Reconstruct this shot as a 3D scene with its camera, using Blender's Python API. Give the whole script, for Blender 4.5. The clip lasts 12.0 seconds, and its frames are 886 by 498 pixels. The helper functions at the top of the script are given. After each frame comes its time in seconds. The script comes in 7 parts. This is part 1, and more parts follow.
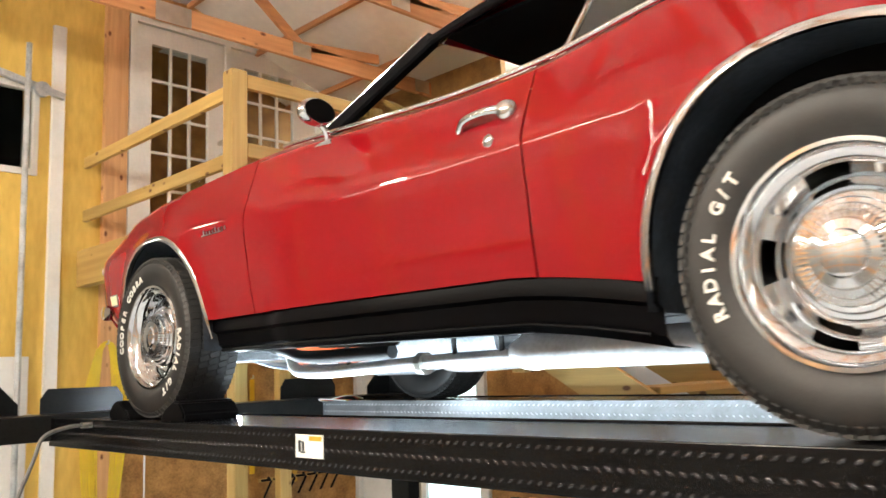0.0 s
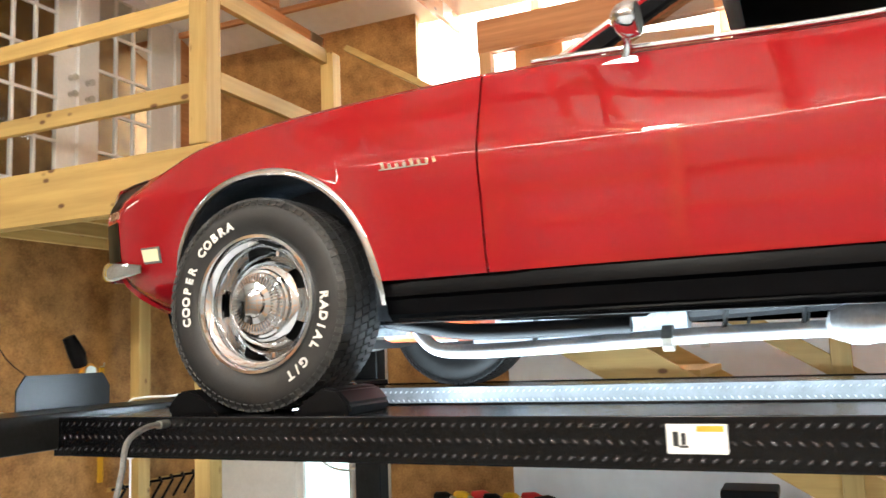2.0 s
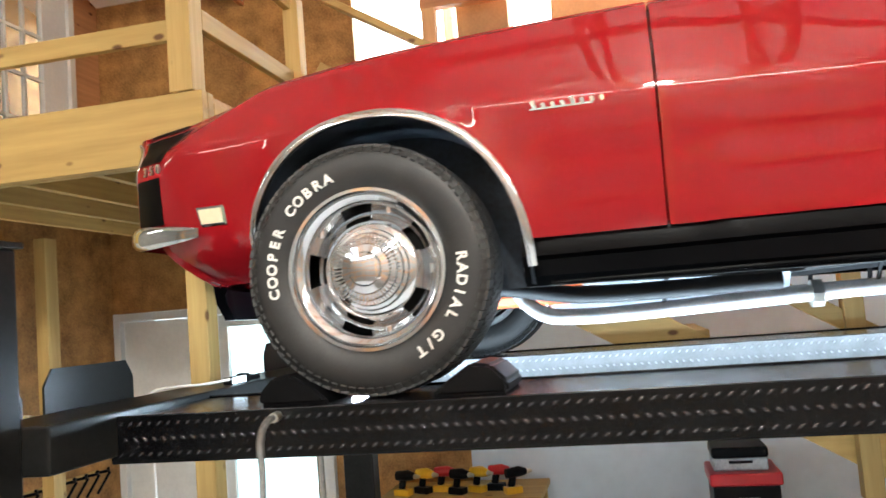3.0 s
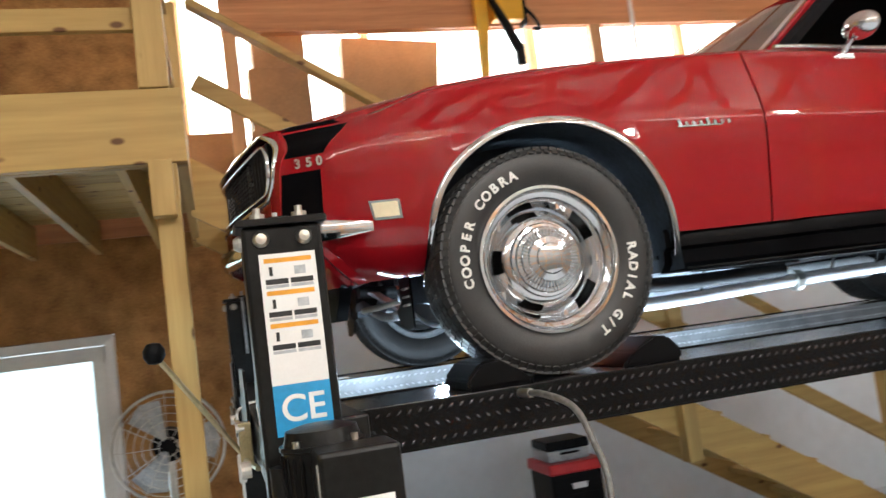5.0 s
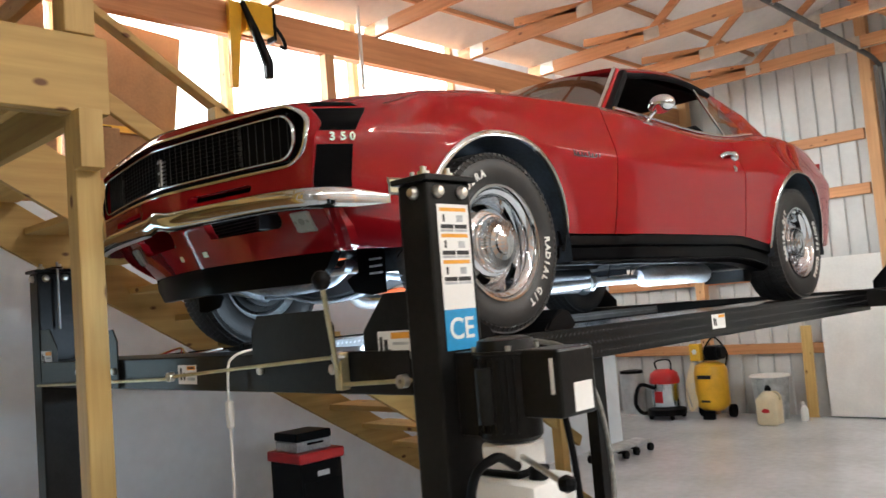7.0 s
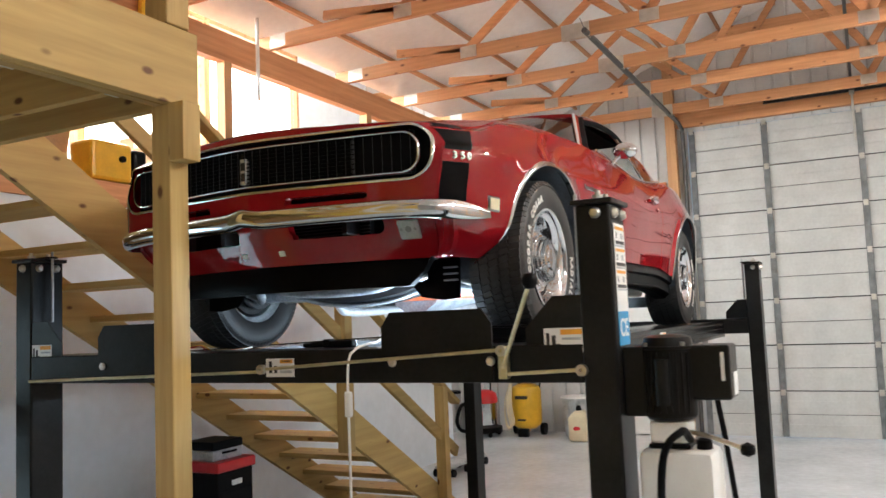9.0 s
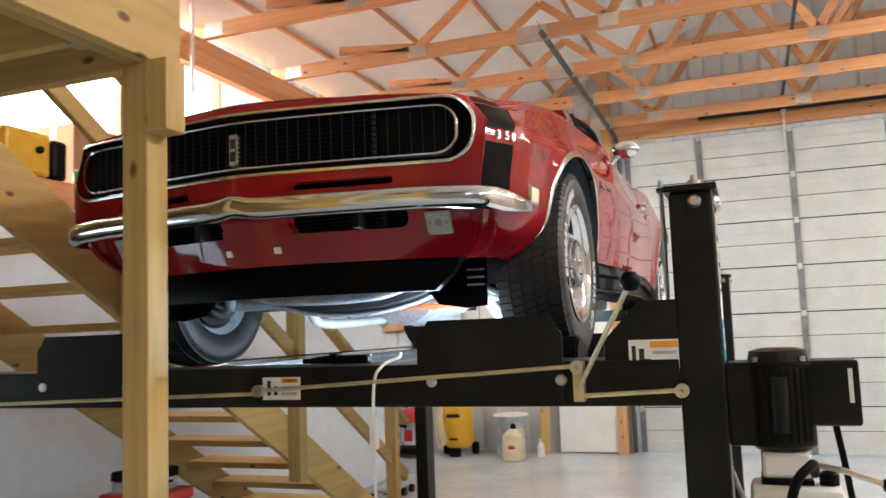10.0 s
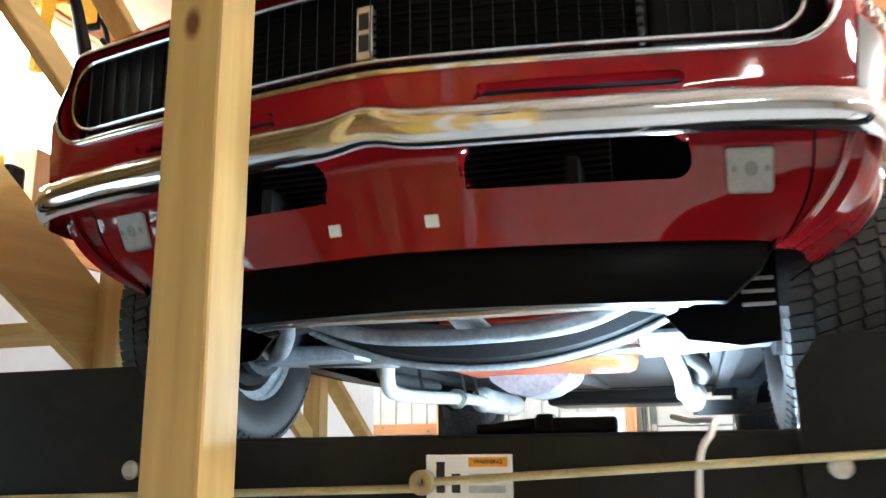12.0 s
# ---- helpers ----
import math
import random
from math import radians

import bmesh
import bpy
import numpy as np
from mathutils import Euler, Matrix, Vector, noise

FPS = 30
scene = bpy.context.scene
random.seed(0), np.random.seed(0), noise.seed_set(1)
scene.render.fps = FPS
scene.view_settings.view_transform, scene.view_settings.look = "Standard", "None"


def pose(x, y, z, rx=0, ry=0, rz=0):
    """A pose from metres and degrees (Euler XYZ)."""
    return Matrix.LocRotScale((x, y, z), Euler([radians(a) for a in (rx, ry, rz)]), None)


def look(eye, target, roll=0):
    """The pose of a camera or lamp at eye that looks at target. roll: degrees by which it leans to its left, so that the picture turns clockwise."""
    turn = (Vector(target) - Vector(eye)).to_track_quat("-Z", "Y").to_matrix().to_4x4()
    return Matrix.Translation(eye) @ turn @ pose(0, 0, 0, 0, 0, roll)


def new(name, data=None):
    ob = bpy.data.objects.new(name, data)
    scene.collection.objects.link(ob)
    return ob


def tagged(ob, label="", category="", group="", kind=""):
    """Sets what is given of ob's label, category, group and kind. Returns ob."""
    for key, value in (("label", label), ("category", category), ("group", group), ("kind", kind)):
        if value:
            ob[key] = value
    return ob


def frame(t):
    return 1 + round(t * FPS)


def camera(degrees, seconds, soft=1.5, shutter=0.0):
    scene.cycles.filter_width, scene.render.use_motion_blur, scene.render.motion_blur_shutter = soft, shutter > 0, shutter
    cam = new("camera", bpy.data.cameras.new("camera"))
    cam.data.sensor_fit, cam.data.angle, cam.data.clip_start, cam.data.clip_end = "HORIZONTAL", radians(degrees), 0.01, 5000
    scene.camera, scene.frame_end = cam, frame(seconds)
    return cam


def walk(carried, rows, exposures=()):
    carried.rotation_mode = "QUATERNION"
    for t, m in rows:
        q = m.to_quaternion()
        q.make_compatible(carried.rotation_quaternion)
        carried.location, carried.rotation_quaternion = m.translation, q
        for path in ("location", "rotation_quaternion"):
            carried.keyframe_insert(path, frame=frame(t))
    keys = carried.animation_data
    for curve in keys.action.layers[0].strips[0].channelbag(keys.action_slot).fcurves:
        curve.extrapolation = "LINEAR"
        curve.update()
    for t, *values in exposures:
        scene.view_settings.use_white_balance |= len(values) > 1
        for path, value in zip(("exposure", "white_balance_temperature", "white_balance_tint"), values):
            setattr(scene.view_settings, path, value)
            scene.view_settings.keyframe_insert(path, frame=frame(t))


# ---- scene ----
cam = camera(56.7, 12.0, 1.5, 0.4)
PATH = [
    (0, (1.878, -2.41, 1.85), (0.489, -1.001, 2.141), -2.22),
    (0.5, (1.468, -2.58, 1.846), (0.215, -1.048, 2.133), -1.89),
    (1, (1.117, -2.771, 1.861), (-0.009, -1.137, 2.104), -1.59),
    (1.5, (0.658, -2.848, 1.863), (-0.327, -1.125, 2.107), -2.01),
    (2, (0.179, -2.907, 1.866), (-0.629, -1.094, 2.11), -2.2),
    (2.5, (-0.269, -2.922, 1.867), (-0.868, -1.03, 2.111), -3.18),
    (3, (-0.715, -2.877, 1.897), (-1.154, -0.933, 2.055), -4.46),
    (3.5, (-1.147, -3.004, 1.903), (-1.411, -1.026, 2.032), -5.89),
    (3.7, (-1.282, -2.997, 1.906), (-1.524, -1.016, 2.035), -6.48),
    (5.5, (-2.719, -3.04, 1.873), (-1.797, -1.277, 2.085), -6.28),
    (6, (-3.043, -3.056, 1.85), (-1.871, -1.45, 2.064), -4.73),
    (6.5, (-3.356, -2.892, 1.812), (-2.037, -1.402, 2.008), -4.8),
    (6.7, (-3.475, -2.831, 1.81), (-2.109, -1.38, 1.982), -4.77),
    (8.3, (-4.456, -2.337, 1.797), (-2.769, -1.271, 1.933), -3.43),
    (8.5, (-4.535, -2.257, 1.808), (-2.816, -1.244, 1.946), -3.05),
    (9, (-4.607, -2.004, 1.805), (-2.835, -1.092, 1.974), -2.35),
    (9.5, (-4.489, -1.696, 1.814), (-2.681, -0.863, 2.001), -2.35),
    (10, (-4.352, -1.42, 1.803), (-2.487, -0.726, 2.002), -2.17),
    (10.5, (-4.163, -1.176, 1.793), (-2.252, -0.62, 1.991), -2.1),
    (11, (-3.915, -0.943, 1.819), (-2.014, -0.348, 2.002), -2),
    (11.5, (-3.7, -0.645, 1.769), (-1.816, -0.062, 2.098), -1.53),
    (12, (-3.413, -0.442, 1.703), (-1.551, 0.123, 2.164), -0.8),
]
walk(cam, [(t, look(eye, target, roll)) for t, eye, target, roll in PATH], [(0.0, 0.10, 6700, 8), (1.0, 0.26, 6500, 6), (1.5, 0.26, 6400, 6), (2.8, 0.16, 6100, 6), (3.7, -0.07, 6000, 6), (5.4, -0.50, 6000, 8), (6.6, -0.52, 6000, 8), (8.4, -0.39, 6000, 8), (9.5, -0.29, 6000, 8), (11.0, 0.14, 5900, 6), (12.0, 0.48, 5800, 4)])

RZ = 1.695          # top of the lift's runways
# ---- light ----
world = bpy.data.worlds.new("world")
scene.world = world
world.use_nodes = True
wn = world.node_tree
sky = wn.nodes.new("ShaderNodeTexSky")
sky.sky_type, sky.sun_disc, sky.sun_elevation, sky.sun_rotation = "NISHITA", False, radians(40), radians(20)
wn.links.new(sky.outputs[0], wn.nodes["Background"].inputs["Color"])
wn.nodes["Background"].inputs["Strength"].default_value = 0.12


def area(name, m, w, h, power, color):
    data = bpy.data.lights.new(name, "AREA")
    data.shape, data.size, data.size_y, data.energy, data.color = "RECTANGLE", w, h, power, color
    ob = new(name, data)
    ob.matrix_world = m
    return ob


WARM, COOL, DAY = (1.0, 0.93, 0.84), (0.72, 0.87, 1.0), (1.0, 0.97, 0.92)
# lamps over the aisle, the work light under the car, daylight at the loft windows and the far window
# the last strip, at x -7.2, is an unseen lamp added to brighten the car's front
STRIPS = [(-4.8, -5.6, 4.28), (-2.4, -5.6, 4.28), (0.0, -5.6, 4.28), (2.4, -5.6, 4.28), (4.8, -5.6, 4.28), (-7.2, -2.7, 4.28)]
GLOBES = [(-3.9, -4.6, 4.22), (-0.7, -4.6, 4.22), (2.5, -4.6, 4.22)]
for p in STRIPS:
    area("strip_light", pose(p[0], p[1], p[2] - 0.07), 2.3, 0.10, {-4.8: 35, -2.4: 60, 0.0: 75, 2.4: 45, 4.8: 25}.get(p[0], 40), WARM)
for p in GLOBES:
    bulb = bpy.data.lights.new("globe_light", "POINT")
    bulb.energy, bulb.shadow_soft_size, bulb.color = 125 if p[0] < -3 else (400 if p[0] < 0 else 300), 0.14, (1.0, 0.93, 0.83)
    new("globe_light", bulb).location = p
# unseen long lamp, added to light the underside along its length
area("work_light", Matrix.Translation((-0.55, -0.455, RZ - 0.03)) @ Matrix.Rotation(radians(145), 4, "X"), 2.6, 0.05, 34, COOL)
fwl = bpy.data.lights.new("front_work_light", "POINT")
fwl.energy, fwl.shadow_soft_size, fwl.color = 17, 0.03, COOL
new("front_work_light", fwl).location = (-1.60, -0.32, RZ + 0.05)
area("door_daylight", look((-3.48, 3.06, 1.10), (-3.0, 0.0, 1.3)), 0.66, 1.8, 10, (0.70, 0.88, 1.0))
area("loft_daylight", look((-0.2, 5.5, 4.55), (-0.2, 0, 4.5)), 7.6, 2.6, 900, DAY)


# ---- materials ----
def mat(name, base, rough=0.6, metal=0.0, var=0.12, scale=8.0, bump=0.0, bscale=60.0, coat=0.0, stretch=(1, 1, 1), spec=0.5, tint=None):
    """A surface with a coarse and a fine variation of its colour and a fine relief."""
    m = bpy.data.materials.new(name)
    m.use_nodes = True
    t, b = m.node_tree, m.node_tree.nodes["Principled BSDF"]
    b.inputs["Roughness"].default_value, b.inputs["Metallic"].default_value = rough, metal
    b.inputs["Coat Weight"].default_value, b.inputs["Coat Roughness"].default_value = coat, 0.03
    b.inputs["Specular IOR Level"].default_value = spec
    co = t.nodes.new("ShaderNodeTexCoord")
    mp = t.nodes.new("ShaderNodeMapping")
    mp.inputs["Scale"].default_value = stretch
    t.links.new(co.outputs["Object"], mp.inputs["Vector"])
    n1, n2 = t.nodes.new("ShaderNodeTexNoise"), t.nodes.new("ShaderNodeTexNoise")
    for n, s, d in ((n1, scale, 3), (n2, scale * 9, 5)):
        n.inputs["Scale"].default_value, n.inputs["Detail"].default_value = s, d
        t.links.new(mp.outputs["Vector"], n.inputs["Vector"])
    mix = t.nodes.new("ShaderNodeMix")
    mix.data_type = "FLOAT"
    mix.inputs[0].default_value = 0.4
    t.links.new(n1.outputs["Fac"], mix.inputs[2])
    t.links.new(n2.outputs["Fac"], mix.inputs[3])
    ramp = t.nodes.new("ShaderNodeValToRGB")
    dark = tuple(c * (1 - var * 1.6) for c in base) if tint is None else tint
    ramp.color_ramp.elements[0].position, ramp.color_ramp.elements[0].color = 0.34, (*dark, 1)
    ramp.color_ramp.elements[1].position, ramp.color_ramp.elements[1].color = 0.66, (*(min(1, c * (1 + var)) for c in base), 1)
    t.links.new(mix.outputs[0], ramp.inputs["Fac"])
    t.links.new(ramp.outputs["Color"], b.inputs["Base Color"])
    if bump:
        n3, bp = t.nodes.new("ShaderNodeTexNoise"), t.nodes.new("ShaderNodeBump")
        n3.inputs["Scale"].default_value, n3.inputs["Detail"].default_value = bscale, 4
        bp.inputs["Strength"].default_value, bp.inputs["Distance"].default_value = bump, 0.01
        t.links.new(mp.outputs["Vector"], n3.inputs["Vector"])
        t.links.new(n3.outputs["Fac"], bp.inputs["Height"])
        t.links.new(bp.outputs["Normal"], b.inputs["Normal"])
    return m


def wood(name, light, dark, rough=0.6, along="X", knots=True):
    """Sawn softwood: stretched grain, growth rings, knots, each board its own shade."""
    m = bpy.data.materials.new(name)
    m.use_nodes = True
    t, b = m.node_tree, m.node_tree.nodes["Principled BSDF"]
    b.inputs["Roughness"].default_value = rough
    N, L = t.nodes.new, t.links.new
    co, mp, info = N("ShaderNodeTexCoord"), N("ShaderNodeMapping"), N("ShaderNodeObjectInfo")
    s = {"X": (0.35, 5, 5), "Y": (5, 0.35, 5), "Z": (5, 5, 0.35)}[along]
    mp.inputs["Scale"].default_value = s
    add = N("ShaderNodeVectorMath")
    L(co.outputs["Object"], add.inputs[0])
    shift = N("ShaderNodeMath")
    shift.operation, shift.inputs[1].default_value = "MULTIPLY", 37.0
    L(info.outputs["Random"], shift.inputs[0])
    L(shift.outputs[0], add.inputs[1])
    L(add.outputs[0], mp.inputs["Vector"])
    n1, n2, wv = N("ShaderNodeTexNoise"), N("ShaderNodeTexNoise"), N("ShaderNodeTexWave")
    n1.inputs["Scale"].default_value, n1.inputs["Detail"].default_value = 2.2, 4
    n2.inputs["Scale"].default_value, n2.inputs["Detail"].default_value = 14, 4
    wv.wave_type = "RINGS"
    wv.inputs["Scale"].default_value, wv.inputs["Distortion"].default_value, wv.inputs["Detail"].default_value = 1.3, 5.0, 2
    for n in (n1, n2, wv):
        L(mp.outputs["Vector"], n.inputs["Vector"])
    mx, mx2 = N("ShaderNodeMix"), N("ShaderNodeMix")
    mx.data_type = mx2.data_type = "FLOAT"
    mx.inputs[0].default_value, mx2.inputs[0].default_value = 0.12, 0.28
    L(n1.outputs["Fac"], mx.inputs[2]), L(wv.outputs["Fac"], mx.inputs[3])
    L(mx.outputs[0], mx2.inputs[2]), L(n2.outputs["Fac"], mx2.inputs[3])
    ramp = N("ShaderNodeValToRGB")
    ramp.color_ramp.elements[0].position, ramp.color_ramp.elements[0].color = 0.25, (*dark, 1)
    ramp.color_ramp.elements[1].position, ramp.color_ramp.elements[1].color = 0.7, (*light, 1)
    L(mx2.outputs[0], ramp.inputs["Fac"])
    out = ramp.outputs["Color"]
    if knots:
        vo, km = N("ShaderNodeTexVoronoi"), N("ShaderNodeMapping")
        km.inputs["Scale"].default_value = {"X": (1.6, 3, 3), "Y": (3, 1.6, 3), "Z": (3, 3, 1.6)}[along]
        vo.inputs["Scale"].default_value = 2.9
        L(add.outputs[0], km.inputs["Vector"]), L(km.outputs["Vector"], vo.inputs["Vector"])
        kr, km2 = N("ShaderNodeValToRGB"), N("ShaderNodeMix")
        kr.color_ramp.elements[0].position, kr.color_ramp.elements[0].color = 0.08, (1, 1, 1, 1)
        kr.color_ramp.elements[1].position, kr.color_ramp.elements[1].color = 0.15, (0, 0, 0, 1)
        km2.data_type = "RGBA"
        km2.inputs[7].default_value = (dark[0] * 0.34, dark[1] * 0.21, dark[2] * 0.13, 1)
        L(vo.outputs["Distance"], kr.inputs["Fac"]), L(kr.outputs["Color"], km2.inputs[0]), L(out, km2.inputs[6])
        out = km2.outputs[2]
    hv, bv = N("ShaderNodeHueSaturation"), N("ShaderNodeMapRange")
    bv.inputs["To Min"].default_value, bv.inputs["To Max"].default_value = 0.78, 1.15
    L(info.outputs["Random"], bv.inputs["Value"]), L(bv.outputs[0], hv.inputs["Value"]), L(out, hv.inputs["Color"])
    L(hv.outputs["Color"], b.inputs["Base Color"])
    bp = N("ShaderNodeBump")
    bp.inputs["Strength"].default_value, bp.inputs["Distance"].default_value = 0.25, 0.004
    L(mx2.outputs[0], bp.inputs["Height"]), L(bp.outputs["Normal"], b.inputs["Normal"])
    return m


def glow(name, color, strength):
    m = bpy.data.materials.new(name)
    m.use_nodes = True
    b = m.node_tree.nodes["Principled BSDF"]
    b.inputs["Base Color"].default_value = (*color, 1)
    b.inputs["Emission Color"].default_value, b.inputs["Emission Strength"].default_value = (*color, 1), strength
    return m


def glass_mat(name, tint, rough=0.02):
    m = bpy.data.materials.new(name)
    m.use_nodes = True
    t = m.node_tree
    t.nodes.clear()
    N, L = t.nodes.new, t.links.new
    out, mixs, tr, gl, fr, ex = N("ShaderNodeOutputMaterial"), N("ShaderNodeMixShader"), N("ShaderNodeBsdfTransparent"), N("ShaderNodeBsdfGlossy"), N("ShaderNodeLayerWeight"), N("ShaderNodeMath")
    tr.inputs["Color"].default_value, gl.inputs["Roughness"].default_value = (*tint, 1), rough
    fr.inputs["Blend"].default_value = 0.5
    ex.operation, ex.inputs[1].default_value = "POWER", 3.2
    L(fr.outputs["Facing"], ex.inputs[0]), L(ex.outputs[0], mixs.inputs[0]), L(tr.outputs[0], mixs.inputs[1]), L(gl.outputs[0], mixs.inputs[2]), L(mixs.outputs[0], out.inputs["Surface"])
    return m


PINE_X = wood("pine_along_x", (0.58, 0.395, 0.13), (0.37, 0.225, 0.062), along="X")
PINE_Y = wood("pine_along_y", (0.58, 0.395, 0.13), (0.37, 0.225, 0.062), along="Y")
PINE_Z = wood("pine_along_z", (0.60, 0.42, 0.15), (0.37, 0.225, 0.062), along="Z")
FIR_X = wood("fir_along_x", (0.62, 0.31, 0.14), (0.36, 0.15, 0.06), along="X", knots=False)
FIR_Y = wood("fir_along_y", (0.66, 0.33, 0.145), (0.42, 0.185, 0.072), along="Y")
FIR_Z = wood("fir_along_z", (0.68, 0.40, 0.19), (0.42, 0.21, 0.085), along="Z")
PLYWOOD = mat("plywood", (0.70, 0.49, 0.12), 0.6, var=0.16, scale=2.4, bump=0.1, stretch=(1, 1, 0.3), tint=(0.56, 0.35, 0.065))
OSB = mat("strand_board", (0.40, 0.21, 0.060), 0.65, var=0.25, scale=7, bump=0.25, bscale=30, tint=(0.20, 0.088, 0.020))
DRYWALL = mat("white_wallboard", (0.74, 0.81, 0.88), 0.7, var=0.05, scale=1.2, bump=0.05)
RIBBED = mat("white_sheet_metal", (0.58, 0.59, 0.585), 0.4, var=0.05, scale=2, spec=0.4)
ROOFING = mat("white_roof_sheet", (0.86, 0.85, 0.83), 0.5, var=0.05, scale=1.5)
DOORW = mat("white_door_enamel", (0.54, 0.55, 0.535), 0.45, var=0.08, scale=3)
WHITE = mat("white_paint", (0.78, 0.78, 0.76), 0.4, var=0.05, scale=4)
CONCRETE = mat("sealed_concrete", (0.64, 0.68, 0.72), 0.20, var=0.10, scale=1.3, bump=0.04, bscale=20)
BLACK = mat("black_powder_coat", (0.012, 0.0118, 0.0112), 0.30, var=0.25, scale=7, bump=0.06, bscale=220, spec=0.16)
BLACKP = mat("black_plastic", (0.004, 0.004, 0.0045), 0.42, var=0.15, scale=14, spec=0.10)
SATIN = mat("satin_black_paint", (0.002, 0.002, 0.0025), 0.30, var=0.2, scale=6, spec=0.06)
RED = mat("red_enamel", (0.245, 0.006, 0.010), 0.5, var=0.02, scale=2, coat=1.0, spec=0.0)
RED.node_tree.nodes["Principled BSDF"].inputs["Coat IOR"].default_value = 1.52
# slight waves in the clear coat
rn, rb, rc_ = RED.node_tree.nodes.new("ShaderNodeTexNoise"), RED.node_tree.nodes.new("ShaderNodeBump"), RED.node_tree.nodes.new("ShaderNodeTexCoord")
rn.inputs["Scale"].default_value, rn.inputs["Detail"].default_value = 7.0, 2
rb.inputs["Strength"].default_value, rb.inputs["Distance"].default_value = 0.03, 0.02
RED.node_tree.links.new(rc_.outputs["Object"], rn.inputs["Vector"])
RED.node_tree.links.new(rn.outputs["Fac"], rb.inputs["Height"])
RED.node_tree.links.new(rb.outputs["Normal"], RED.node_tree.nodes["Principled BSDF"].inputs["Coat Normal"])
CHROME = mat("chrome", (0.64, 0.67, 0.70), 0.08, metal=1.0, var=0.03, scale=5)
STEEL = mat("zinc_plated_steel", (0.62, 0.61, 0.56), 0.32, metal=1.0, var=0.1, scale=14)
BRASSY = mat("yellow_zinc_rod", (0.55, 0.50, 0.30), 0.35, metal=0.8, var=0.15, scale=20)
ALU = mat("bare_aluminium", (0.66, 0.67, 0.68), 0.35, metal=0.9, var=0.12, scale=9)
GREYMET = mat("painted_grey_metal", (0.45, 0.48, 0.50), 0.45, metal=0.3, var=0.25, scale=9, bump=0.1)
DARKPAN = mat("black_undercoat", (0.012, 0.013, 0.015), 0.6, var=0.3, scale=9, bump=0.15)
PIPE = mat("aluminised_pipe", (0.74, 0.76, 0.78), 0.4, metal=0.25, var=0.15, scale=9)
UNDER = mat("grey_undercoat", (0.30, 0.33, 0.36), 0.5, metal=0.2, var=0.3, scale=9, bump=0.15)
RUBBER = mat("tyre_rubber", (0.014, 0.0135, 0.013), 0.48, var=0.25, scale=20, bump=0.05, bscale=150)
TREADR = mat("worn_tread_rubber", (0.032, 0.0315, 0.031), 0.6, var=0.25, scale=20)
LETTER = mat("raised_white_rubber", (0.75, 0.74, 0.70), 0.6, var=0.06, scale=30)
GLASS = glass_mat("car_glass", (0.55, 0.58, 0.56))
CLEAR = glass_mat("window_glass", (0.9, 0.93, 0.92))
STICK = mat("white_sticker", (0.80, 0.80, 0.78), 0.35, var=0.03, scale=20)
INK = mat("black_ink", (0.015, 0.015, 0.015), 0.5)
ORANGE = mat("orange_ink", (0.80, 0.36, 0.03), 0.4)
YELLOW = mat("yellow_plastic", (0.72, 0.42, 0.02), 0.35, var=0.08, scale=10)
BLUEINK = mat("blue_ink", (0.03, 0.30, 0.60), 0.4)
REDP = mat("red_plastic", (0.50, 0.015, 0.02), 0.35, var=0.08)
CARD = mat("brown_cardboard", (0.34, 0.20, 0.10), 0.8, var=0.12, scale=5)
CREAM = mat("cream_plastic", (0.70, 0.62, 0.42), 0.4, var=0.06)
CLOTH = mat("dark_trim_cloth", (0.006, 0.006, 0.007), 0.8, var=0.2, spec=0.1)
TREAD = mat("black_tread_plate", (0.004, 0.004, 0.0045), 0.20, var=0.2, scale=10, bump=0.1, bscale=60)
BARE = mat("bare_sheet_metal", (0.33, 0.32, 0.30), 0.55, metal=0.1, var=0.15, scale=2)


# ---- building blocks ----
def part(name, bm, material, parent=None, label="", smooth=None):
    """Links a bmesh as one mesh object, under a thing or a part if given."""
    bmesh.ops.recalc_face_normals(bm, faces=bm.faces)
    me = bpy.data.meshes.new(name)
    bm.to_mesh(me)
    bm.free()
    me.materials.append(material)
    if smooth is not None:
        me.set_sharp_from_angle(angle=radians(smooth))
        me.polygons.foreach_set("use_smooth", [True] * len(me.polygons))
    ob = new(name, me)
    if parent is not None:
        ob.parent = parent
    if label:
        tagged(ob, label)
    return ob


def thing(name, at, label, category, group="", kind=""):
    ob = new(name)
    ob.empty_display_size = 0.1
    ob.location = at
    return tagged(ob, label, category, group, kind)


def put(ob, at):
    """Moves a part's mesh so that coordinates given in the world hold under a parent at that place."""
    ob.data.transform(Matrix.Translation(-Vector(at)))
    return ob


def box(x0, x1, y0, y1, z0, z1, bevel=0.0, bm=None):
    bm = bm or bmesh.new()
    r = bmesh.ops.create_cube(bm, size=1, matrix=Matrix.LocRotScale(((x0 + x1) / 2, (y0 + y1) / 2, (z0 + z1) / 2), None, (abs(x1 - x0), abs(y1 - y0), abs(z1 - z0))))
    if bevel:
        es = list({e for v in r["verts"] for e in v.link_edges})
        bmesh.ops.bevel(bm, geom=es, offset=bevel, segments=2, profile=0.5, affect="EDGES")
    return bm


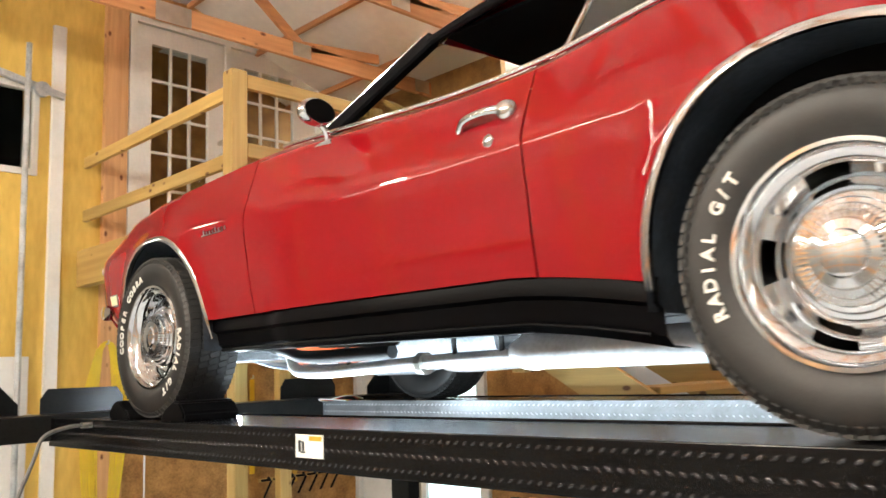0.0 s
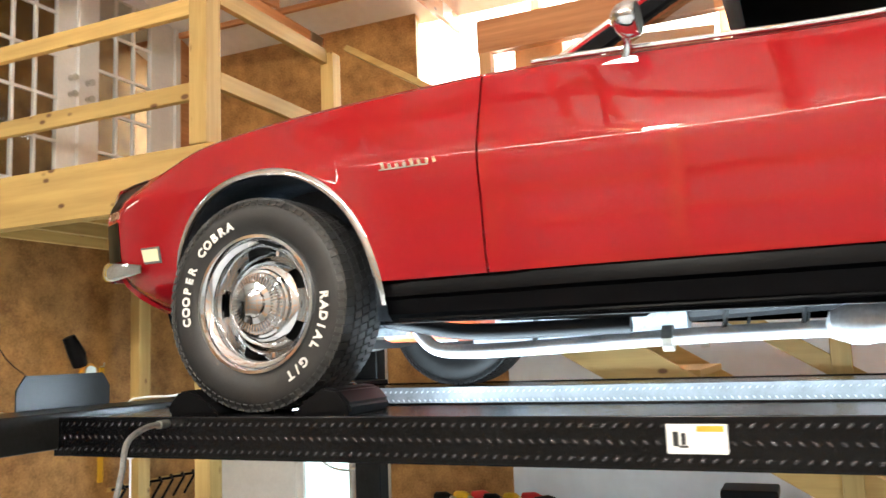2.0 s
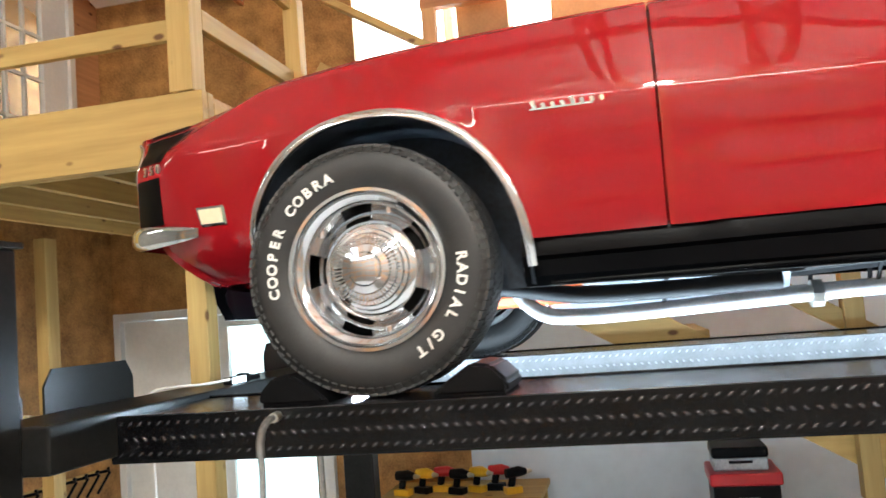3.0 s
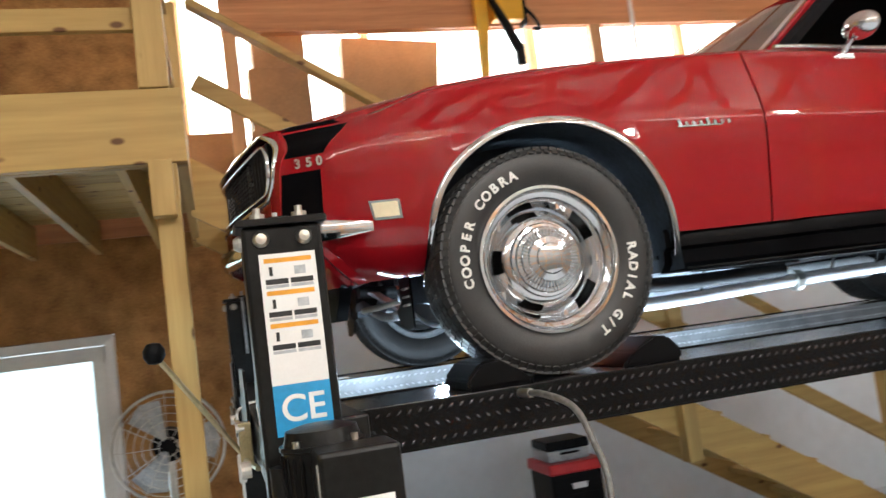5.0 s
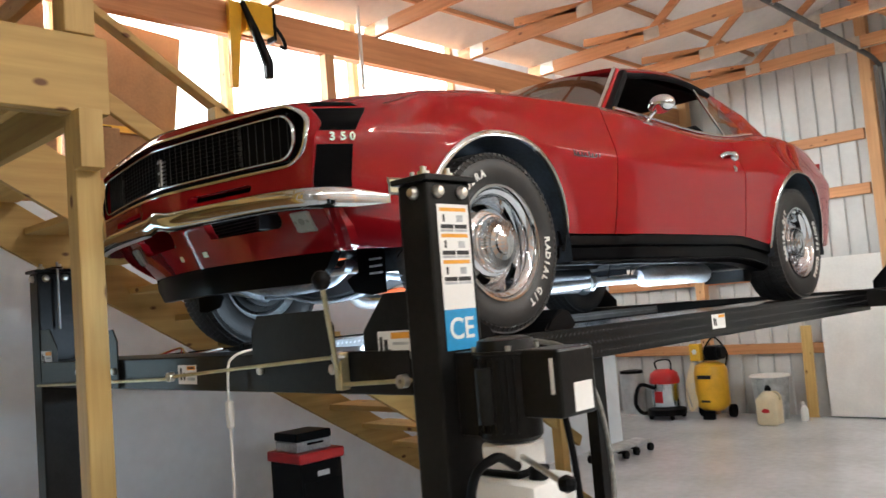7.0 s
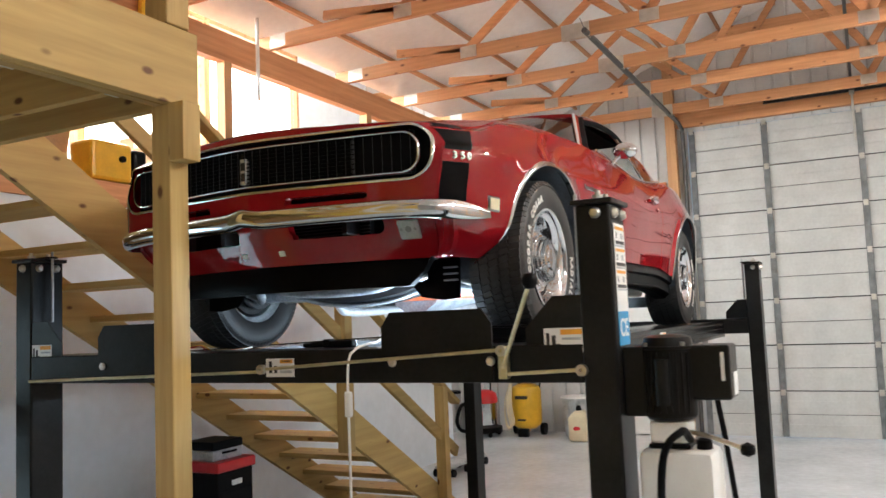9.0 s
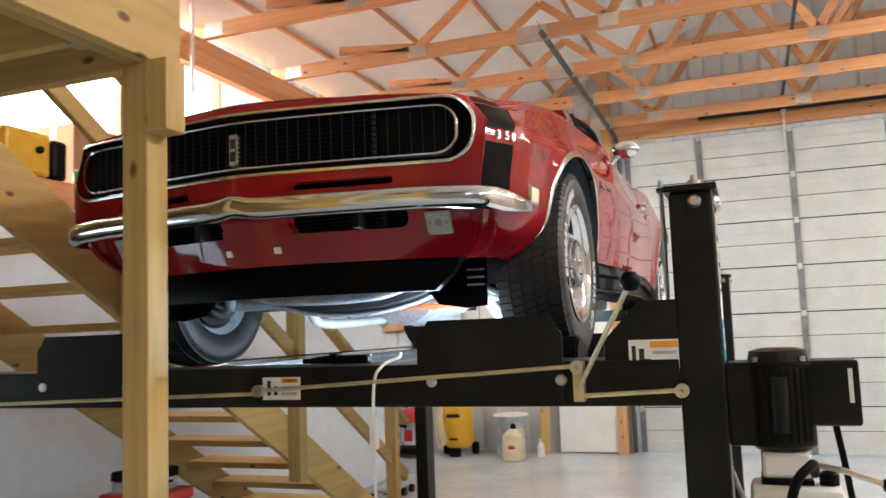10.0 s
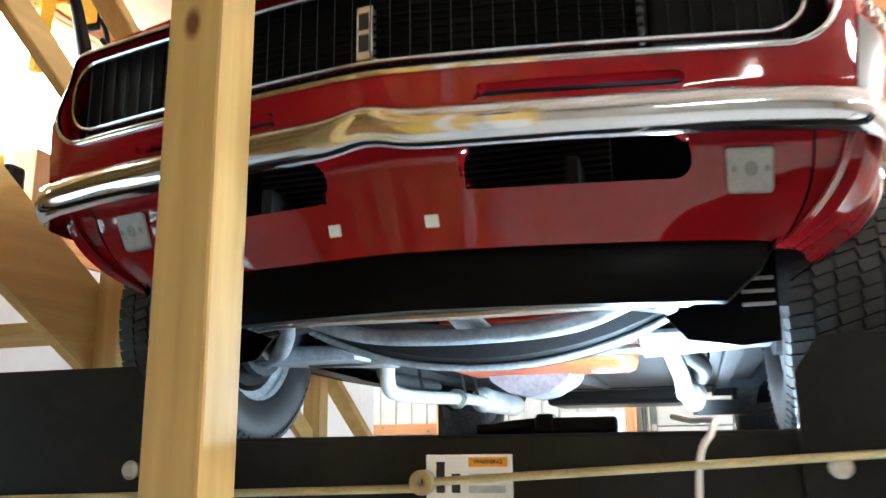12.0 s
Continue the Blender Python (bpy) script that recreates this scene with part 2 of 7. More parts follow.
def beam(a, b, w, h, bm=None, bevel=0.004, up=(0, 0, 1)):
    """A bar from a to b, w wide across and h high."""
    bm = bm or bmesh.new()
    a, b = Vector(a), Vector(b)
    d = (b - a).normalized()
    side = d.cross(Vector(up))
    if side.length < 1e-4:
        side = d.cross(Vector((0, 1, 0)))
    side.normalize()
    u = side.cross(d)
    m = Matrix((d, side, u)).transposed().to_4x4()
    m.translation = (a + b) / 2
    r = bmesh.ops.create_cube(bm, size=1, matrix=m @ Matrix.Diagonal(((b - a).length, w, h, 1)))
    if bevel:
        bmesh.ops.bevel(bm, geom=list({e for v in r["verts"] for e in v.link_edges}), offset=bevel, segments=1, affect="EDGES")
    return bm


def tube(points, r, bm=None, seg=10, cap=True):
    """A round bar along a line of points."""
    bm = bm or bmesh.new()
    pts = [Vector(p) for p in points]
    rings, last = [], None
    for i, p in enumerate(pts):
        d = (pts[min(i + 1, len(pts) - 1)] - pts[max(i - 1, 0)]).normalized()
        if last is None:
            s = d.cross(Vector((0, 0, 1)))
            if s.length < 1e-3:
                s = d.cross(Vector((0, 1, 0)))
        else:
            s = last - d * last.dot(d)
        s.normalize()
        last = s
        u = d.cross(s)
        rr = r[i] if isinstance(r, (list, tuple)) else r
        rings.append([bm.verts.new(p + (s * math.cos(a) + u * math.sin(a)) * rr) for a in [2 * math.pi * k / seg for k in range(seg)]])
    for A, B in zip(rings, rings[1:]):
        for k in range(seg):
            bm.faces.new((A[k], A[(k + 1) % seg], B[(k + 1) % seg], B[k]))
    if cap:
        bm.faces.new(rings[0]), bm.faces.new(rings[-1])
    return bm


def arc(points, n=8):
    """A smooth line through points (Catmull-Rom)."""
    P = [Vector(p) for p in points]
    P = [2 * P[0] - P[1]] + P + [2 * P[-1] - P[-2]]
    out = []
    for i in range(1, len(P) - 2):
        for k in range(n):
            u = k / n
            a, b, c, d = P[i - 1], P[i], P[i + 1], P[i + 2]
            out.append(0.5 * (2 * b + (c - a) * u + (2 * a - 5 * b + 4 * c - d) * u * u + (3 * b - a - 3 * c + d) * u ** 3))
    return out + [P[-2]]


def lathe(profile, seg=48, axis="Z", bm=None, at=(0, 0, 0), closed=False, cap=True):
    """Turns (radius, height) pairs round an axis through at."""
    bm = bm or bmesh.new()
    rings = []
    for r, h in profile:
        ring = []
        for k in range(seg):
            a = 2 * math.pi * k / seg
            c, s = r * math.cos(a), r * math.sin(a)
            p = {"Z": (c, s, h), "Y": (c, h, s), "X": (h, c, s)}[axis]
            ring.append(bm.verts.new(Vector(p) + Vector(at)))
        rings.append(ring)
    pairs = list(zip(rings, rings[1:])) + ([(rings[-1], rings[0])] if closed else [])
    for A, B in pairs:
        for k in range(seg):
            bm.faces.new((A[k], A[(k + 1) % seg], B[(k + 1) % seg], B[k]))
    if not closed and cap:
        for ring, (r, h) in ((rings[0], profile[0]), (rings[-1], profile[-1])):
            if r > 1e-4:
                bm.faces.new(ring)
    return bm


def prism(outline, plane, d0, d1, bm=None, bevel=0.0):
    """A flat outline of (u, v) pairs given depth from d0 to d1 along the normal of its plane: 'xz', 'yz' or 'xy'."""
    bm = bm or bmesh.new()
    P = {"xz": lambda u, v, d: (u, d, v), "yz": lambda u, v, d: (d, u, v), "xy": lambda u, v, d: (u, v, d)}[plane]
    A = [bm.verts.new(P(u, v, d0)) for u, v in outline]
    B = [bm.verts.new(P(u, v, d1)) for u, v in outline]
    n = len(A)
    fs = [bm.faces.new(A), bm.faces.new(B)]
    for k in range(n):
        fs.append(bm.faces.new((A[k], A[(k + 1) % n], B[(k + 1) % n], B[k])))
    if bevel:
        bmesh.ops.bevel(bm, geom=list({e for f in fs for e in f.edges}), offset=bevel, segments=2, affect="EDGES")
    return bm


def writing(name, text, size, m, material, parent, depth=0.002, spacing=1.0, bold=0.0):
    """Letters in the built-in font, as a mesh at the pose m."""
    cu = bpy.data.curves.new(name, "FONT")
    cu.body, cu.size, cu.extrude, cu.align_x, cu.align_y, cu.space_character, cu.offset = text, size, depth, "CENTER", "CENTER", spacing, bold
    tmp = new("tmp", cu)
    me = bpy.data.meshes.new_from_object(tmp.evaluated_get(bpy.context.evaluated_depsgraph_get()))
    bpy.data.objects.remove(tmp)
    me.transform(m)
    me.materials.clear()
    me.materials.append(material)
    ob = new(name, me)
    ob.parent = parent
    return ob


# ---- the barn ----
FAR, NEAR_END, SIDE, LOFT = 7.6, -9.0, -6.5, 5.7   # inner faces of the outer walls
RIDGE_Y, RIDGE_Z, EAVE_Z = -2.2, 6.38, 4.45


def roof_z(y):
    if y > 3.08:
        return 6.25                     # shed dormer over the loft
    return EAVE_Z + 0.16 + (RIDGE_Z - EAVE_Z - 0.1) * (1 - abs(y - RIDGE_Y) / (3.0 - RIDGE_Y))


bm = bmesh.new()
box(-14, 14, -12, 12, -0.3, 0.0, bm=bm)
tagged(part("floor", bm, CONCRETE), "grey sealed concrete garage floor, slightly glossy", "floor", kind="structure")


def ribbed(name, a, b, z0, z1, out, label, material=RIBBED):
    """A wall of ribbed sheet metal between plan points a and b; out is the way to its outside."""
    a, b, out = Vector((*a, 0)), Vector((*b, 0)), Vector((*out, 0))
    d = (b - a).normalized()
    n = int((b - a).length / 0.229)
    outline, step = [], (b - a).length / n
    for i in range(n):
        for u, h in ((0.0, 0), (step - 0.05, 0), (step - 0.042, -0.028), (step - 0.010, -0.028)):
            outline.append((i * step + u, h))
    outline.append((n * step, 0))
    bm2 = bmesh.new()
    front = [[bm2.verts.new(a + d * u - out * h + Vector((0, 0, z))) for u, h in outline] for z in (z0, z1)]
    back = [[bm2.verts.new(a + d * u + out * 0.06 + Vector((0, 0, z))) for u in (0, n * step)] for z in (z0, z1)]
    for i in range(len(outline) - 1):
        bm2.faces.new((front[0][i], front[0][i + 1], front[1][i + 1], front[1][i]))
    bm2.faces.new((back[0][0], back[0][1], back[1][1], back[1][0]))
    bm2.faces.new((front[1][0], *front[1][1:], back[1][1], back[1][0]))
    return tagged(part(name, bm2, material), label, "wall", kind="structure")


GD0, GD1, GDZ = -4.6, 0.17, 4.37   # garage door's sides and top
ribbed("wall_east", (FAR, GD1 + 0.02), (FAR, LOFT), 0, 6.6, (1, 0), "white ribbed sheet-metal wall of a pole barn")
ribbed("wall_east_right", (FAR, SIDE), (FAR, GD0), 0, 6.6, (1, 0), "white ribbed sheet-metal wall of a pole barn")
ribbed("wall_east_top", (FAR, GD0), (FAR, GD1 + 0.02), GDZ + 0.02, 6.6, (1, 0), "white ribbed sheet-metal gable over the garage door")
ribbed("wall_west", (NEAR_END, LOFT), (NEAR_END, SIDE), 0, 6.6, (-1, 0), "bare grey ribbed sheet-metal end wall", BARE)
ribbed("wall_south", (NEAR_END, SIDE), (FAR, SIDE), 0, 5.0, (0, -1), "bare grey ribbed sheet-metal side wall", BARE)

# loft outer wall with a long row of windows
WX = [-4.4, -2.4, -0.4, 1.6, 3.6, 5.6]
bm = bmesh.new()
box(NEAR_END, FAR, LOFT, LOFT + 0.15, 0, 3.15, bm=bm)
box(NEAR_END, FAR, LOFT, LOFT + 0.15, 6.0, 6.3, bm=bm)
box(NEAR_END, WX[0], LOFT, LOFT + 0.15, 3.15, 6.0, bm=bm)
box(WX[-1], FAR, LOFT, LOFT + 0.15, 3.15, 6.0, bm=bm)
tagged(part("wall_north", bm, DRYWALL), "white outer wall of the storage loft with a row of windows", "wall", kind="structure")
for i in range(5):
    w = thing("window_1", (WX[i], LOFT, 3.15), "sunlit loft window with a plain wooden frame", "window", "loft windows", "structure")
    for nm, b in (("window_frame", box(0, 0.05, -0.02, 0.12, 0, 2.85)), ("window_frame", box(1.95, 2.0, -0.02, 0.12, 0, 2.85)), ("window_frame", box(0.05, 1.95, -0.02, 0.12, 0, 0.06)), ("window_frame", box(0.05, 1.95, -0.02, 0.12, 2.79, 2.85))):
        part(nm, b, FIR_Z, w)
    p = part("pane", box(0.05, 1.95, 0.05, 0.056, 0.06, 2.79), CLEAR, w)
    p.visible_shadow = False
bm = box(-9, 10, LOFT + 1.2, LOFT + 1.25, 1.0, 9.0)
tagged(part("backdrop", bm, glow("bright_sky", (1.0, 0.98, 0.93), 9.0)), "bright overcast daylight outside the windows", "backdrop", kind="structure")

# roof sheets, purlins and ridge
bm = bmesh.new()
for s, y0, y1 in ((1, RIDGE_Y, 3.08), (1, 3.081, LOFT + 0.3), (-1, RIDGE_Y, SIDE - 0.3)):
    v = [bm.verts.new((x, y, roof_z(y) + dz)) for dz in (0, 0.05) for x, y in ((NEAR_END - 0.2, y0), (FAR + 0.2, y0), (FAR + 0.2, y1), (NEAR_END - 0.2, y1))]
    for f in ((0, 1, 2, 3), (4, 5, 6, 7), (0, 1, 5, 4), (1, 2, 6, 5), (2, 3, 7, 6), (3, 0, 4, 7)):
        bm.faces.new([v[k] for k in f])
tagged(part("ceiling", bm, ROOFING), "white metal roof sheets over open trusses", "ceiling", kind="structure")
for i in range(17):
    y = -6.3 + i * 0.74
    z = roof_z(y) - 0.03
    tagged(put(part("purlin", beam((NEAR_END, y, z), (FAR, y, z), 0.038, 0.05), FIR_X), (0, 0, 0)), "narrow reddish-brown softwood roof purlin", "roof purlin", "roof purlins")


tagged(part("dormer_front", box(NEAR_END, FAR, 3.09, 3.15, 4.66, 6.25), ROOFING), "white sheet above the eave of the main roof", "wall", kind="structure")


def truss(x):
    t = thing("roof_truss", (x, RIDGE_Y, EAVE_Z), "orange-brown softwood roof truss with steel nail plates", "roof truss", "roof trusses")
    z0 = EAVE_Z + 0.06
    y0, y1 = 3.0, SIDE
    def bar(nm, a, b, h=0.09):
        return put(part(nm, beam((x, *a), (x, *b), 0.038, h, bevel=0.003), FIR_Y, t), t.location)
    bar("bottom_chord", (y0 + 0.1, z0), (y1, z0), 0.14)
    bar("top_chord", (y0 + 0.25, roof_z(y0 + 0.25) - 0.13), (RIDGE_Y, RIDGE_Z - 0.08), 0.14)
    bar("top_chord", (y1, roof_z(y1) - 0.13), (RIDGE_Y, RIDGE_Z - 0.08), 0.14)
    ys = [1.45, -0.4, RIDGE_Y, -4.0]
    top = [2.3, 0.5, -1.3, -3.1, -5.0]
    for i in range(4):
        for yt in (top[i], top[i + 1]):
            bar("web", (ys[i], z0 + 0.05), (yt, roof_z(yt) - 0.2), 0.085)
    for s in (-1, 1):
        put(part("splice_plate", box(x + s * 0.0195, x + s * 0.0225, 0.17, 0.45, z0 - 0.08, z0 + 0.07), STEEL, t), t.location)
    for yb in [2.83] + ys:
        for s in (-1, 1):
            put(part("nail_plate", box(x + s * 0.0195, x + s * 0.022, yb - 0.09, yb + 0.09, z0 - 0.05, z0 + 0.07), STEEL, t), t.location)
    return t


for x in (-3.5, -2.28, -1.01, 0.26, 1.53, 2.87, 4.10, 5.35, 6.6):
    truss(x)

# header beam that carries the trusses, on posts
hd = thing("header_beam", (0, 3.0, 4.18), "doubled reddish-brown softwood header beam", "beam")
for y in (2.95, 3.0):
    put(part("plank", box(-2.07, FAR - 0.02, y, y + 0.045, 4.18, 4.45, 0.004), FIR_X, hd), hd.location)
for x in (-2.01, 0.95, 3.3, 5.5):
    p = thing("loft_post", (x, 3.0, 2.75), "square softwood post under the header beam", "post", "loft posts")
    part("shaft", box(-0.05, 0.05, -0.05, 0.05, 0.18, 1.43, 0.004), FIR_Z, p)

# gable girts, corner post and garage door header on the far wall
for z in (0.9, 1.9, 2.9, 3.6, 5.15, 5.75):
    for y0, y1 in (((GD1 + 0.35, LOFT),) if z < GDZ else ((SIDE, LOFT),)):
        tagged(part("wall_girt", beam((FAR - 0.035, y0, z), (FAR - 0.035, y1, z), 0.05, 0.14), FIR_Y), "orange-brown softwood girt on the metal wall", "girt", "wall girts")
tagged(part("door_header", beam((FAR - 0.05, SIDE, GDZ + 0.2), (FAR - 0.05, GD1 + 0.2, GDZ + 0.2), 0.09, 0.27), FIR_Y), "orange-brown plank header over the garage door", "beam")
for y in (GD1 + 0.22, 2.9):
    tagged(part("wall_post", box(FAR - 0.19, FAR - 0.06, y - 0.07, y + 0.07, 0, 5.6, 0.005), FIR_Z), "square softwood wall post", "post", "wall posts")

# garage door
gd = thing("door_1", (FAR - 0.02, (GD0 + GD1) / 2, 0), "closed white sectional garage door with grey steel struts", "garage door", kind="structure")
STILE = mat("galvanised_stile", (0.20, 0.215, 0.22), 0.45, metal=0.5, var=0.25, scale=9)
rows = 7
# black sheet in the gaps draws joints and the shadow lines under the struts
put(part("door_seal", box(FAR + 0.0, FAR + 0.02, GD0 + 0.01, GD1 - 0.01, 0.02, GDZ - 0.02), BLACKP, gd), gd.location)
hh = GDZ / rows
for i in range(rows):
    b = bmesh.new()
    box(FAR - 0.02, FAR + 0.03, GD0, GD1, i * hh + 0.014, (i + 0.5) * hh, 0.004, bm=b)
    box(FAR - 0.02, FAR + 0.03, GD0, GD1, (i + 0.5) * hh + 0.008, (i + 1) * hh, 0.004, bm=b)
    for k in (0.24, 0.74):
        box(FAR - 0.034, FAR - 0.018, GD0 + 0.02, GD1 - 0.02, i * hh + k * hh, i * hh + k * hh + 0.035, bm=b)
    put(part("door_section", b, DOORW, gd), gd.location)
for y in (GD1 - 0.05, -0.87, -2.06, -3.25, -4.44):
    for i in range(rows):
        put(part("stile", box(FAR - 0.045, FAR - 0.022, y - 0.04, y + 0.04, i * hh + 0.02, (i + 1) * hh - 0.012, 0.003), STILE, gd), gd.location)
        put(part("hinge", box(FAR - 0.062, FAR - 0.045, y - 0.03, y + 0.03, (i + 1) * hh - 0.05, (i + 1) * hh + 0.03, 0.003), STEEL, gd), gd.location)
RAIL = mat("dull_dark_steel", (0.10, 0.10, 0.10), 0.5, metal=0.6, var=0.2, scale=12)
tk = thing("door_track", (FAR - 0.1, GD1 + 0.06, 0), "galvanised garage door track with rising rail", "door track")
put(part("rail", tube(arc([(FAR - 0.1, 0.23, 0.02), (FAR - 0.1, 0.23, 2.5), (FAR - 0.1, 0.23, 4.15), (FAR - 0.3, 0.225, 4.42), (6.2, 0.22, 4.45), (2.75, 0.19, 4.46)], 6), 0.03), RAIL, tk), tk.location)
put(part("hanger", beam((2.79, 0.19, 4.46), (2.79, 0.24, 4.60), 0.03, 0.006), RAIL, tk), tk.location)
sp = thing("door_spring_shaft", (FAR - 0.25, -2.0, 4.64), "black torsion spring shaft over the garage door", "door spring")
put(part("spring", tube([(FAR - 0.2, -0.9, 4.62), (FAR - 0.2, -3.28, 4.62)], 0.042), BLACK, sp), sp.location)
put(part("shaft", tube([(FAR - 0.2, 0.6, 4.64), (FAR - 0.2, -4.6, 4.64)], 0.014), STEEL, sp), sp.location)
put(part("bearing_plate", box(FAR - 0.23, FAR - 0.06, -2.03, -1.97, 4.56, 4.86, 0.004), STEEL, sp), sp.location)
op = thing("opener_rail", (FAR - 0.2, -2.0, 4.78), "dark steel rail of the garage door opener, over the trusses", "rail")
put(part("rail", beam((FAR - 0.22, -2.0, 4.79), (2.6, -2.0, 4.74), 0.035, 0.03), RAIL, op), op.location)
put(part("arm", beam((FAR - 0.24, -2.0, 4.77), (FAR - 0.06, -2.0, 3.95), 0.03, 0.012), STEEL, op), op.location)

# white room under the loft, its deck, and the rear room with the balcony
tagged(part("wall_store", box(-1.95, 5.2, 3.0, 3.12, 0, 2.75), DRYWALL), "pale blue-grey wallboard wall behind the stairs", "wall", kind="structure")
bm = bmesh.new()
box(-2.98, -1.952, 3.0, 3.12, 0, 2.10, bm=bm)
box(-4.80, -1.952, 3.0, 3.12, 2.10, 2.75, bm=bm)
tagged(part("wall_store_board", bm, OSB), "brown strand-board wall round the double door", "wall", kind="structure")
# white double door under the balcony, one leaf glazed, with daylight behind it
d5 = thing("door_5", (-4.79, 3.0, 0), "white double door under the balcony, one leaf glazed and bright", "door", kind="structure")
for q in ((0.0, 0.06, 0, 2.095), (1.74, 1.80, 0, 2.095), (0.06, 1.74, 2.03, 2.095)):
    part("door_frame", box(q[0], q[1], -0.03, 0.10, q[2], q[3], 0.004), WHITE, d5)
part("door_leaf", box(0.065, 0.89, 0.02, 0.06, 0.01, 2.025, 0.003), WHITE, d5)
gl = bmesh.new()
for q in ((0.90, 0.97, 0.01, 2.025), (1.655, 1.735, 0.01, 2.025), (0.97, 1.655, 0.01, 0.22), (0.97, 1.655, 1.93, 2.025)):
    box(q[0], q[1], 0.02, 0.06, q[2], q[3], bm=gl)
leaf = part("door_leaf", gl, WHITE, d5, "white glazed door leaf")
pn = part("pane", box(0.97, 1.655, 0.038, 0.042, 0.22, 1.93), CLEAR, leaf)
pn.visible_shadow = False
part("door_knob", lathe([(0.0, 0.0), (0.022, 0.0), (0.011, -0.012), (0.011, -0.03), (0.026, -0.045), (0.026, -0.06), (0.0, -0.07)], 16, "Y", at=(0.935, 0.02, 1.0)), STEEL, leaf)
tagged(part("backdrop_door", box(-5.0, -2.4, 3.9, 3.92, 0.0, 2.6), glow("bright_day", (0.80, 0.95, 1.0), 2.2)), "bright daylight behind the glazed door", "backdrop", kind="structure")
bm = box(5.08, 5.2, 3.12, LOFT, 0, 2.75)
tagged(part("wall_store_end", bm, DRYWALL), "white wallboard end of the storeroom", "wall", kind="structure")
bm = box(-4.80, 5.2, 2.98, LOFT, 2.752, 2.93)
tagged(part("loft_floor", bm, FIR_X), "wooden floor edge of the storage loft", "floor", kind="structure")
WX_ = -4.80        # face of the built-in room
bm = box(WX_ - 0.12, WX_, 0.55, 3.0, 0, 2.88)
tagged(part("wall_rear", bm, OSB), "brown strand-board wall under the balcony", "wall", kind="structure")
bm = bmesh.new()
box(WX_ - 0.12, WX_, -0.62, 0.35, 0, 3.48, bm=bm)
box(WX_ - 0.12, WX_, -0.62, -0.58, 3.48, 4.22, bm=bm)
box(WX_ - 0.12, WX_, -0.16, 0.35, 3.48, 4.22, bm=bm)
box(WX_ - 0.12, WX_, -0.62, 0.35, 4.22, 5.2, bm=bm)
box(-8.9, WX_ - 0.12, -0.62, -0.5, 0, 5.2, bm=bm)
tagged(part("wall_room", bm, PLYWOOD), "yellow plywood wall of the built-in room", "wall", kind="structure")
bm = bmesh.new()
box(WX_ - 0.12, WX_, 0.55, 3.0, 5.06, 5.2, bm=bm)
box(WX_ - 0.12, WX_, 2.60, 3.0, 2.88, 5.06, bm=bm)
tagged(part("wall_upper", bm, FIR_Y), "brown wooden wall around the balcony doors", "wall", kind="structure")
bm = box(WX_, -2.6, 2.95, 3.01, 2.93, 5.2)
tagged(part("wall_loft_side", bm, OSB), "brown strand-board wall beside the balcony", "wall", kind="structure")
tagged(part("corner_post", box(WX_ - 0.13, WX_ + 0.05, 0.35, 0.55, 0, 5.2, 0.005), FIR_Z), "thick softwood corner post of the built-in room", "post")
bm = box(-8.9, WX_ + 0.05, -0.6, 5.6, 5.2, 5.26)
tagged(part("room_ceiling", bm, OSB), "strand-board ceiling of the built-in room", "ceiling", kind="structure")

# French doors on the balcony
FZ = 2.93
fd = thing("door_2", (WX_, 0.56, FZ), "white double French doors with small panes, closed", "french doors", kind="structure")
fw, fh = 2.03, 2.12
for nm, b in (("door_frame", box(0.0, 0.05, 0, 0.06, 0, fh)), ("door_frame", box(0, 0.05, fw - 0.06, fw, 0, fh)), ("door_frame", box(0, 0.05, 0.06, fw - 0.06, fh - 0.07, fh)), ("astragal", box(-0.01, 0.055, 0.925, 0.975, 0, fh - 0.07))):
    part(nm, b, WHITE, fd)
for y0, dw, g0, g1 in ((0.065, 0.86, 0.205, 0.755), (0.975, 0.99, 1.14, 1.70)):
    z0, z1 = 0.24, fh - 0.24
    b = bmesh.new()
    for q in ((y0, g0, 0.01, fh - 0.08), (g1, y0 + dw, 0.01, fh - 0.08), (g0, g1, 0.01, z0), (g0, g1, z1, fh - 0.08)):
        box(-0.02, 0.025, *q, bm=b)
    leaf = part("door_leaf", b, WHITE, fd)
    for i in range(1, 3):
        y = g0 + (g1 - g0) * i / 3
        part("glazing_bar", box(-0.008, 0.02, y - 0.011, y + 0.011, z0, z1), WHITE, leaf)
    for i in range(1, 5):
        z = z0 + (z1 - z0) * i / 5
        part("glazing_bar", box(-0.006, 0.018, g0, g1, z - 0.011, z + 0.011), WHITE, leaf)
    for i in range(3):
        for k in range(5):
            part("pane", box(-0.002, 0.003, g0 + (g1 - g0) * i / 3 + 0.011, g0 + (g1 - g0) * (i + 1) / 3 - 0.011, z0 + (z1 - z0) * k / 5 + 0.011, z0 + (z1 - z0) * (k + 1) / 5 - 0.011), CLEAR, leaf)
    for kz in (0.95, 1.08):
        kb = lathe([(0.0, 0.0), (0.022, 0.0), (0.022, 0.01), (0.011, 0.012), (0.011, 0.03), (0.026, 0.045), (0.026, 0.06), (0.0, 0.07)], 16, "X", at=(0.025, 0.95 + (0.08 if y0 > 0.9 else -0.08), kz))
        part("door_knob", kb, STEEL, leaf)
# backing board: its tone stands in for the reflections in the panes
tagged(part("door_room_dark", box(WX_ - 0.6, WX_ - 0.55, 0.46, 3.0, 2.9, 5.0), OSB), "board standing for the dim room and the reflections in the French doors", "wall", kind="structure")

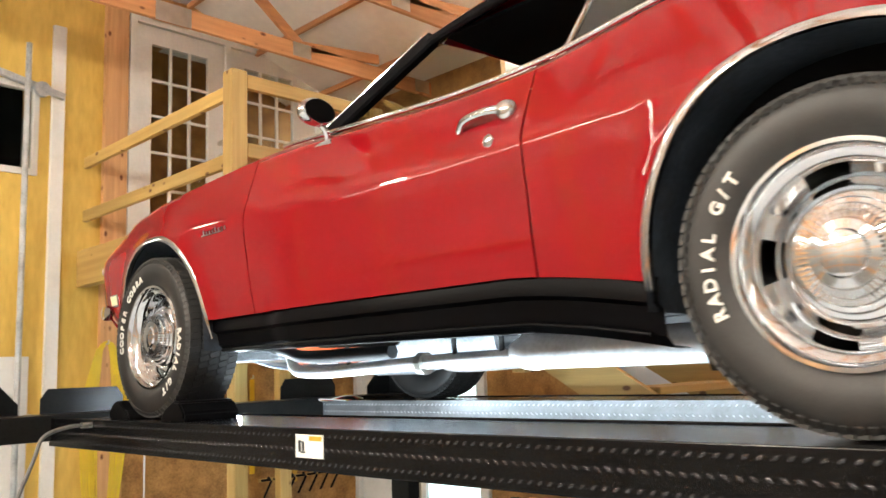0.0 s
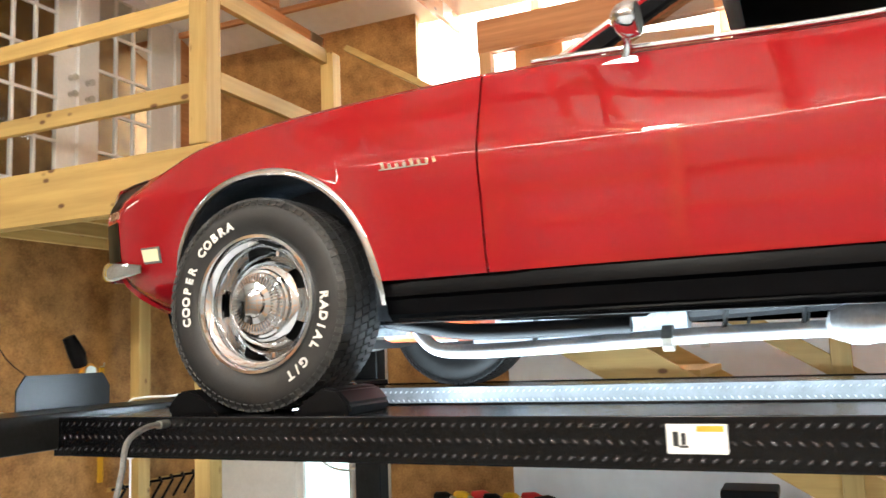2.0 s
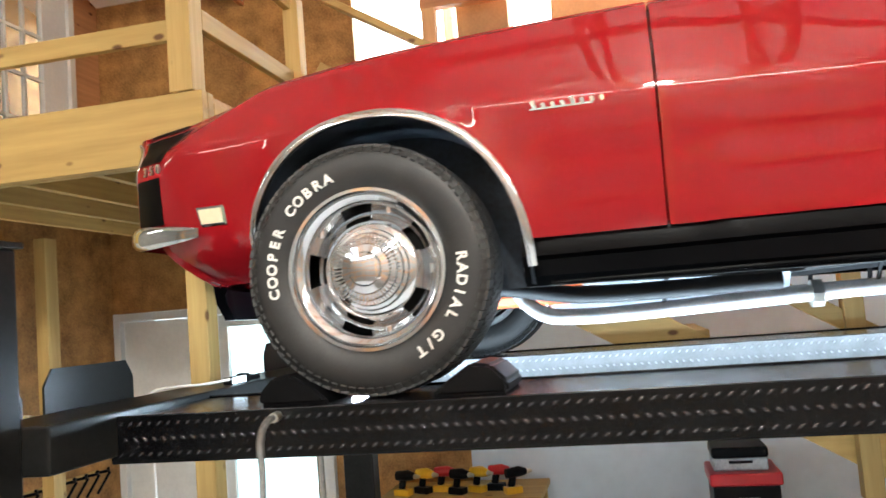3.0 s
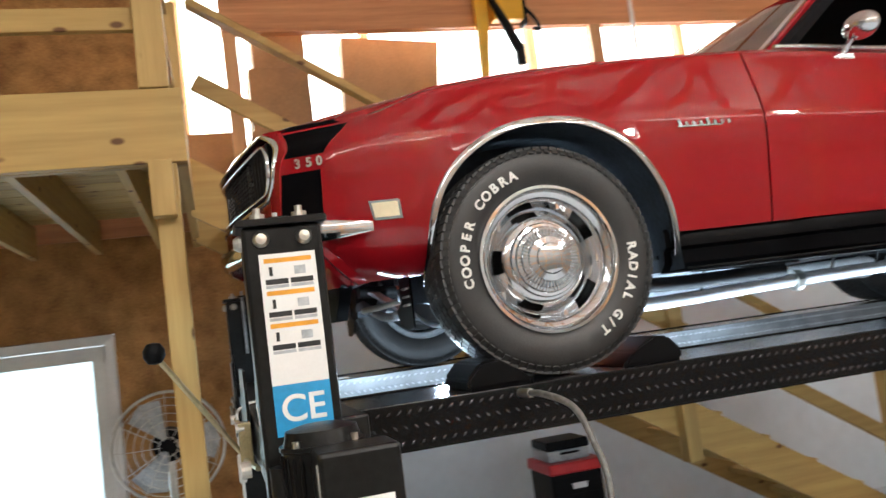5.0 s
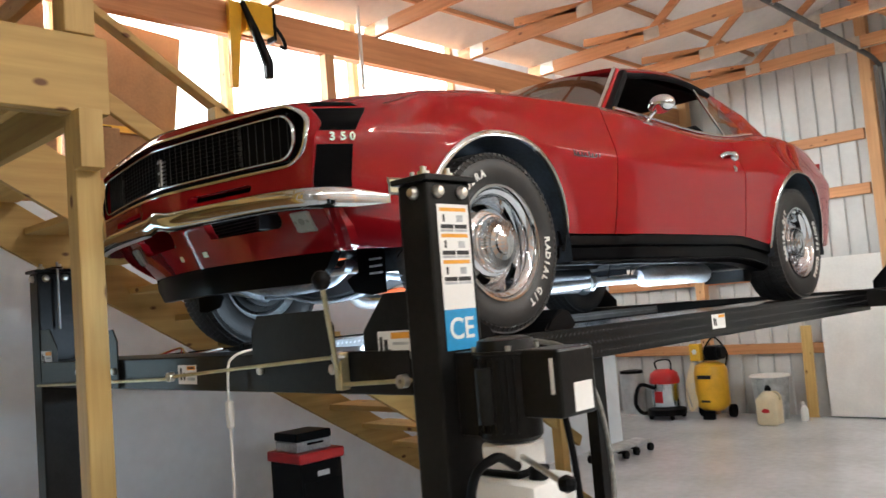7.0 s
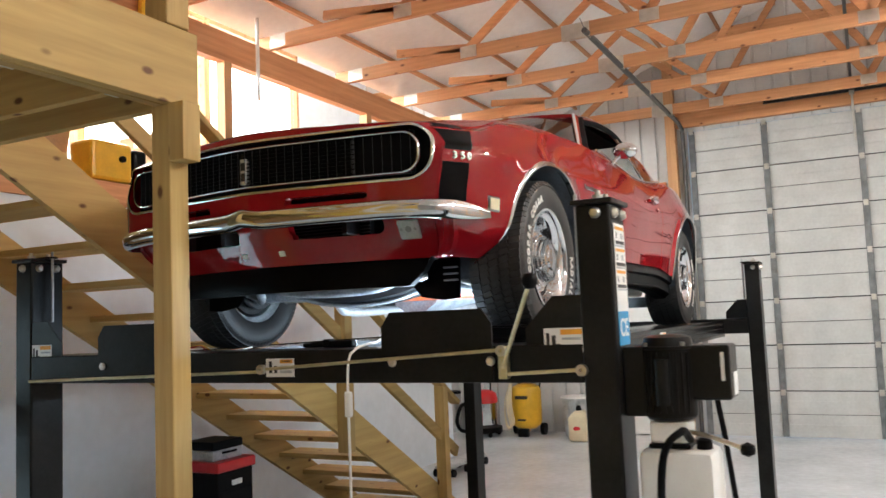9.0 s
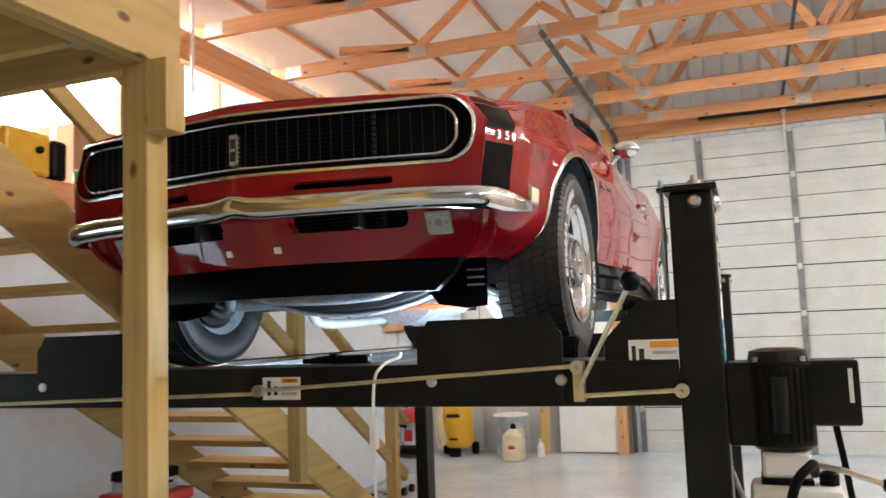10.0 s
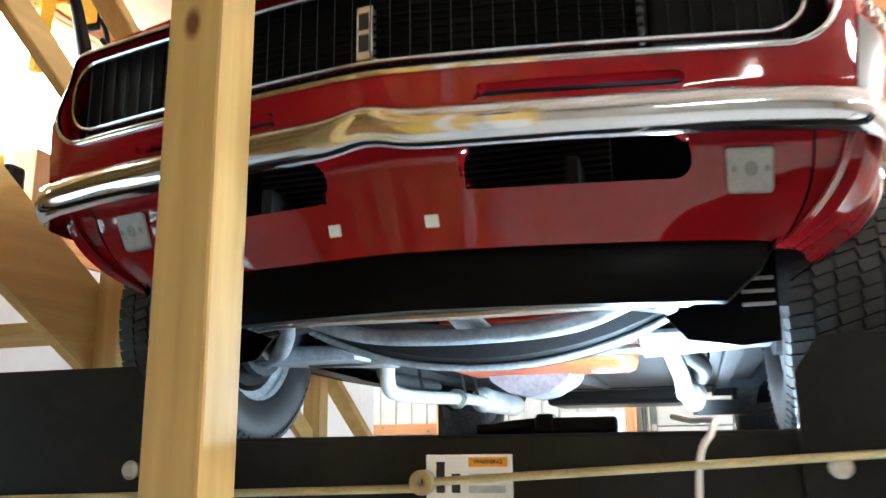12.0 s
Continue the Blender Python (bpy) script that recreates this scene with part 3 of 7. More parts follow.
# window of the room
wd = thing("window_2", (WX_, -0.50, 3.48), "white sliding window in the plywood wall", "window", kind="structure")
for q in ((0, 0.04, 0, 0.74), (0.30, 0.34, 0, 0.74), (0.04, 0.30, 0, 0.05), (0.04, 0.30, 0.69, 0.74)):
    part("window_frame", box(-0.05, 0.02, *q), WHITE, wd)
part("pane", box(-0.02, -0.015, 0.04, 0.30, 0.05, 0.69), CLEAR, wd)
# near-black sheet in place of the shade inside the room
tagged(part("window_room_dark", box(WX_ - 0.3, WX_ - 0.25, -0.6, -0.2, 3.4, 4.4), CLOTH), "dark sheet standing for the unlit room behind the window", "wall", kind="structure")
# white trim board and a thin grey conduit pole on the plywood wall
tagged(part("trim_board", box(WX_, WX_ + 0.04, -0.07, 0.03, 0.0, 4.75, 0.004), WHITE), "white vertical trim board on the plywood wall", "trim", kind="structure")
tagged(part("conduit_pole", tube([(WX_ + 0.14, -0.29, 0.0), (WX_ + 0.14, -0.29, 4.5)], 0.022), GREYMET), "grey galvanised conduit pole by the wall", "pole")
cb = thing("door_opener_bracket", (WX_ + 0.1, -0.2, 4.15), "grey steel bracket arm on the wall", "bracket")
part("arm", beam((0, -0.35, 0.10), (0, 0.2, -0.02), 0.05, 0.05), GREYMET, cb)
part("wheel", lathe([(0, -0.02), (0.06, -0.02), (0.06, 0.02), (0, 0.02)], 18, "X", at=(0.03, 0.02, 0.0)), GREYMET, cb)
# white door low in the plywood wall
dl = thing("door_3", (WX_ + 0.002, -0.58, 0.02), "plain white door in the plywood wall, closed", "door", kind="structure")
part("door_leaf", box(0, 0.035, 0, 0.40, 0, 2.05, 0.004), WHITE, dl)

# balcony
DECK = 2.90
BAL = Vector((-0.09, 0.045, 0.0))
bal = thing("balcony", (-2.4, 0.2, DECK), "raised timber balcony with plank rails on square posts", "balcony")
def wd_part(nm, b, m, par=bal, lab=""):
    return put(part(nm, b, m, par, lab), bal.location)
for i in range(13):
    y = 0.24 + i * 0.2
    wd_part("deck_board", box(WX_ + 0.09, -2.30, y, y + 0.19, DECK - 0.035, DECK, 0.004), PINE_X)
wd_part("edge_beam", box(WX_ + 0.15, -2.27, 0.10, 0.145, DECK - 0.29, DECK - 0.005, 0.004), PINE_X)
wd_part("edge_beam", box(WX_ + 0.15, -2.27, 0.15, 0.195, DECK - 0.29, DECK - 0.005, 0.004), PINE_X)
wd_part("end_beam", box(-2.315, -2.27, 0.2, 2.9, DECK - 0.27, DECK - 0.04, 0.004), PINE_Y)
for i in range(5):
    x = -4.15 + i * 0.4
    wd_part("joist", box(x, x + 0.04, 0.2, 2.9, DECK - 0.26, DECK - 0.04, 0.003), PINE_Y)
    wd_part("joist_hanger", box(x - 0.006, x + 0.046, 0.196, 0.26, DECK - 0.27, DECK - 0.10), STEEL)
wd_part("post", box(-2.40, -2.31, 0.115, 0.205, 0, DECK - 0.29, 0.006), PINE_Z)
wd_part("post_block", box(-2.41, -2.325, 0.04, 0.113, DECK - 0.50, DECK - 0.29, 0.004), PINE_Z)
wd_part("rail_post", box(-2.42, -2.31, 0.10, 0.21, DECK - 0.0, DECK + 0.84, 0.006), PINE_Z)
wd_part("rail_post", box(-2.36, -2.27, 1.20, 1.29, DECK - 0.0, DECK + 0.80, 0.006), PINE_Z)
for z in (DECK + 0.24, DECK + 0.68):
    wd_part("rail", box(WX_ + 0.14, -2.42, 0.14, 0.178, z, z + 0.09, 0.004), PINE_X)
    wd_part("rail", box(-2.35, -2.31, 0.21, 1.20, z + 0.05, z + 0.14, 0.004), PINE_Y)
bal.location += BAL

# stairs along the white wall
SX0, SZ0, SX1, SZ1 = 2.29, 0.0, -2.38, DECK
st = thing("staircase", (SX0, 1.9, 0), "open timber staircase with plank treads and handrail", "staircase")
def s_part(nm, b, m, lab=""):
    return put(part(nm, b, m, st, lab), st.location)
sl = (SZ1 - SZ0) / (SX0 - SX1)
def s_z(x):
    return (SX0 - x) * sl
for y in (1.38, 2.45):
    s_part("stringer", prism([(SX0, 0.0), (SX0 - 0.12, 0.12), (SX1, s_z(SX1) + 0.02), (SX1, s_z(SX1) - 0.30), (SX0 - 0.3, 0.0)], "xz", y, y + 0.04), PINE_X)
n = 15
for i in range(1, n):
    x = SX0 - (SX0 - SX1) * i / n
    s_part("tread", box(x - 0.13, x + 0.15, 1.42, 2.45, s_z(x) - 0.06, s_z(x) - 0.02, 0.004), PINE_Y)
for x in (1.73, 0.28, -1.2):
    s_part("newel", box(x - 0.045, x + 0.045, 1.29, 1.38, s_z(x) - 0.35, s_z(x) + 0.88, 0.005), PINE_Z)
for dz in (0.88, 0.45):
    s_part("handrail", beam((2.0, 1.345 if dz < 0.8 else 1.335, s_z(2.0) + dz), (-2.3, 1.345 if dz < 0.8 else 1.335, s_z(-2.3) + dz), 0.04 if dz < 0.8 else 0.09, 0.09 if dz < 0.8 else 0.04), PINE_X)


# ---- framing on the aisle's side wall ----
# out of view: added for the bands it reflects in the car's side
for z in (0.9, 1.9, 2.9, 3.9):
    tagged(part("wall_girt", beam((NEAR_END, SIDE + 0.035, z), (FAR, SIDE + 0.035, z), 0.05, 0.14), FIR_X), "orange-brown softwood girt on the metal wall", "girt", "wall girts")
for x in (-8.0, -5.6, -3.2, -0.8, 1.6, 4.0, 6.4):
    tagged(part("wall_post", box(x - 0.07, x + 0.07, SIDE + 0.06, SIDE + 0.19, 0, 4.6, 0.005), FIR_Z), "square softwood wall post", "post", "wall posts")


# ---- four-post lift ----
RZ = 1.695          # top of the runways
LC = -0.06          # middle of the lift across
CX0, CX1 = -2.18, 2.09


# black checker plate
CHECKER = mat("black_checker_plate", (0.004, 0.004, 0.0045), 0.24, var=0.2, scale=10, spec=0.2)
# relief bars: worn edges, with their glints put in as a paler metal
BARS = mat("worn_glint_bars", (0.10, 0.10, 0.105), 0.2, metal=0.8, var=0.3, scale=30)
# paler copies of plate and bars: work light on the far runway's inner side
LIT_SIDE = mat("lit_tread_plate", (0.17, 0.18, 0.19), 0.3, metal=0.4, var=0.2, scale=14)
LIT_BARS = mat("lit_tread_bars", (0.60, 0.63, 0.66), 0.3, metal=0.4, var=0.2, scale=14)
HOSE = mat("grey_hose", (0.16, 0.16, 0.15), 0.5, metal=0.3, var=0.3, scale=60)
lift = thing("four_post_lift", (0, LC, 0), "black powder-coated four-post car lift, raised to chest height", "car lift")
def l_part(nm, b, m, lab="", smooth=None, par=lift):
    return put(part(nm, b, m, par, lab, smooth), lift.location)


def sticker(parent, m, w, h, bands=(), base=STICK, name="sticker"):
    """A printed label of size w x h at pose m (x right, y up, z out), with coloured bands (x0, x1, y0, y1, material)."""
    s = part(name, box(-w / 2, w / 2, -h / 2, h / 2, 0, 0.0015), base, parent)
    s.data.transform(m)
    for x0, x1, y0, y1, mm in bands:
        b = part("print", box(-w / 2 + x0 * w, -w / 2 + x1 * w, -h / 2 + y0 * h, -h / 2 + y1 * h, 0.001, 0.0022), mm, s)
        b.data.transform(m)
    for o in (s, *s.children):
        put(o, lift.location)
    return s


for yc, s in ((-0.755, 1), (0.755, -1)):
    y0, y1 = yc - 0.235, yc + 0.235
    rw = l_part("runway", box(-2.05, 2.06, y0 + 0.004, y1 - 0.004, RZ - 0.012, RZ, 0.003), TREAD, "black runway with raised checker plate sides")
    for ys, o in ((y0, -1), (y1, 1)):
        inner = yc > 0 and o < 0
        l_part("runway_side", box(-2.05, 2.06, ys - 0.004 * (o < 0), ys + 0.004 * (o > 0), RZ - 0.115, RZ + 0.006, 0.003), LIT_SIDE if inner else CHECKER, "tread plate side, paler for the work light on it" if inner else "", None, rw)
        b = bmesh.new()
        k = 0
        for i in range(150):
            for j in range(3):
                x, z = -2.02 + i * 0.0271 + 0.0135 * (j % 2), RZ - 0.092 + j * 0.038
                a = radians(40 if j % 2 else -40)
                m = Matrix.Translation((x, ys + o * 0.004, z)) @ Matrix.Rotation(a, 4, "Y")
                lens = [b.verts.new(m @ Vector((u, o * h, v))) for u, v, h in ((-0.009, 0, 0), (0, -0.003, 0), (0.009, 0, 0), (0, 0.003, 0), (-0.004, 0, 0.002), (0.004, 0, 0.002))]
                for f in ((0, 1, 4), (1, 5, 4), (1, 2, 5), (2, 3, 5), (3, 4, 5), (3, 0, 4)):
                    b.faces.new([lens[q] for q in f])
        tagged(l_part("checker_relief", b, LIT_BARS if inner else BARS, "", 80, rw), kind="stuff")
    # wheel stop plate at the front end
    o = [(-0.20, -0.09), (0.20, -0.09), (0.20, 0.09), (0.166, 0.137), (-0.166, 0.137), (-0.20, 0.09)]
    yp = -0.76 if yc < 0 else 0.59
    l_part("wheel_stop", prism([(yp + u, RZ + v) for u, v in o], "yz", -2.275, -2.268), BLACK)
    for u in (-0.195, 0.158) if yc < 0 else (-0.17, 0.17):
        l_part("bolt", lathe([(0.0, 0.0), (0.014, 0.0), (0.015, -0.006), (0.010, -0.011), (0.0, -0.011)], 14, "X", at=(-2.276, yp + u, RZ - 0.026)), STEEL)

for x0, x1 in ((-2.26, -2.03), (2.02, 2.18)):
    l_part("cross_beam", box(x0, x1, -1.245, 1.225, RZ - 0.095, RZ + 0.02, 0.006), BLACK)

for cx, front in ((CX0, True), (CX1, False)):
    for s in (-1, 1):
        cy = (-1.305 if s < 0 else 1.275) - (0.0 if front else 0.07 * s)
        y0, y1 = cy - 0.052 + 0.010 * (s < 0), cy + 0.052 + 0.010 * (s < 0)
        col = l_part("column", box(cx - 0.08, cx + 0.08, y0, y1, 0.012, 2.125, 0.008), BLACK)
        l_part("base_plate", box(cx - 0.16, cx + 0.16, cy - 0.14, cy + 0.14, 0, 0.012, 0.003), BLACK, "", None, col)
        l_part("top_cap", box(cx - 0.092, cx + 0.092, y0 - 0.012, y1 + 0.012, 2.125, 2.14, 0.003), BLACK, "", None, col)
        for u in (-0.043, 0.043):
            l_part("bolt", lathe([(0, 0), (0.017, 0), (0.017, -0.006), (0.011, -0.016), (0, -0.017)], 12, "Y", at=(cx + u, y0, 2.098)), STEEL, "", None, col)
            l_part("nut", lathe([(0, 2.14), (0.016, 2.14), (0.016, 2.155), (0.008, 2.156), (0.008, 2.168), (0, 2.168)], 10, "Z", at=(cx + u, cy, 0)), STEEL, "", None, col)
        l_part("bolt", lathe([(0, 0), (0.017, 0), (0.017, -0.006), (0.011, -0.016), (0, -0.017)], 12, "X", at=(cx - 0.08, cy, 2.098)), STEEL, "", None, col)
        # safety catch rod hanging beside the column
        ra = cy - s * 0.085
        l_part("catch_arm", box(cx - 0.02, cx + 0.02, min(ra, cy) - 0.01, max(ra, cy) + 0.01, 2.14, 2.148), BLACK, "", None, col)
        l_part("catch_rod", tube([(cx, ra, 2.17), (cx, ra, 1.86)], 0.006), GREYMET, "", None, col)
        # gusset at the end of the cross beam
        gx = cx - 0.075 if front else cx + 0.07
        yi = cy - s * 0.05
        o = [(yi, RZ - 0.088), (yi - s * 0.19, RZ - 0.088), (yi - s * 0.19, RZ + 0.07), (yi - s * 0.10, RZ + 0.165), (yi, RZ + 0.165)]
        l_part("gusset", prism(o, "yz", gx, gx + 0.006), BLACK, "", None, col)
        if front:
            rot = Matrix.Rotation(radians(-90), 4, "Z") @ Matrix.Rotation(radians(90), 4, "X")
            m = Matrix.Translation((gx - 0.001, yi - s * 0.068, RZ + 0.032)) @ rot
            if s < 0:
                l_part("name_plate", lathe([(0, 0.0), (0.024, 0.0), (0.024, -0.003), (0, -0.003)], 20, "X", at=(gx, yi + 0.085, RZ - 0.006)), CREAM, "cream plate", None, col)
            sticker(lift, m, 0.125, 0.072, ((0.42, 0.96, 0.72, 0.94, ORANGE), (0.06, 0.14, 0.2, 0.8, INK), (0.2, 0.3, 0.25, 0.7, INK), (0.3, 0.42, 0.2, 0.35, INK), (0.46, 0.92, 0.5, 0.6, GREYMET)))

# long label on the power column, with pictograms and the conformity mark
fy = -1.347 - 0.0015
col_rot = Matrix.Rotation(radians(90), 4, "X")
m = Matrix.Translation((CX0 + 0.005, fy, 1.936)) @ col_rot
bands = []
for i in range(3):
    z = 0.93 - i * 0.25
    bands += [(0.08, 0.92, z, z + 0.035, ORANGE), (0.16, 0.22, z - 0.10, z - 0.03, INK), (0.6, 0.8, z - 0.10, z - 0.035, GREYMET)]
    bands += [(0.08, 0.48, z - 0.165, z - 0.125, INK), (0.52, 0.92, z - 0.165, z - 0.125, INK), (0.08, 0.48, z - 0.195, z - 0.172, GREYMET), (0.52, 0.92, z - 0.195, z - 0.172, GREYMET)]
lab = sticker(lift, m, 0.113, 0.262, bands)
ce = sticker(lift, Matrix.Translation((CX0 + 0.005, fy, 1.755)) @ col_rot, 0.113, 0.10, (), BLUEINK, "blue_sticker")
put(writing("letters", "CE", 0.074, Matrix.Translation((CX0 + 0.005, fy - 0.0018, 1.755)) @ col_rot, STICK, ce, 0.0006, bold=0.001), lift.location)
# labels on the runway side and the front cross beam
sticker(lift, Matrix.Translation((-0.078, -0.995, 1.650)) @ col_rot, 0.13, 0.065, ((0.5, 0.95, 0.74, 0.94, ORANGE), (0.10, 0.20, 0.25, 0.75, INK), (0.24, 0.32, 0.3, 0.7, INK), (0.2, 0.36, 0.2, 0.28, INK)))
rot = Matrix.Rotation(radians(-90), 4, "Z") @ Matrix.Rotation(radians(90), 4, "X")
wl_ = sticker(lift, Matrix.Translation((-2.2612, -0.126, 1.655)) @ rot, 0.125, 0.065, ((0.5, 0.95, 0.74, 0.94, ORANGE), (0.12, 0.22, 0.2, 0.85, INK), (0.30, 0.40, 0.2, 0.6, INK), (0.5, 0.92, 0.45, 0.6, GREYMET), (0.5, 0.92, 0.2, 0.35, GREYMET)))
put(writing("heading", "WARNING", 0.0085, Matrix.Translation((-2.2612 - 0.0024, -0.126 - 0.028, 1.655 + 0.0223)) @ rot, INK, wl_, 0.0004, bold=0.0002), lift.location)

# lock release rod and lever
rod = l_part("release_rod", tube([(-2.29, -0.069, RZ - 0.044), (-2.29, -0.6, RZ - 0.014), (-2.29, -0.995, RZ + 0.008)], 0.006), BRASSY, "thin yellowish lock release rod")
l_part("far_rod", tube([(-2.285, 1.20, RZ - 0.085), (-2.29, -0.069, RZ - 0.052)], 0.006), BRASSY, "", None, rod)
l_part("rod_bracket", box(-2.30, -2.27, -1.016, -0.988, RZ - 0.08, RZ + 0.02, 0.003), BRASSY, "", None, rod)
lev = l_part("lever", tube([(-2.300, -1.004, RZ - 0.045), (-2.452, -1.160, RZ + 0.195)], 0.0065), BRASSY, "release lever with a black ball knob")
l_part("knob", lathe([(0, -0.024), (0.014, -0.021), (0.023, -0.007), (0.023, 0.007), (0.014, 0.021), (0, 0.024)], 14, "Z", at=(-2.457, -1.165, RZ + 0.205)), BLACKP, "", 40, lev)
l_part("link_rod", tube([(-2.29, -1.002, RZ - 0.066), (-2.272, -1.255, RZ - 0.055)], 0.006), BRASSY, "", None, rod)
for yy, zz in ((-0.069, -0.044), (-1.25, -0.055), (-1.0, 0.006)):
    l_part("eye_end", lathe([(0.006, -0.01), (0.017, -0.01), (0.017, 0.01), (0.006, 0.01)], 14, "X", at=(-2.295, yy, RZ + zz), closed=True), STEEL, "", None, rod)

# power unit on the column
px, py = CX0 + 0.02, LC - 1.41
pu = l_part("power_unit", lathe([(0, 1.49), (0.066, 1.49), (0.075, 1.50), (0.075, 1.69), (0.079, 1.692), (0.079, 1.70), (0.072, 1.70), (0.066, 1.725), (0.04, 1.732), (0, 1.732)], 28, "Z", at=(px, py, 0)), BLACK, "black electric hydraulic power unit", 40)
l_part("switch_box", box(px - 0.03, px + 0.11, py - 0.175, py - 0.06, 1.545, 1.70, 0.008), BLACK, "", None, pu)
l_part("bracket", box(px - 0.05, px + 0.05, py + 0.06, -1.348, 1.50, 1.70, 0.004), BLACK, "", None, pu)
for k in range(4):
    a = radians(45 + 90 * k)
    l_part("bolt", lathe([(0, 1.70), (0.007, 1.70), (0.007, 1.712), (0, 1.712)], 8, "Z", at=(px + 0.074 * math.cos(a), py + 0.074 * math.sin(a), 0)), STEEL, "", None, pu)
for k in range(10):
    a = radians(115 + 13 * k)
    l_part("cooling_fin", beam((px + 0.076 * math.cos(a), py + 0.076 * math.sin(a), 1.51), (px + 0.076 * math.cos(a), py + 0.076 * math.sin(a), 1.685), 0.006, 0.006), BLACK, "", None, pu)
l_part("capacitor_cover", tube([(px - 0.078, py + 0.005, 1.535), (px - 0.078, py + 0.005, 1.665)], 0.022), BLACK, "", 50, pu)
l_part("pump_head", box(px - 0.055, px + 0.055, py - 0.055, py + 0.055, 1.425, 1.488, 0.01), STICK, "", None, pu)
l_part("clamp_band", box(px - 0.058, px + 0.058, py - 0.058, py + 0.058, 1.411, 1.424, 0.003), BLACKP, "", None, pu)
l_part("oil_tank", box(px - 0.09, px + 0.09, py - 0.125, py + 0.085, 1.12, 1.41, 0.025), STICK, "white plastic oil tank", 40, pu)
l_part("filler_cap", lathe([(0, 1.411), (0.022, 1.411), (0.022, 1.435), (0.012, 1.442), (0, 1.442)], 14, "Z", at=(px - 0.03, py - 0.092, 0)), BLACKP, "", 40, pu)
l_part("label_plate", box(px + 0.02, px + 0.09, py - 0.1765, py - 0.175, 1.555, 1.62), STICK, "", None, pu)
l_part("label_plate", box(px - 0.0315, px - 0.03, py - 0.16, py - 0.15, 1.60, 1.68), STICK, "", None, pu)
l_part("valve_lever", tube([(px - 0.03, py - 0.04, 1.46), (px - 0.07, py - 0.12, 1.45), (px - 0.09, py - 0.20, 1.425)], 0.007), STEEL, "", None, pu)
l_part("valve_knob", lathe([(0, -0.02), (0.018, -0.012), (0.021, 0), (0.018, 0.012), (0, 0.02)], 12, "Z", at=(px - 0.09, py - 0.215, 1.422)), BLACKP, "", None, pu)
l_part("hose", tube(arc([(px - 0.06, py - 0.06, 1.44), (px - 0.13, py - 0.05, 1.47), (px - 0.16, py + 0.0, 1.38), (px - 0.13, py + 0.02, 1.0), (px - 0.10, py + 0.04, 0.6)]), 0.011), BLACKP, "", None, pu)
l_part("power_cord", tube(arc([(px + 0.05, py - 0.12, 1.55), (px + 0.05, py - 0.14, 1.40), (px + 0.03, py - 0.17, 1.1), (px + 0.03, py - 0.2, 0.5), (px + 0.1, py - 0.25, 0.02)]), 0.008), BLACKP, "", None, pu)
# hydraulic hose from the runway to the pump
hs = l_part("hydraulic_hose", tube(arc([(-1.585, -0.995, RZ - 0.013), (-1.565, -1.10, RZ - 0.015), (-1.535, -1.20, RZ - 0.045), (-1.515, -1.24, RZ - 0.125), (-1.51, -1.28, RZ - 0.22), (-1.55, -1.33, RZ - 0.38), (-1.66, -1.39, RZ - 0.52), (-1.85, -1.43, RZ - 0.56), (-2.08, -1.46, RZ - 0.40)]), 0.008), HOSE, "ribbed grey hydraulic hose")
l_part("fitting", tube([(-1.588, -0.985, RZ - 0.013), (-1.576, -1.04, RZ - 0.013)], 0.012), STEEL, "", None, hs)

# rear wheel ramps and chocks behind the front wheels
for yc in (-0.76,):
    for x, sgn in ((-1.60, -1), (-1.12, 1)):
        ch = thing("wheel_chock", (x, yc, RZ), "black rubber wheel chock on the runway", "wheel chock", "wheel chocks")
        part("wedge", prism([(-0.11 * sgn, 0.0), (0.09 * sgn, 0.0), (0.09 * sgn, 0.03), (0.05 * sgn, 0.072), (0.0, 0.078), (-0.06 * sgn, 0.04)], "xz", -0.12, 0.12, bevel=0.008), BLACKP, ch)


# ---- the car ----
G = RZ
AX, HZ, TR = 1.373, 0.335, 0.335
car = thing("muscle_car", (-0.012, 0.038, G), "bright red two-door muscle coupe with black stripes, on the lift", "car")


def c_part(nm, b, m, par=car, lab="", smooth=None):
    return part(nm, b, m, par, lab, smooth)


def curve(xs, vs):
    """A smooth function through (x, v) knots."""
    xs, vs = np.array(xs, float), np.array(vs, float)
    d = np.gradient(vs, xs)
    def f(x):
        i = int(np.clip(np.searchsorted(xs, x) - 1, 0, len(xs) - 2))
        h = xs[i + 1] - xs[i]
        u = float(np.clip((x - xs[i]) / h, 0, 1))
        return float((2 * u ** 3 - 3 * u * u + 1) * vs[i] + (u ** 3 - 2 * u * u + u) * h * d[i] + (3 * u * u - 2 * u ** 3) * vs[i + 1] + (u ** 3 - u * u) * h * d[i + 1])
    return f


half_w = curve([-2.19, -2.15, -2.10, -2.0, -1.83, -1.63, -1.373, -1.0, -0.5, 0.0, 0.5, 0.9, 1.373, 1.8, 2.15, 2.32], [0.768, 0.803, 0.826, 0.845, 0.857, 0.866, 0.886, 0.896, 0.920, 0.923, 0.916, 0.920, 0.930, 0.905, 0.855, 0.80])
sh_z = curve([-2.19, -1.9, -1.373, -0.8, -0.45, 0.0, 0.4, 0.7, 1.0, 1.373, 1.9, 2.32], [0.790, 0.843, 0.910, 0.940, 0.942, 0.925, 0.915, 0.925, 0.965, 0.99, 0.965, 0.90])
top_z = curve([-2.19, -1.9, -1.373, -0.8, -0.5, 0.0, 0.6, 1.2, 1.6, 1.9, 2.32], [0.825, 0.895, 0.966, 1.000, 1.005, 0.97, 0.95, 0.99, 1.02, 1.00, 0.93])
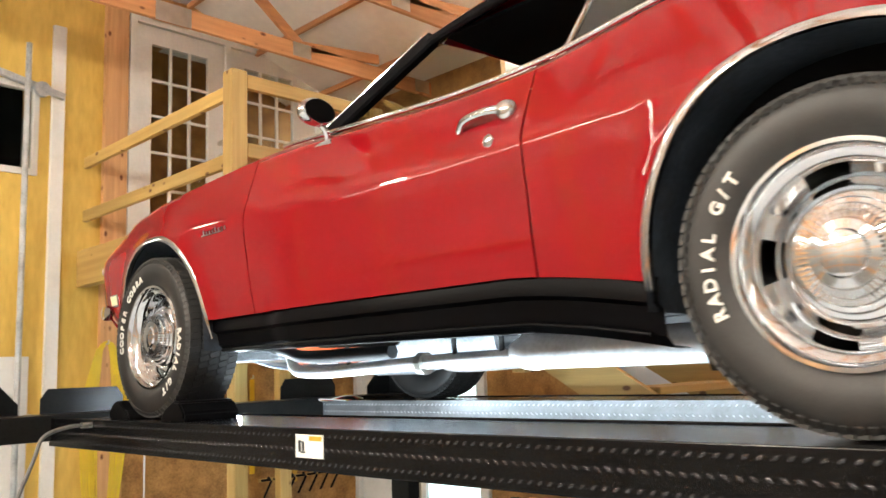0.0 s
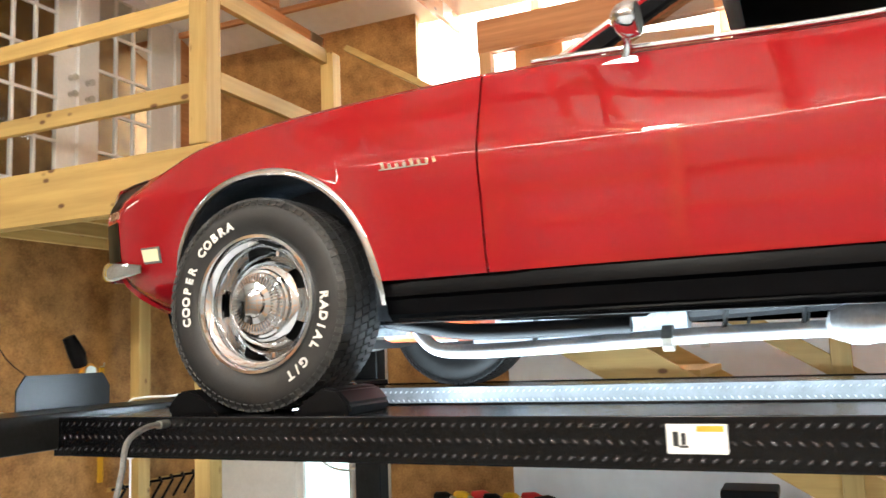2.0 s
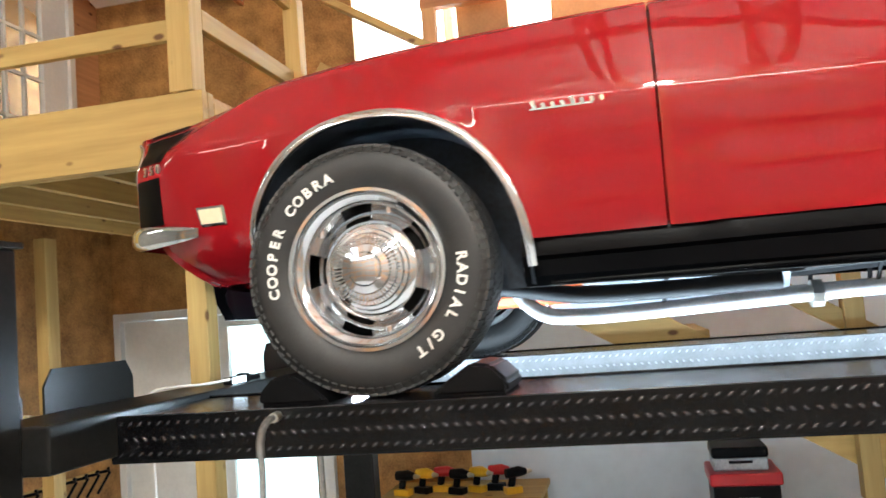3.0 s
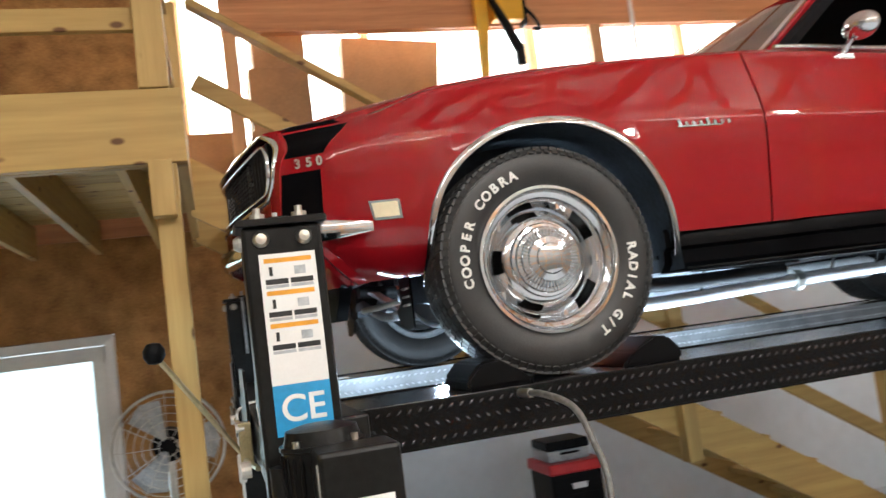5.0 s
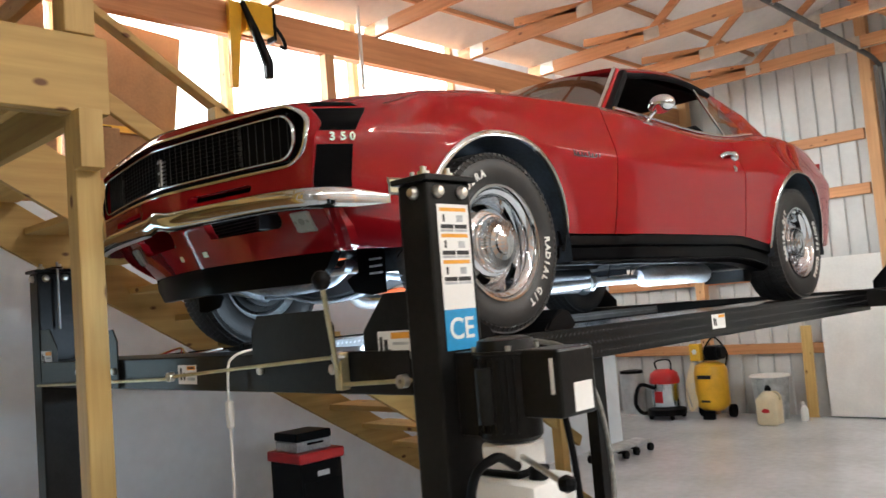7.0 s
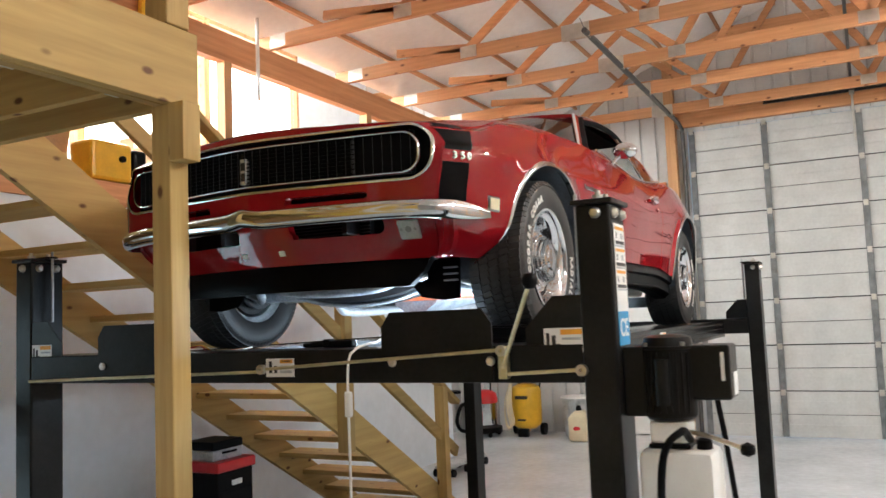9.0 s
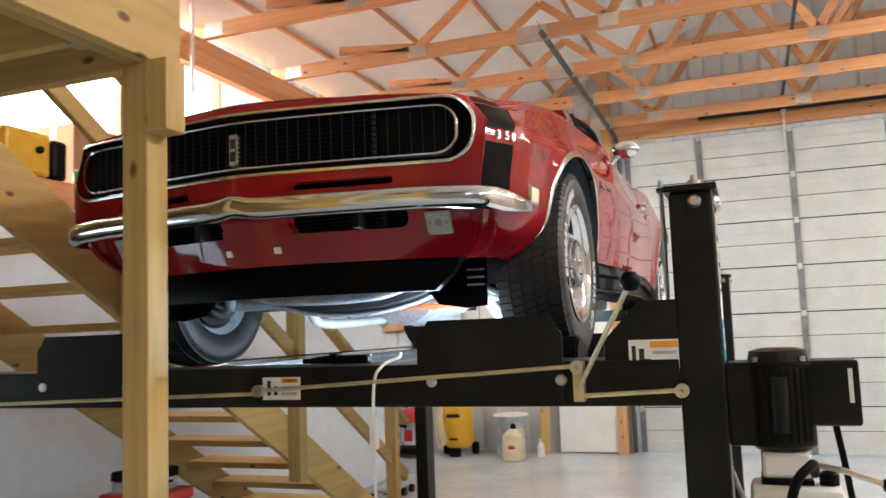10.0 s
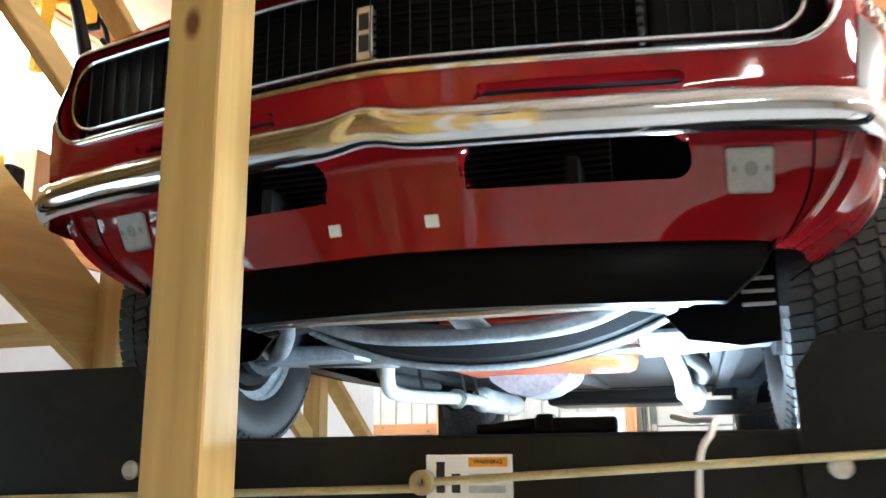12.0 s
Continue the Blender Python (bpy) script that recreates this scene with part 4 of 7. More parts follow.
sh_in = curve([-2.19, -1.7, -1.0, -0.4, 0.2, 0.8, 1.4, 2.0, 2.32], [0.05, 0.055, 0.065, 0.075, 0.085, 0.085, 0.10, 0.11, 0.12])
crease_z = curve([-2.19, -1.0, 0.0, 1.0, 2.32], [0.72, 0.725, 0.70, 0.725, 0.74])
LOW = 0.375


def low(x):
    return LOW - 0.05 * max(0.0, (x - 0.55) / 0.42) ** 1.5 if x < 1.0 else 0.325


def arch(x):
    """Lower edge of the red body at x: sill, or wheel opening."""
    z = low(x) if x > -1.5 else 0.338
    for c, w0, w1, h in ((-AX + 0.035, 0.395, 0.392, 0.397), (AX + 0.0, 0.40, 0.40, 0.42)):
        w = w0 if x < c else w1
        u = (x - c) / w
        if abs(u) < 1:
            z = max(z, HZ - 0.03 + (h + 0.03) * (1 - abs(u) ** 2.15) ** (1 / 2.15))
    return z


def nose(v):
    """Sweeps the front end back towards the corners and towards the chin; the same for all parts of the nose."""
    x, y, z = v
    s = min(1.0, max(0.0, (-1.62 - x) / 0.5)) ** 1.5
    a = abs(y)
    back = min(1.0, max(0.0, (0.53 - z) / 0.06))
    dx = -0.05 + 0.12 * (a / 0.73) ** 1.3 + 0.03 * min(1.0, max(0.0, (a - 0.69) / 0.11)) ** 2
    g = min(1.0, max(0.0, (a - 0.68) / 0.12))
    g = g * g * (3 - 2 * g)
    e = max(0.0, 0.47 - z)
    dx += 0.085 * (1 - 0.5 * g) * back * back * (3 - 2 * back) + 0.45 * e + 4.0 * min(1.0, a / 0.75) ** 4 * e * e + 0.03 * max(0.0, (z - 0.78) / 0.06) ** 2
    dx += 7.0 * g * max(0.0, z - 0.66) ** 2          # the fender tops round down
    tuck = 0.12 * min(1.0, max(0.0, (-1.62 - x) / 0.10)) * min(1.05, max(0.0, (0.50 - z) / 0.17)) ** 3 * min(1.0, max(0.0, (a - 0.60) / 0.18))
    y -= math.copysign(tuck, y)
    # the tail tucks in the same way
    r = min(1.0, max(0.0, (x - 1.9) / 0.42)) ** 1.5
    dr = 0.10 * (abs(y) / 0.8) ** 2 + 0.12 * max(0.0, (0.62 - z) / 0.3)
    return Vector((x + s * dx - r * dr, y, z))


def side_y(x, z):
    """Half width of the body at x and height z over the ground, below the shoulder."""
    w, c, s = half_w(x), crease_z(x), sh_z(x)
    # the wheel openings are flared
    for cx, w0, w1, h in ((-AX + 0.035, 0.395, 0.392, 0.397), (AX, 0.40, 0.40, 0.42)):
        if abs(x - cx) < 0.62 and z > 0.30:
            r = ((abs(x - cx) / (w0 if x < cx else w1)) ** 2.15 + (max(0.0, z - HZ + 0.03) / (h + 0.03)) ** 2.15) ** (1 / 2.15)
            w += 0.013 * math.exp(-(max(0.0, r - 1) * 0.4 / 0.05) ** 2)
    if z < c:
        u = min(1.3, (c - z) / (c - 0.28))
        return w - 0.008 - (0.045 + 0.02 * (x < -0.5)) * u ** 2.0 + 0.008 * math.cos(min(1, u * 3.0) * math.pi / 2)
    u = min(1.0, (z - c) / max(0.05, s - c))
    return w - sh_in(x) * u ** 1.08


def station(x):
    """Half outline of the body at x, from the lower edge over the shoulder to the middle: (y, z)."""
    zb, s, t = arch(x), sh_z(x), top_z(x)
    pts = []
    c = max(crease_z(x), zb + 0.03)
    for k in range(15):
        z = zb + (c - 0.004 - zb) * (k / 14)
        pts.append((side_y(x, z), z))
    for k in range(1, 9):
        z = c + (s - 0.012 - c) * (k / 8)
        pts.append((side_y(x, z), z))
    ys = side_y(x, s)
    for k in range(1, 5):                       # rounded shoulder
        a = k / 4 * math.pi / 2
        pts.append((ys - 0.022 * math.sin(a), s - 0.012 + 0.012 * math.sin(a) + 0.004 * (1 - math.cos(a))))
    for k in range(1, 9):
        u = k / 8
        y = (ys - 0.022) * (1 - u)
        bulge = 0.012 * math.exp(-((y - 0.34) / 0.05) ** 2) * (1 if x < -0.45 else 0)
        pts.append((y, s + 0.004 + (t - s) * (1 - (1 - u) ** 2.0) - bulge * 0.4))
    return pts


xs = set(np.linspace(-2.19, 2.32, 120).round(4))
for c, w0, w1 in ((-AX + 0.035, 0.395, 0.392), (AX, 0.40, 0.40)):
    for k in range(25):
        a = math.pi * k / 24
        u = math.cos(a)
        xs.add(round(c + (w1 if u > 0 else w0) * u, 4))
    xs |= {round(c - w0 - 0.0015, 4), round(c + w1 + 0.0015, 4)}
xs = sorted(xs)
xs = [xs[0]] + [b for a, b in zip(xs, xs[1:]) if b - a > 0.0012]


def shell(x_from, x_to, j0=0, j1=None, keep=None, sides=(-1, 1)):
    """A piece of the body skin between two places along the car, on both sides or one."""
    b = bmesh.new()
    use = [x for x in xs if x_from - 1e-6 < x < x_to + 1e-6]
    if x_from not in use and use[0] - x_from > 0.001:
        use.insert(0, x_from)
    if x_to - use[-1] > 0.001:
        use.append(x_to)
    for s in sides:
        rows = []
        for x in use:
            P = station(x)[j0:j1]
            rows.append([b.verts.new(nose((x, s * y, z))) for y, z in P])
        for A, B in zip(rows, rows[1:]):
            for k in range(len(A) - 1):
                b.faces.new((A[k], A[k + 1], B[k + 1], B[k]))
    if len(sides) == 2:
        bmesh.ops.remove_doubles(b, verts=[v for v in b.verts if abs(v.co.y) < 1e-5], dist=1e-4)
    return b


def thick(b, t):
    bmesh.ops.recalc_face_normals(b, faces=b.faces)
    bmesh.ops.solidify(b, geom=list(b.faces), thickness=t)
    return b


DX0, DX1 = -0.60, 0.66        # the door's front and rear edges
GAP = 0.006
TOPJ = 27                     # first row of the hood and the deck
fender = c_part("front_fender", thick(shell(-2.19, DX0 - GAP, 0, TOPJ + 1, sides=(-1,)), 0.004), RED, smooth=50)
c_part("front_fender", thick(shell(-2.19, DX0 - GAP, 0, TOPJ + 1, sides=(1,)), 0.004), RED, smooth=50)
door = c_part("door", thick(shell(DX0, DX1, 0, TOPJ + 1, sides=(-1,)), 0.004), RED, smooth=50)
c_part("door", thick(shell(DX0, DX1, 0, TOPJ + 1, sides=(1,)), 0.004), RED, smooth=50)
c_part("rear_quarter", thick(shell(DX1 + GAP, 2.32, 0, TOPJ + 1, sides=(-1,)), 0.004), RED, smooth=50)
c_part("rear_quarter", thick(shell(DX1 + GAP, 2.32, 0, TOPJ + 1, sides=(1,)), 0.004), RED, smooth=50)
hood = c_part("hood", thick(shell(-2.19, -0.64, TOPJ, None), 0.004), RED, smooth=50)
c_part("cowl", thick(shell(-0.635, -0.42, TOPJ, None), 0.004), SATIN, smooth=50)
c_part("boot_lid", thick(shell(1.45, 2.32, TOPJ, None), 0.004), RED, smooth=50)

# black nose stripe: a band over the fenders and the hood just behind the grille
for s in (-1, 1):
    b = bmesh.new()
    use = np.linspace(-2.189, -2.108, 10)
    for z0, z1 in ((0.52, 0.655), (0.70, 0.93)):
        rows = []
        for x in use:
            zs = np.linspace(z0, min(z1, sh_z(x) - 0.012), 8)
            rows.append([b.verts.new(nose((x, s * (side_y(x, z) + 0.0025), z))) for z in zs])
        for A, B in zip(rows, rows[1:]):
            for k in range(7):
                b.faces.new((A[k], A[k + 1], B[k + 1], B[k]))
    c_part("nose_stripe", thick(b, 0.001), SATIN, fender if s < 0 else car, "black vinyl stripe round the nose", 60)
b = shell(-2.189, -2.108, TOPJ - 4, None)
for v in b.verts:
    v.co.z += 0.0035
c_part("nose_stripe", thick(b, 0.001), SATIN, hood, "black vinyl stripe round the nose", 60)


# ---- nose: panel with openings ----
def rrect(y, z, cy, cz, hw, hh, r):
    """Signed distance to a rounded rectangle."""
    qx, qz = abs(y - cy) - hw + r, abs(z - cz) - hh + r
    return math.hypot(max(qx, 0), max(qz, 0)) + min(max(qx, qz), 0) - r


def panel(y0, y1, z0, z1, x, holes, step=0.012, top=None, bottom=None, taper=False):
    """A sheet across the nose at x with holes (signed distance functions) whose edges are folded in."""
    ny, nz = int((y1 - y0) / step), int((z1 - z0) / step)
    b = bmesh.new()
    g = {}
    def zz(y, k):
        a = bottom(y) if bottom else z0
        e = top(y) if top else z1
        return a + (e - a) * k / nz
    for i in range(ny + 1):
        for k in range(nz + 1):
            y = y0 + (y1 - y0) * i / ny
            z = zz(y, k)
            for h in holes:
                d = h(y, z)
                if abs(d) < step * 0.55:
                    e = 1e-4
                    gy, gz = (h(y + e, z) - h(y - e, z)) / (2 * e), (h(y, z + e) - h(y, z - e)) / (2 * e)
                    y, z = y - d * gy, z - d * gz
            if taper and abs(y) > 0.72:             # the sides lean in with the fenders
                y = math.copysign(0.72 + (abs(y) - 0.72) * (side_y(-2.19, z) - 0.002 - 0.72) / (y1 - 0.72), y)
            g[i, k] = (y, z)
    vs = {}
    for i in range(ny):
        for k in range(nz):
            q = [(i, k), (i + 1, k), (i + 1, k + 1), (i, k + 1)]
            cy, cz = sum(g[a][0] for a in q) / 4, sum(g[a][1] for a in q) / 4
            if any(h(cy, cz) < 0 for h in holes):
                continue
            for a in q:
                if a not in vs:
                    vs[a] = b.verts.new((x, *g[a]))
            b.faces.new([vs[a] for a in q])
    edges = [e for e in b.edges if len(e.link_faces) == 1]
    r = bmesh.ops.extrude_edge_only(b, edges=edges)
    for v in r["geom"]:
        if isinstance(v, bmesh.types.BMVert):
            v.co.x += 0.035
    for v in b.verts:
        v.co = nose(v.co)
    return b


GR = (0.0, 0.697, 0.738, 0.097, 0.085)     # grille opening: middle, half sizes, corner
grille_hole = lambda y, z: rrect(y, z, *GR)
slots_hi = [lambda y, z, c=c: rrect(y, z, c, 0.556, 0.16, 0.012, 0.008) for c in (-0.34, 0.34)]
slots_lo = [lambda y, z, c=c: rrect(y, z, c, 0.462, 0.190, 0.034, 0.03) for c in (-0.312, 0.312)]
edge = half_w(-2.19) - 0.002
c_part("nose_panel", panel(-edge, edge, 0.50, 0.81, -2.19, [grille_hole] + slots_hi, top=lambda y: sh_z(-2.19) + 0.003 + 0.035 * (1 - min(1.0, abs(y) / 0.754) ** 2), taper=True), RED, smooth=40)
val = c_part("lower_valance", panel(-0.69, 0.69, 0.335, 0.50, -2.175, slots_lo, 0.010), RED, smooth=40)
for y0, y1 in ((-edge, -0.694), (0.694, edge)):
    c_part("fender_extension", panel(y0, y1, 0.335, 0.50, -2.175, []), RED, smooth=40)


def outline(cy, cz, hw, hh, r, n=10):
    o = []
    for a0, sy, sz in ((0, 1, 1), (90, -1, 1), (180, -1, -1), (270, 1, -1)):
        for k in range(n + 1):
            a = radians(a0 + 90 * k / n)
            o.append((cy + sy * (hw - r) + r * math.cos(a), cz + sz * (hh - r) + r * math.sin(a)))
    return o


def dense(o, d=0.03):
    out = []
    for (a, b), (c, e) in zip(o, o[1:] + o[:1]):
        n = max(1, int(math.hypot(c - a, e - b) / d))
        out += [(a + (c - a) * k / n, b + (e - b) * k / n) for k in range(n)]
    return out


def trim(o, x, w, depth, closed=True):
    """A flat bead that follows an outline on the nose."""
    o = dense(o)
    n = len(o)
    b = bmesh.new()
    rings = []
    for i, (y, z) in enumerate(o):
        a, c = o[i - 1], o[(i + 1) % n]
        t = Vector((0, c[0] - a[0], c[1] - a[1])).normalized()
        nn = Vector((0, -t.z, t.y))
        p = Vector((x, y, z))
        rings.append([b.verts.new(nose(p + nn * u + Vector((-v, 0, 0)))) for u, v in ((-w / 2, -0.004), (-w / 2, depth * 0.6), (0, depth), (w / 2, depth * 0.6), (w / 2, -0.004))])
    for i in range(n if closed else n - 1):
        A, B = rings[i], rings[(i + 1) % n]
        for k in range(4):
            b.faces.new((A[k], A[k + 1], B[k + 1], B[k]))
    return b


gri = c_part("grille", panel(-0.732, 0.732, 0.588, 0.81, -2.13, [lambda y, z: 1.0], 0.03), CLOTH, lab="black deep-set grille between hidden headlamp doors", smooth=40)
c_part("trim", trim(outline(*GR), -2.192, 0.009, 0.006), CHROME, gri, "bright trim round the grille", 60)
c_part("trim", trim(outline(0.0, 0.697, 0.690, 0.072, 0.06), -2.186, 0.008, 0.006), CHROME, gri, "bright trim round the grille", 60)
# fine grille bars
def nosed(b):
    for v in b.verts:
        v.co = nose(v.co)
    return b


GRB = mat("black_grille_plastic", (0.003, 0.003, 0.0035), 0.55, var=0.2, scale=20, spec=0.08)
GBAR = mat("worn_grille_edge", (0.03, 0.03, 0.03), 0.5, metal=0.3, var=0.3, scale=30)
for i in range(10):
    z = 0.632 + i * 0.0145
    b = box(-2.168, -2.1645, -0.43, 0.43, z - 0.0022, z + 0.0022)
    bmesh.ops.subdivide_edges(b, edges=[e for e in b.edges if abs(e.verts[0].co.y - e.verts[1].co.y) > 0.1], cuts=16)
    for v in b.verts:
        v.co = nose(v.co)
    c_part("grille_bar", b, GRB, gri)
for i in range(-19, 20):
    y = i * 0.0345
    b = box(-2.176, -2.173, y - 0.0004, y + 0.0004, 0.622, 0.778)
    for v in b.verts:
        v.co = nose(v.co)
    c_part("grille_bar", b, GBAR, gri)
for s in (-1, 1):
    b = box(-2.172, -2.15, s * 0.56 - 0.105, s * 0.56 + 0.105, 0.622, 0.778, 0.006)
    bmesh.ops.subdivide_edges(b, edges=[e for e in b.edges if abs(e.verts[0].co.y - e.verts[1].co.y) > 0.05], cuts=6)
    for v in b.verts:
        v.co = nose(v.co)
    lamp_door = c_part("headlamp_door", b, GRB, gri, "black hidden-headlamp door")
    for k in range(9):
        z = 0.628 + k * 0.0178
        b = box(-2.178, -2.168, s * 0.440 - 0.005, s * 0.440 + 0.005, z - 0.006, z + 0.006, 0.002)
        for v in b.verts:
            v.co = nose(v.co)
        c_part("louvre", b, GBAR, lamp_door)
em = c_part("badge", nosed(box(-2.172, -2.150, -0.002, 0.028, 0.641, 0.739, 0.003)), ALU, gri, "upright chrome grille badge with black bars")
for z in (0.669, 0.709):
    c_part("badge_bar", nosed(box(-2.1745, -2.171, 0.004, 0.022, z - 0.015, z + 0.015)), INK, em)

# bumper: bright bar with turned-back tips
def bumper(x, z, ys, tip):
    b = bmesh.new()
    prof = [(0.0, 0.033), (-0.010, 0.035), (-0.022, 0.029), (-0.030, 0.014), (-0.032, -0.002), (-0.028, -0.017), (-0.016, -0.030), (0.0, -0.034)]
    rows = []
    for y in ys:
        a = abs(y)
        f = 1.0 - 0.6 * max(0.0, (a - 0.76) / 0.08) ** 3
        p = nose(Vector((x, min(0.78, max(-0.78, y)), 0.60)))
        p.y = y
        zz = z + 0.012 * math.exp(-(y / 0.05) ** 2) - 0.012 * max(0, (a - 0.55) / 0.25) ** 1.5
        rows.append([b.verts.new(Vector((p.x + u * f + (0.22 * max(0, (a - 0.76) / 0.08) ** 2), y, zz + v * max(0.25, f)))) for u, v in prof])
    for A, B in zip(rows, rows[1:]):
        for k in range(len(prof) - 1):
            b.faces.new((A[k], A[k + 1], B[k + 1], B[k]))
    b.faces.new(rows[0]), b.faces.new(rows[-1])
    for A, B in zip(rows, rows[1:]):
        b.faces.new((A[0], A[-1], B[-1], B[0]))
    return b


c_part("front_bumper", bumper(-2.188, 0.497, [k * 0.021 - 0.84 for k in range(81)], 1), CHROME, lab="chrome front bumper bar with a raised middle", smooth=60)
for s in (-1, 1):
    b = box(-2.188, -2.17, s * 0.592 - 0.038, s * 0.592 + 0.038, 0.402, 0.468, 0.006)
    for v in b.verts:
        v.co = nose(v.co)
    lens = c_part("parking_lamp", b, mat("grey_lens", (0.45, 0.47, 0.46), 0.2, var=0.1, scale=60, bump=0.3, bscale=300), val, "square clear parking lamp lens")
    for u, r in ((-0.026, 0.005), (0.0, 0.011), (0.026, 0.005)):
        b = lathe([(0, -2.189), (r, -2.189), (r, -2.186), (0, -2.186)], 12, "X", at=(0, s * 0.592 + u, 0.435))
        for v in b.verts:
            v.co = nose(v.co)
        c_part("lens_screw", b, mat("dull_bulb", (0.25, 0.26, 0.25), 0.4), lens)
for y in (-0.065, 0.12):
    b = box(-2.18, -2.172, y - 0.012, y + 0.012, 0.372, 0.392, 0.002)
    for v in b.verts:
        v.co = nose(v.co)
    c_part("bracket_hole_cover", b, STICK, val)
# chin spoiler
b = bmesh.new()
rows = []
for i in range(45):
    y = -0.66 + i * 0.03
    e = min(1.0, (0.66 - abs(y)) / 0.12)
    zl = 0.34 - (0.105 * e)
    rows.append([b.verts.new(Vector((*nose((x, y, 0.345)).xy, z)) + Vector((sx + 0.3 * (0.345 - z), 0, 0))) for x, z, sx in ((-2.15, 0.345, 0), (-2.15, 0.33, -0.012), (-2.15, zl, -0.03), (-2.13, zl, -0.015), (-2.14, 0.33, 0.01))])
for A, B in zip(rows, rows[1:]):
    for k in range(4):
        b.faces.new((A[k], A[k + 1], B[k + 1], B[k]))
c_part("chin_spoiler", b, SATIN, lab="satin black chin spoiler", smooth=40)

# dark backing behind the nose openings
c_part("radiator_support", box(-1.84, -1.80, -0.62, 0.62, 0.36, 0.84), CLOTH)
rad = c_part("radiator", box(-1.93, -1.90, -0.36, 0.36, 0.38, 0.60), CLOTH, lab="dark finned radiator behind the nose")
for k in range(16):
    c_part("fin", box(-1.937, -1.931, -0.36, 0.36, 0.388 + k * 0.013, 0.391 + k * 0.013), DARKPAN, rad)
for s in (-1, 1):
    c_part("bumper_bracket", box(-2.02, -1.86, s * 0.30 - 0.012, s * 0.30 + 0.012, 0.445, 0.50, 0.003), DARKPAN, rad)

# ---- side details ----
def skin(x, z, s=-1, off=0.0):
    return nose((x, s * (side_y(x, z) + off), z))


for s in (-1, 1):
    par_f = fender if s < 0 else car
    # bright wheel-opening mouldings
    for c, w0, w1, h, nm in ((-AX + 0.035, 0.395, 0.392, 0.397, "front"), (AX, 0.40, 0.40, 0.42, "rear")):
        b = bmesh.new()
        rows = []
        for k in range(41):
            a = math.pi * k / 40
            u = math.cos(a)
            w = w1 if u > 0 else w0
            for_z = HZ - 0.03 + (h + 0.03) * max(0.0, 1 - abs(u) ** 2.15) ** (1 / 2.15)
            x, z = c + w * u, max(for_z, 0.30)
            cz = HZ
            d = Vector((x - c, 0, z - cz + 0.05)).normalized()
            P = []
            for t, o in ((-0.006, -0.010), (-0.006, 0.006), (0.006, 0.008), (0.016, 0.002)):
                xx, zz = x + d.x * t, z + d.z * t
                P.append(b.verts.new(nose((xx, s * (side_y(xx, max(zz, 0.28)) + o), zz))))
            rows.append(P)
        for A, B in zip(rows, rows[1:]):
            for k in range(3):
                b.faces.new((A[k], A[k + 1], B[k + 1], B[k]))
        c_part("wheel_opening_trim", thick(b, 0.002), CHROME, car, "bright wheel opening moulding", 60)
        # wheel house behind the opening
        b = bmesh.new()
        rows = []
        for k in range(25):
            a = math.pi * k / 24
            u = math.cos(a)
            w = (w1 if u > 0 else w0) + 0.004
            z = HZ - 0.10 + (h + 0.105) * max(0.0, 1 - abs(u) ** 2.3) ** (1 / 2.3)
            rows.append([b.verts.new(nose((c + w * u, s * (side_y(c + w * u, 0.6) - o), max(z, 0.26)))) for o in (0.012, 0.30, 0.34)])
        for A, B in zip(rows, rows[1:]):
            for k in range(2):
                b.faces.new((A[k], A[k + 1], B[k + 1], B[k]))
        b.faces.new([r[2] for r in rows])
        # the blue in this colour stands for the cool work light inside
        c_part("wheel_house", b, mat("wheel_house_lit_blue", (0.03, 0.04, 0.055), 0.6, var=0.4, scale=7, bump=0.2), car, smooth=40)
    # black sill
    b = bmesh.new()
    rows = []
    for x in np.linspace(-0.97, 0.985, 40):
        w = side_y(float(x), 0.30)
        lz, dn = low(float(x)), 0.02 * (float(x) + 0.97) / 2
        prof = [(0.0, lz + 0.012), (0.004, lz), (0.006, lz - 0.045), (-0.012, lz - 0.055), (-0.02, lz - 0.095 - dn), (-0.05, lz - 0.12 - dn), (-0.12, lz - 0.12 - dn)]
        rows.append([b.verts.new((float(x), s * (w + o), z)) for o, z in prof])
    for A, B in zip(rows, rows[1:]):
        for k in range(len(prof) - 1):
            b.faces.new((A[k], A[k + 1], B[k + 1], B[k]))
    sill = c_part("sill", b, SATIN, car, "satin black lower body and sill", 35)
    c_part("sill_moulding", tube([(x, s * (side_y(x, 0.3) - 0.010), low(x) - 0.115) for x in np.linspace(-0.9, 0.95, 12).tolist()], 0.006), SATIN, sill)
    # front edge of the door handle and lock, mirror, lamp, name plate
    dr = car if s > 0 else door
    hz = 0.80
    hb = lathe([(0, 0), (0.028, 0), (0.03, 0.004), (0.026, 0.02), (0.018, 0.028), (0, 0.03)], 20, "Y")
    bmesh.ops.scale(hb, vec=(1, s, 1), verts=hb.verts)
    bmesh.ops.translate(hb, vec=skin(0.60, hz, s), verts=hb.verts)
    handle = c_part("door_handle", hb, CHROME, dr, "chrome push-button door handle", 40)
    c_part("grip", tube(arc([skin(0.60, hz + 0.004, s, 0.012), skin(0.54, hz + 0.008, s, 0.028), skin(0.47, hz + 0.002, s, 0.026), skin(0.435, hz - 0.018, s, 0.004)]), [0.013] * 8 + [0.012] * 8 + [0.011] * 9), CHROME, handle, smooth=60)
    kb = lathe([(0, 0), (0.017, 0), (0.017, 0.005), (0.012, 0.008), (0, 0.008)], 16, "Y")
    bmesh.ops.scale(kb, vec=(1, s, 1), verts=kb.verts)
    bmesh.ops.translate(kb, vec=skin(0.555, 0.727, s), verts=kb.verts)
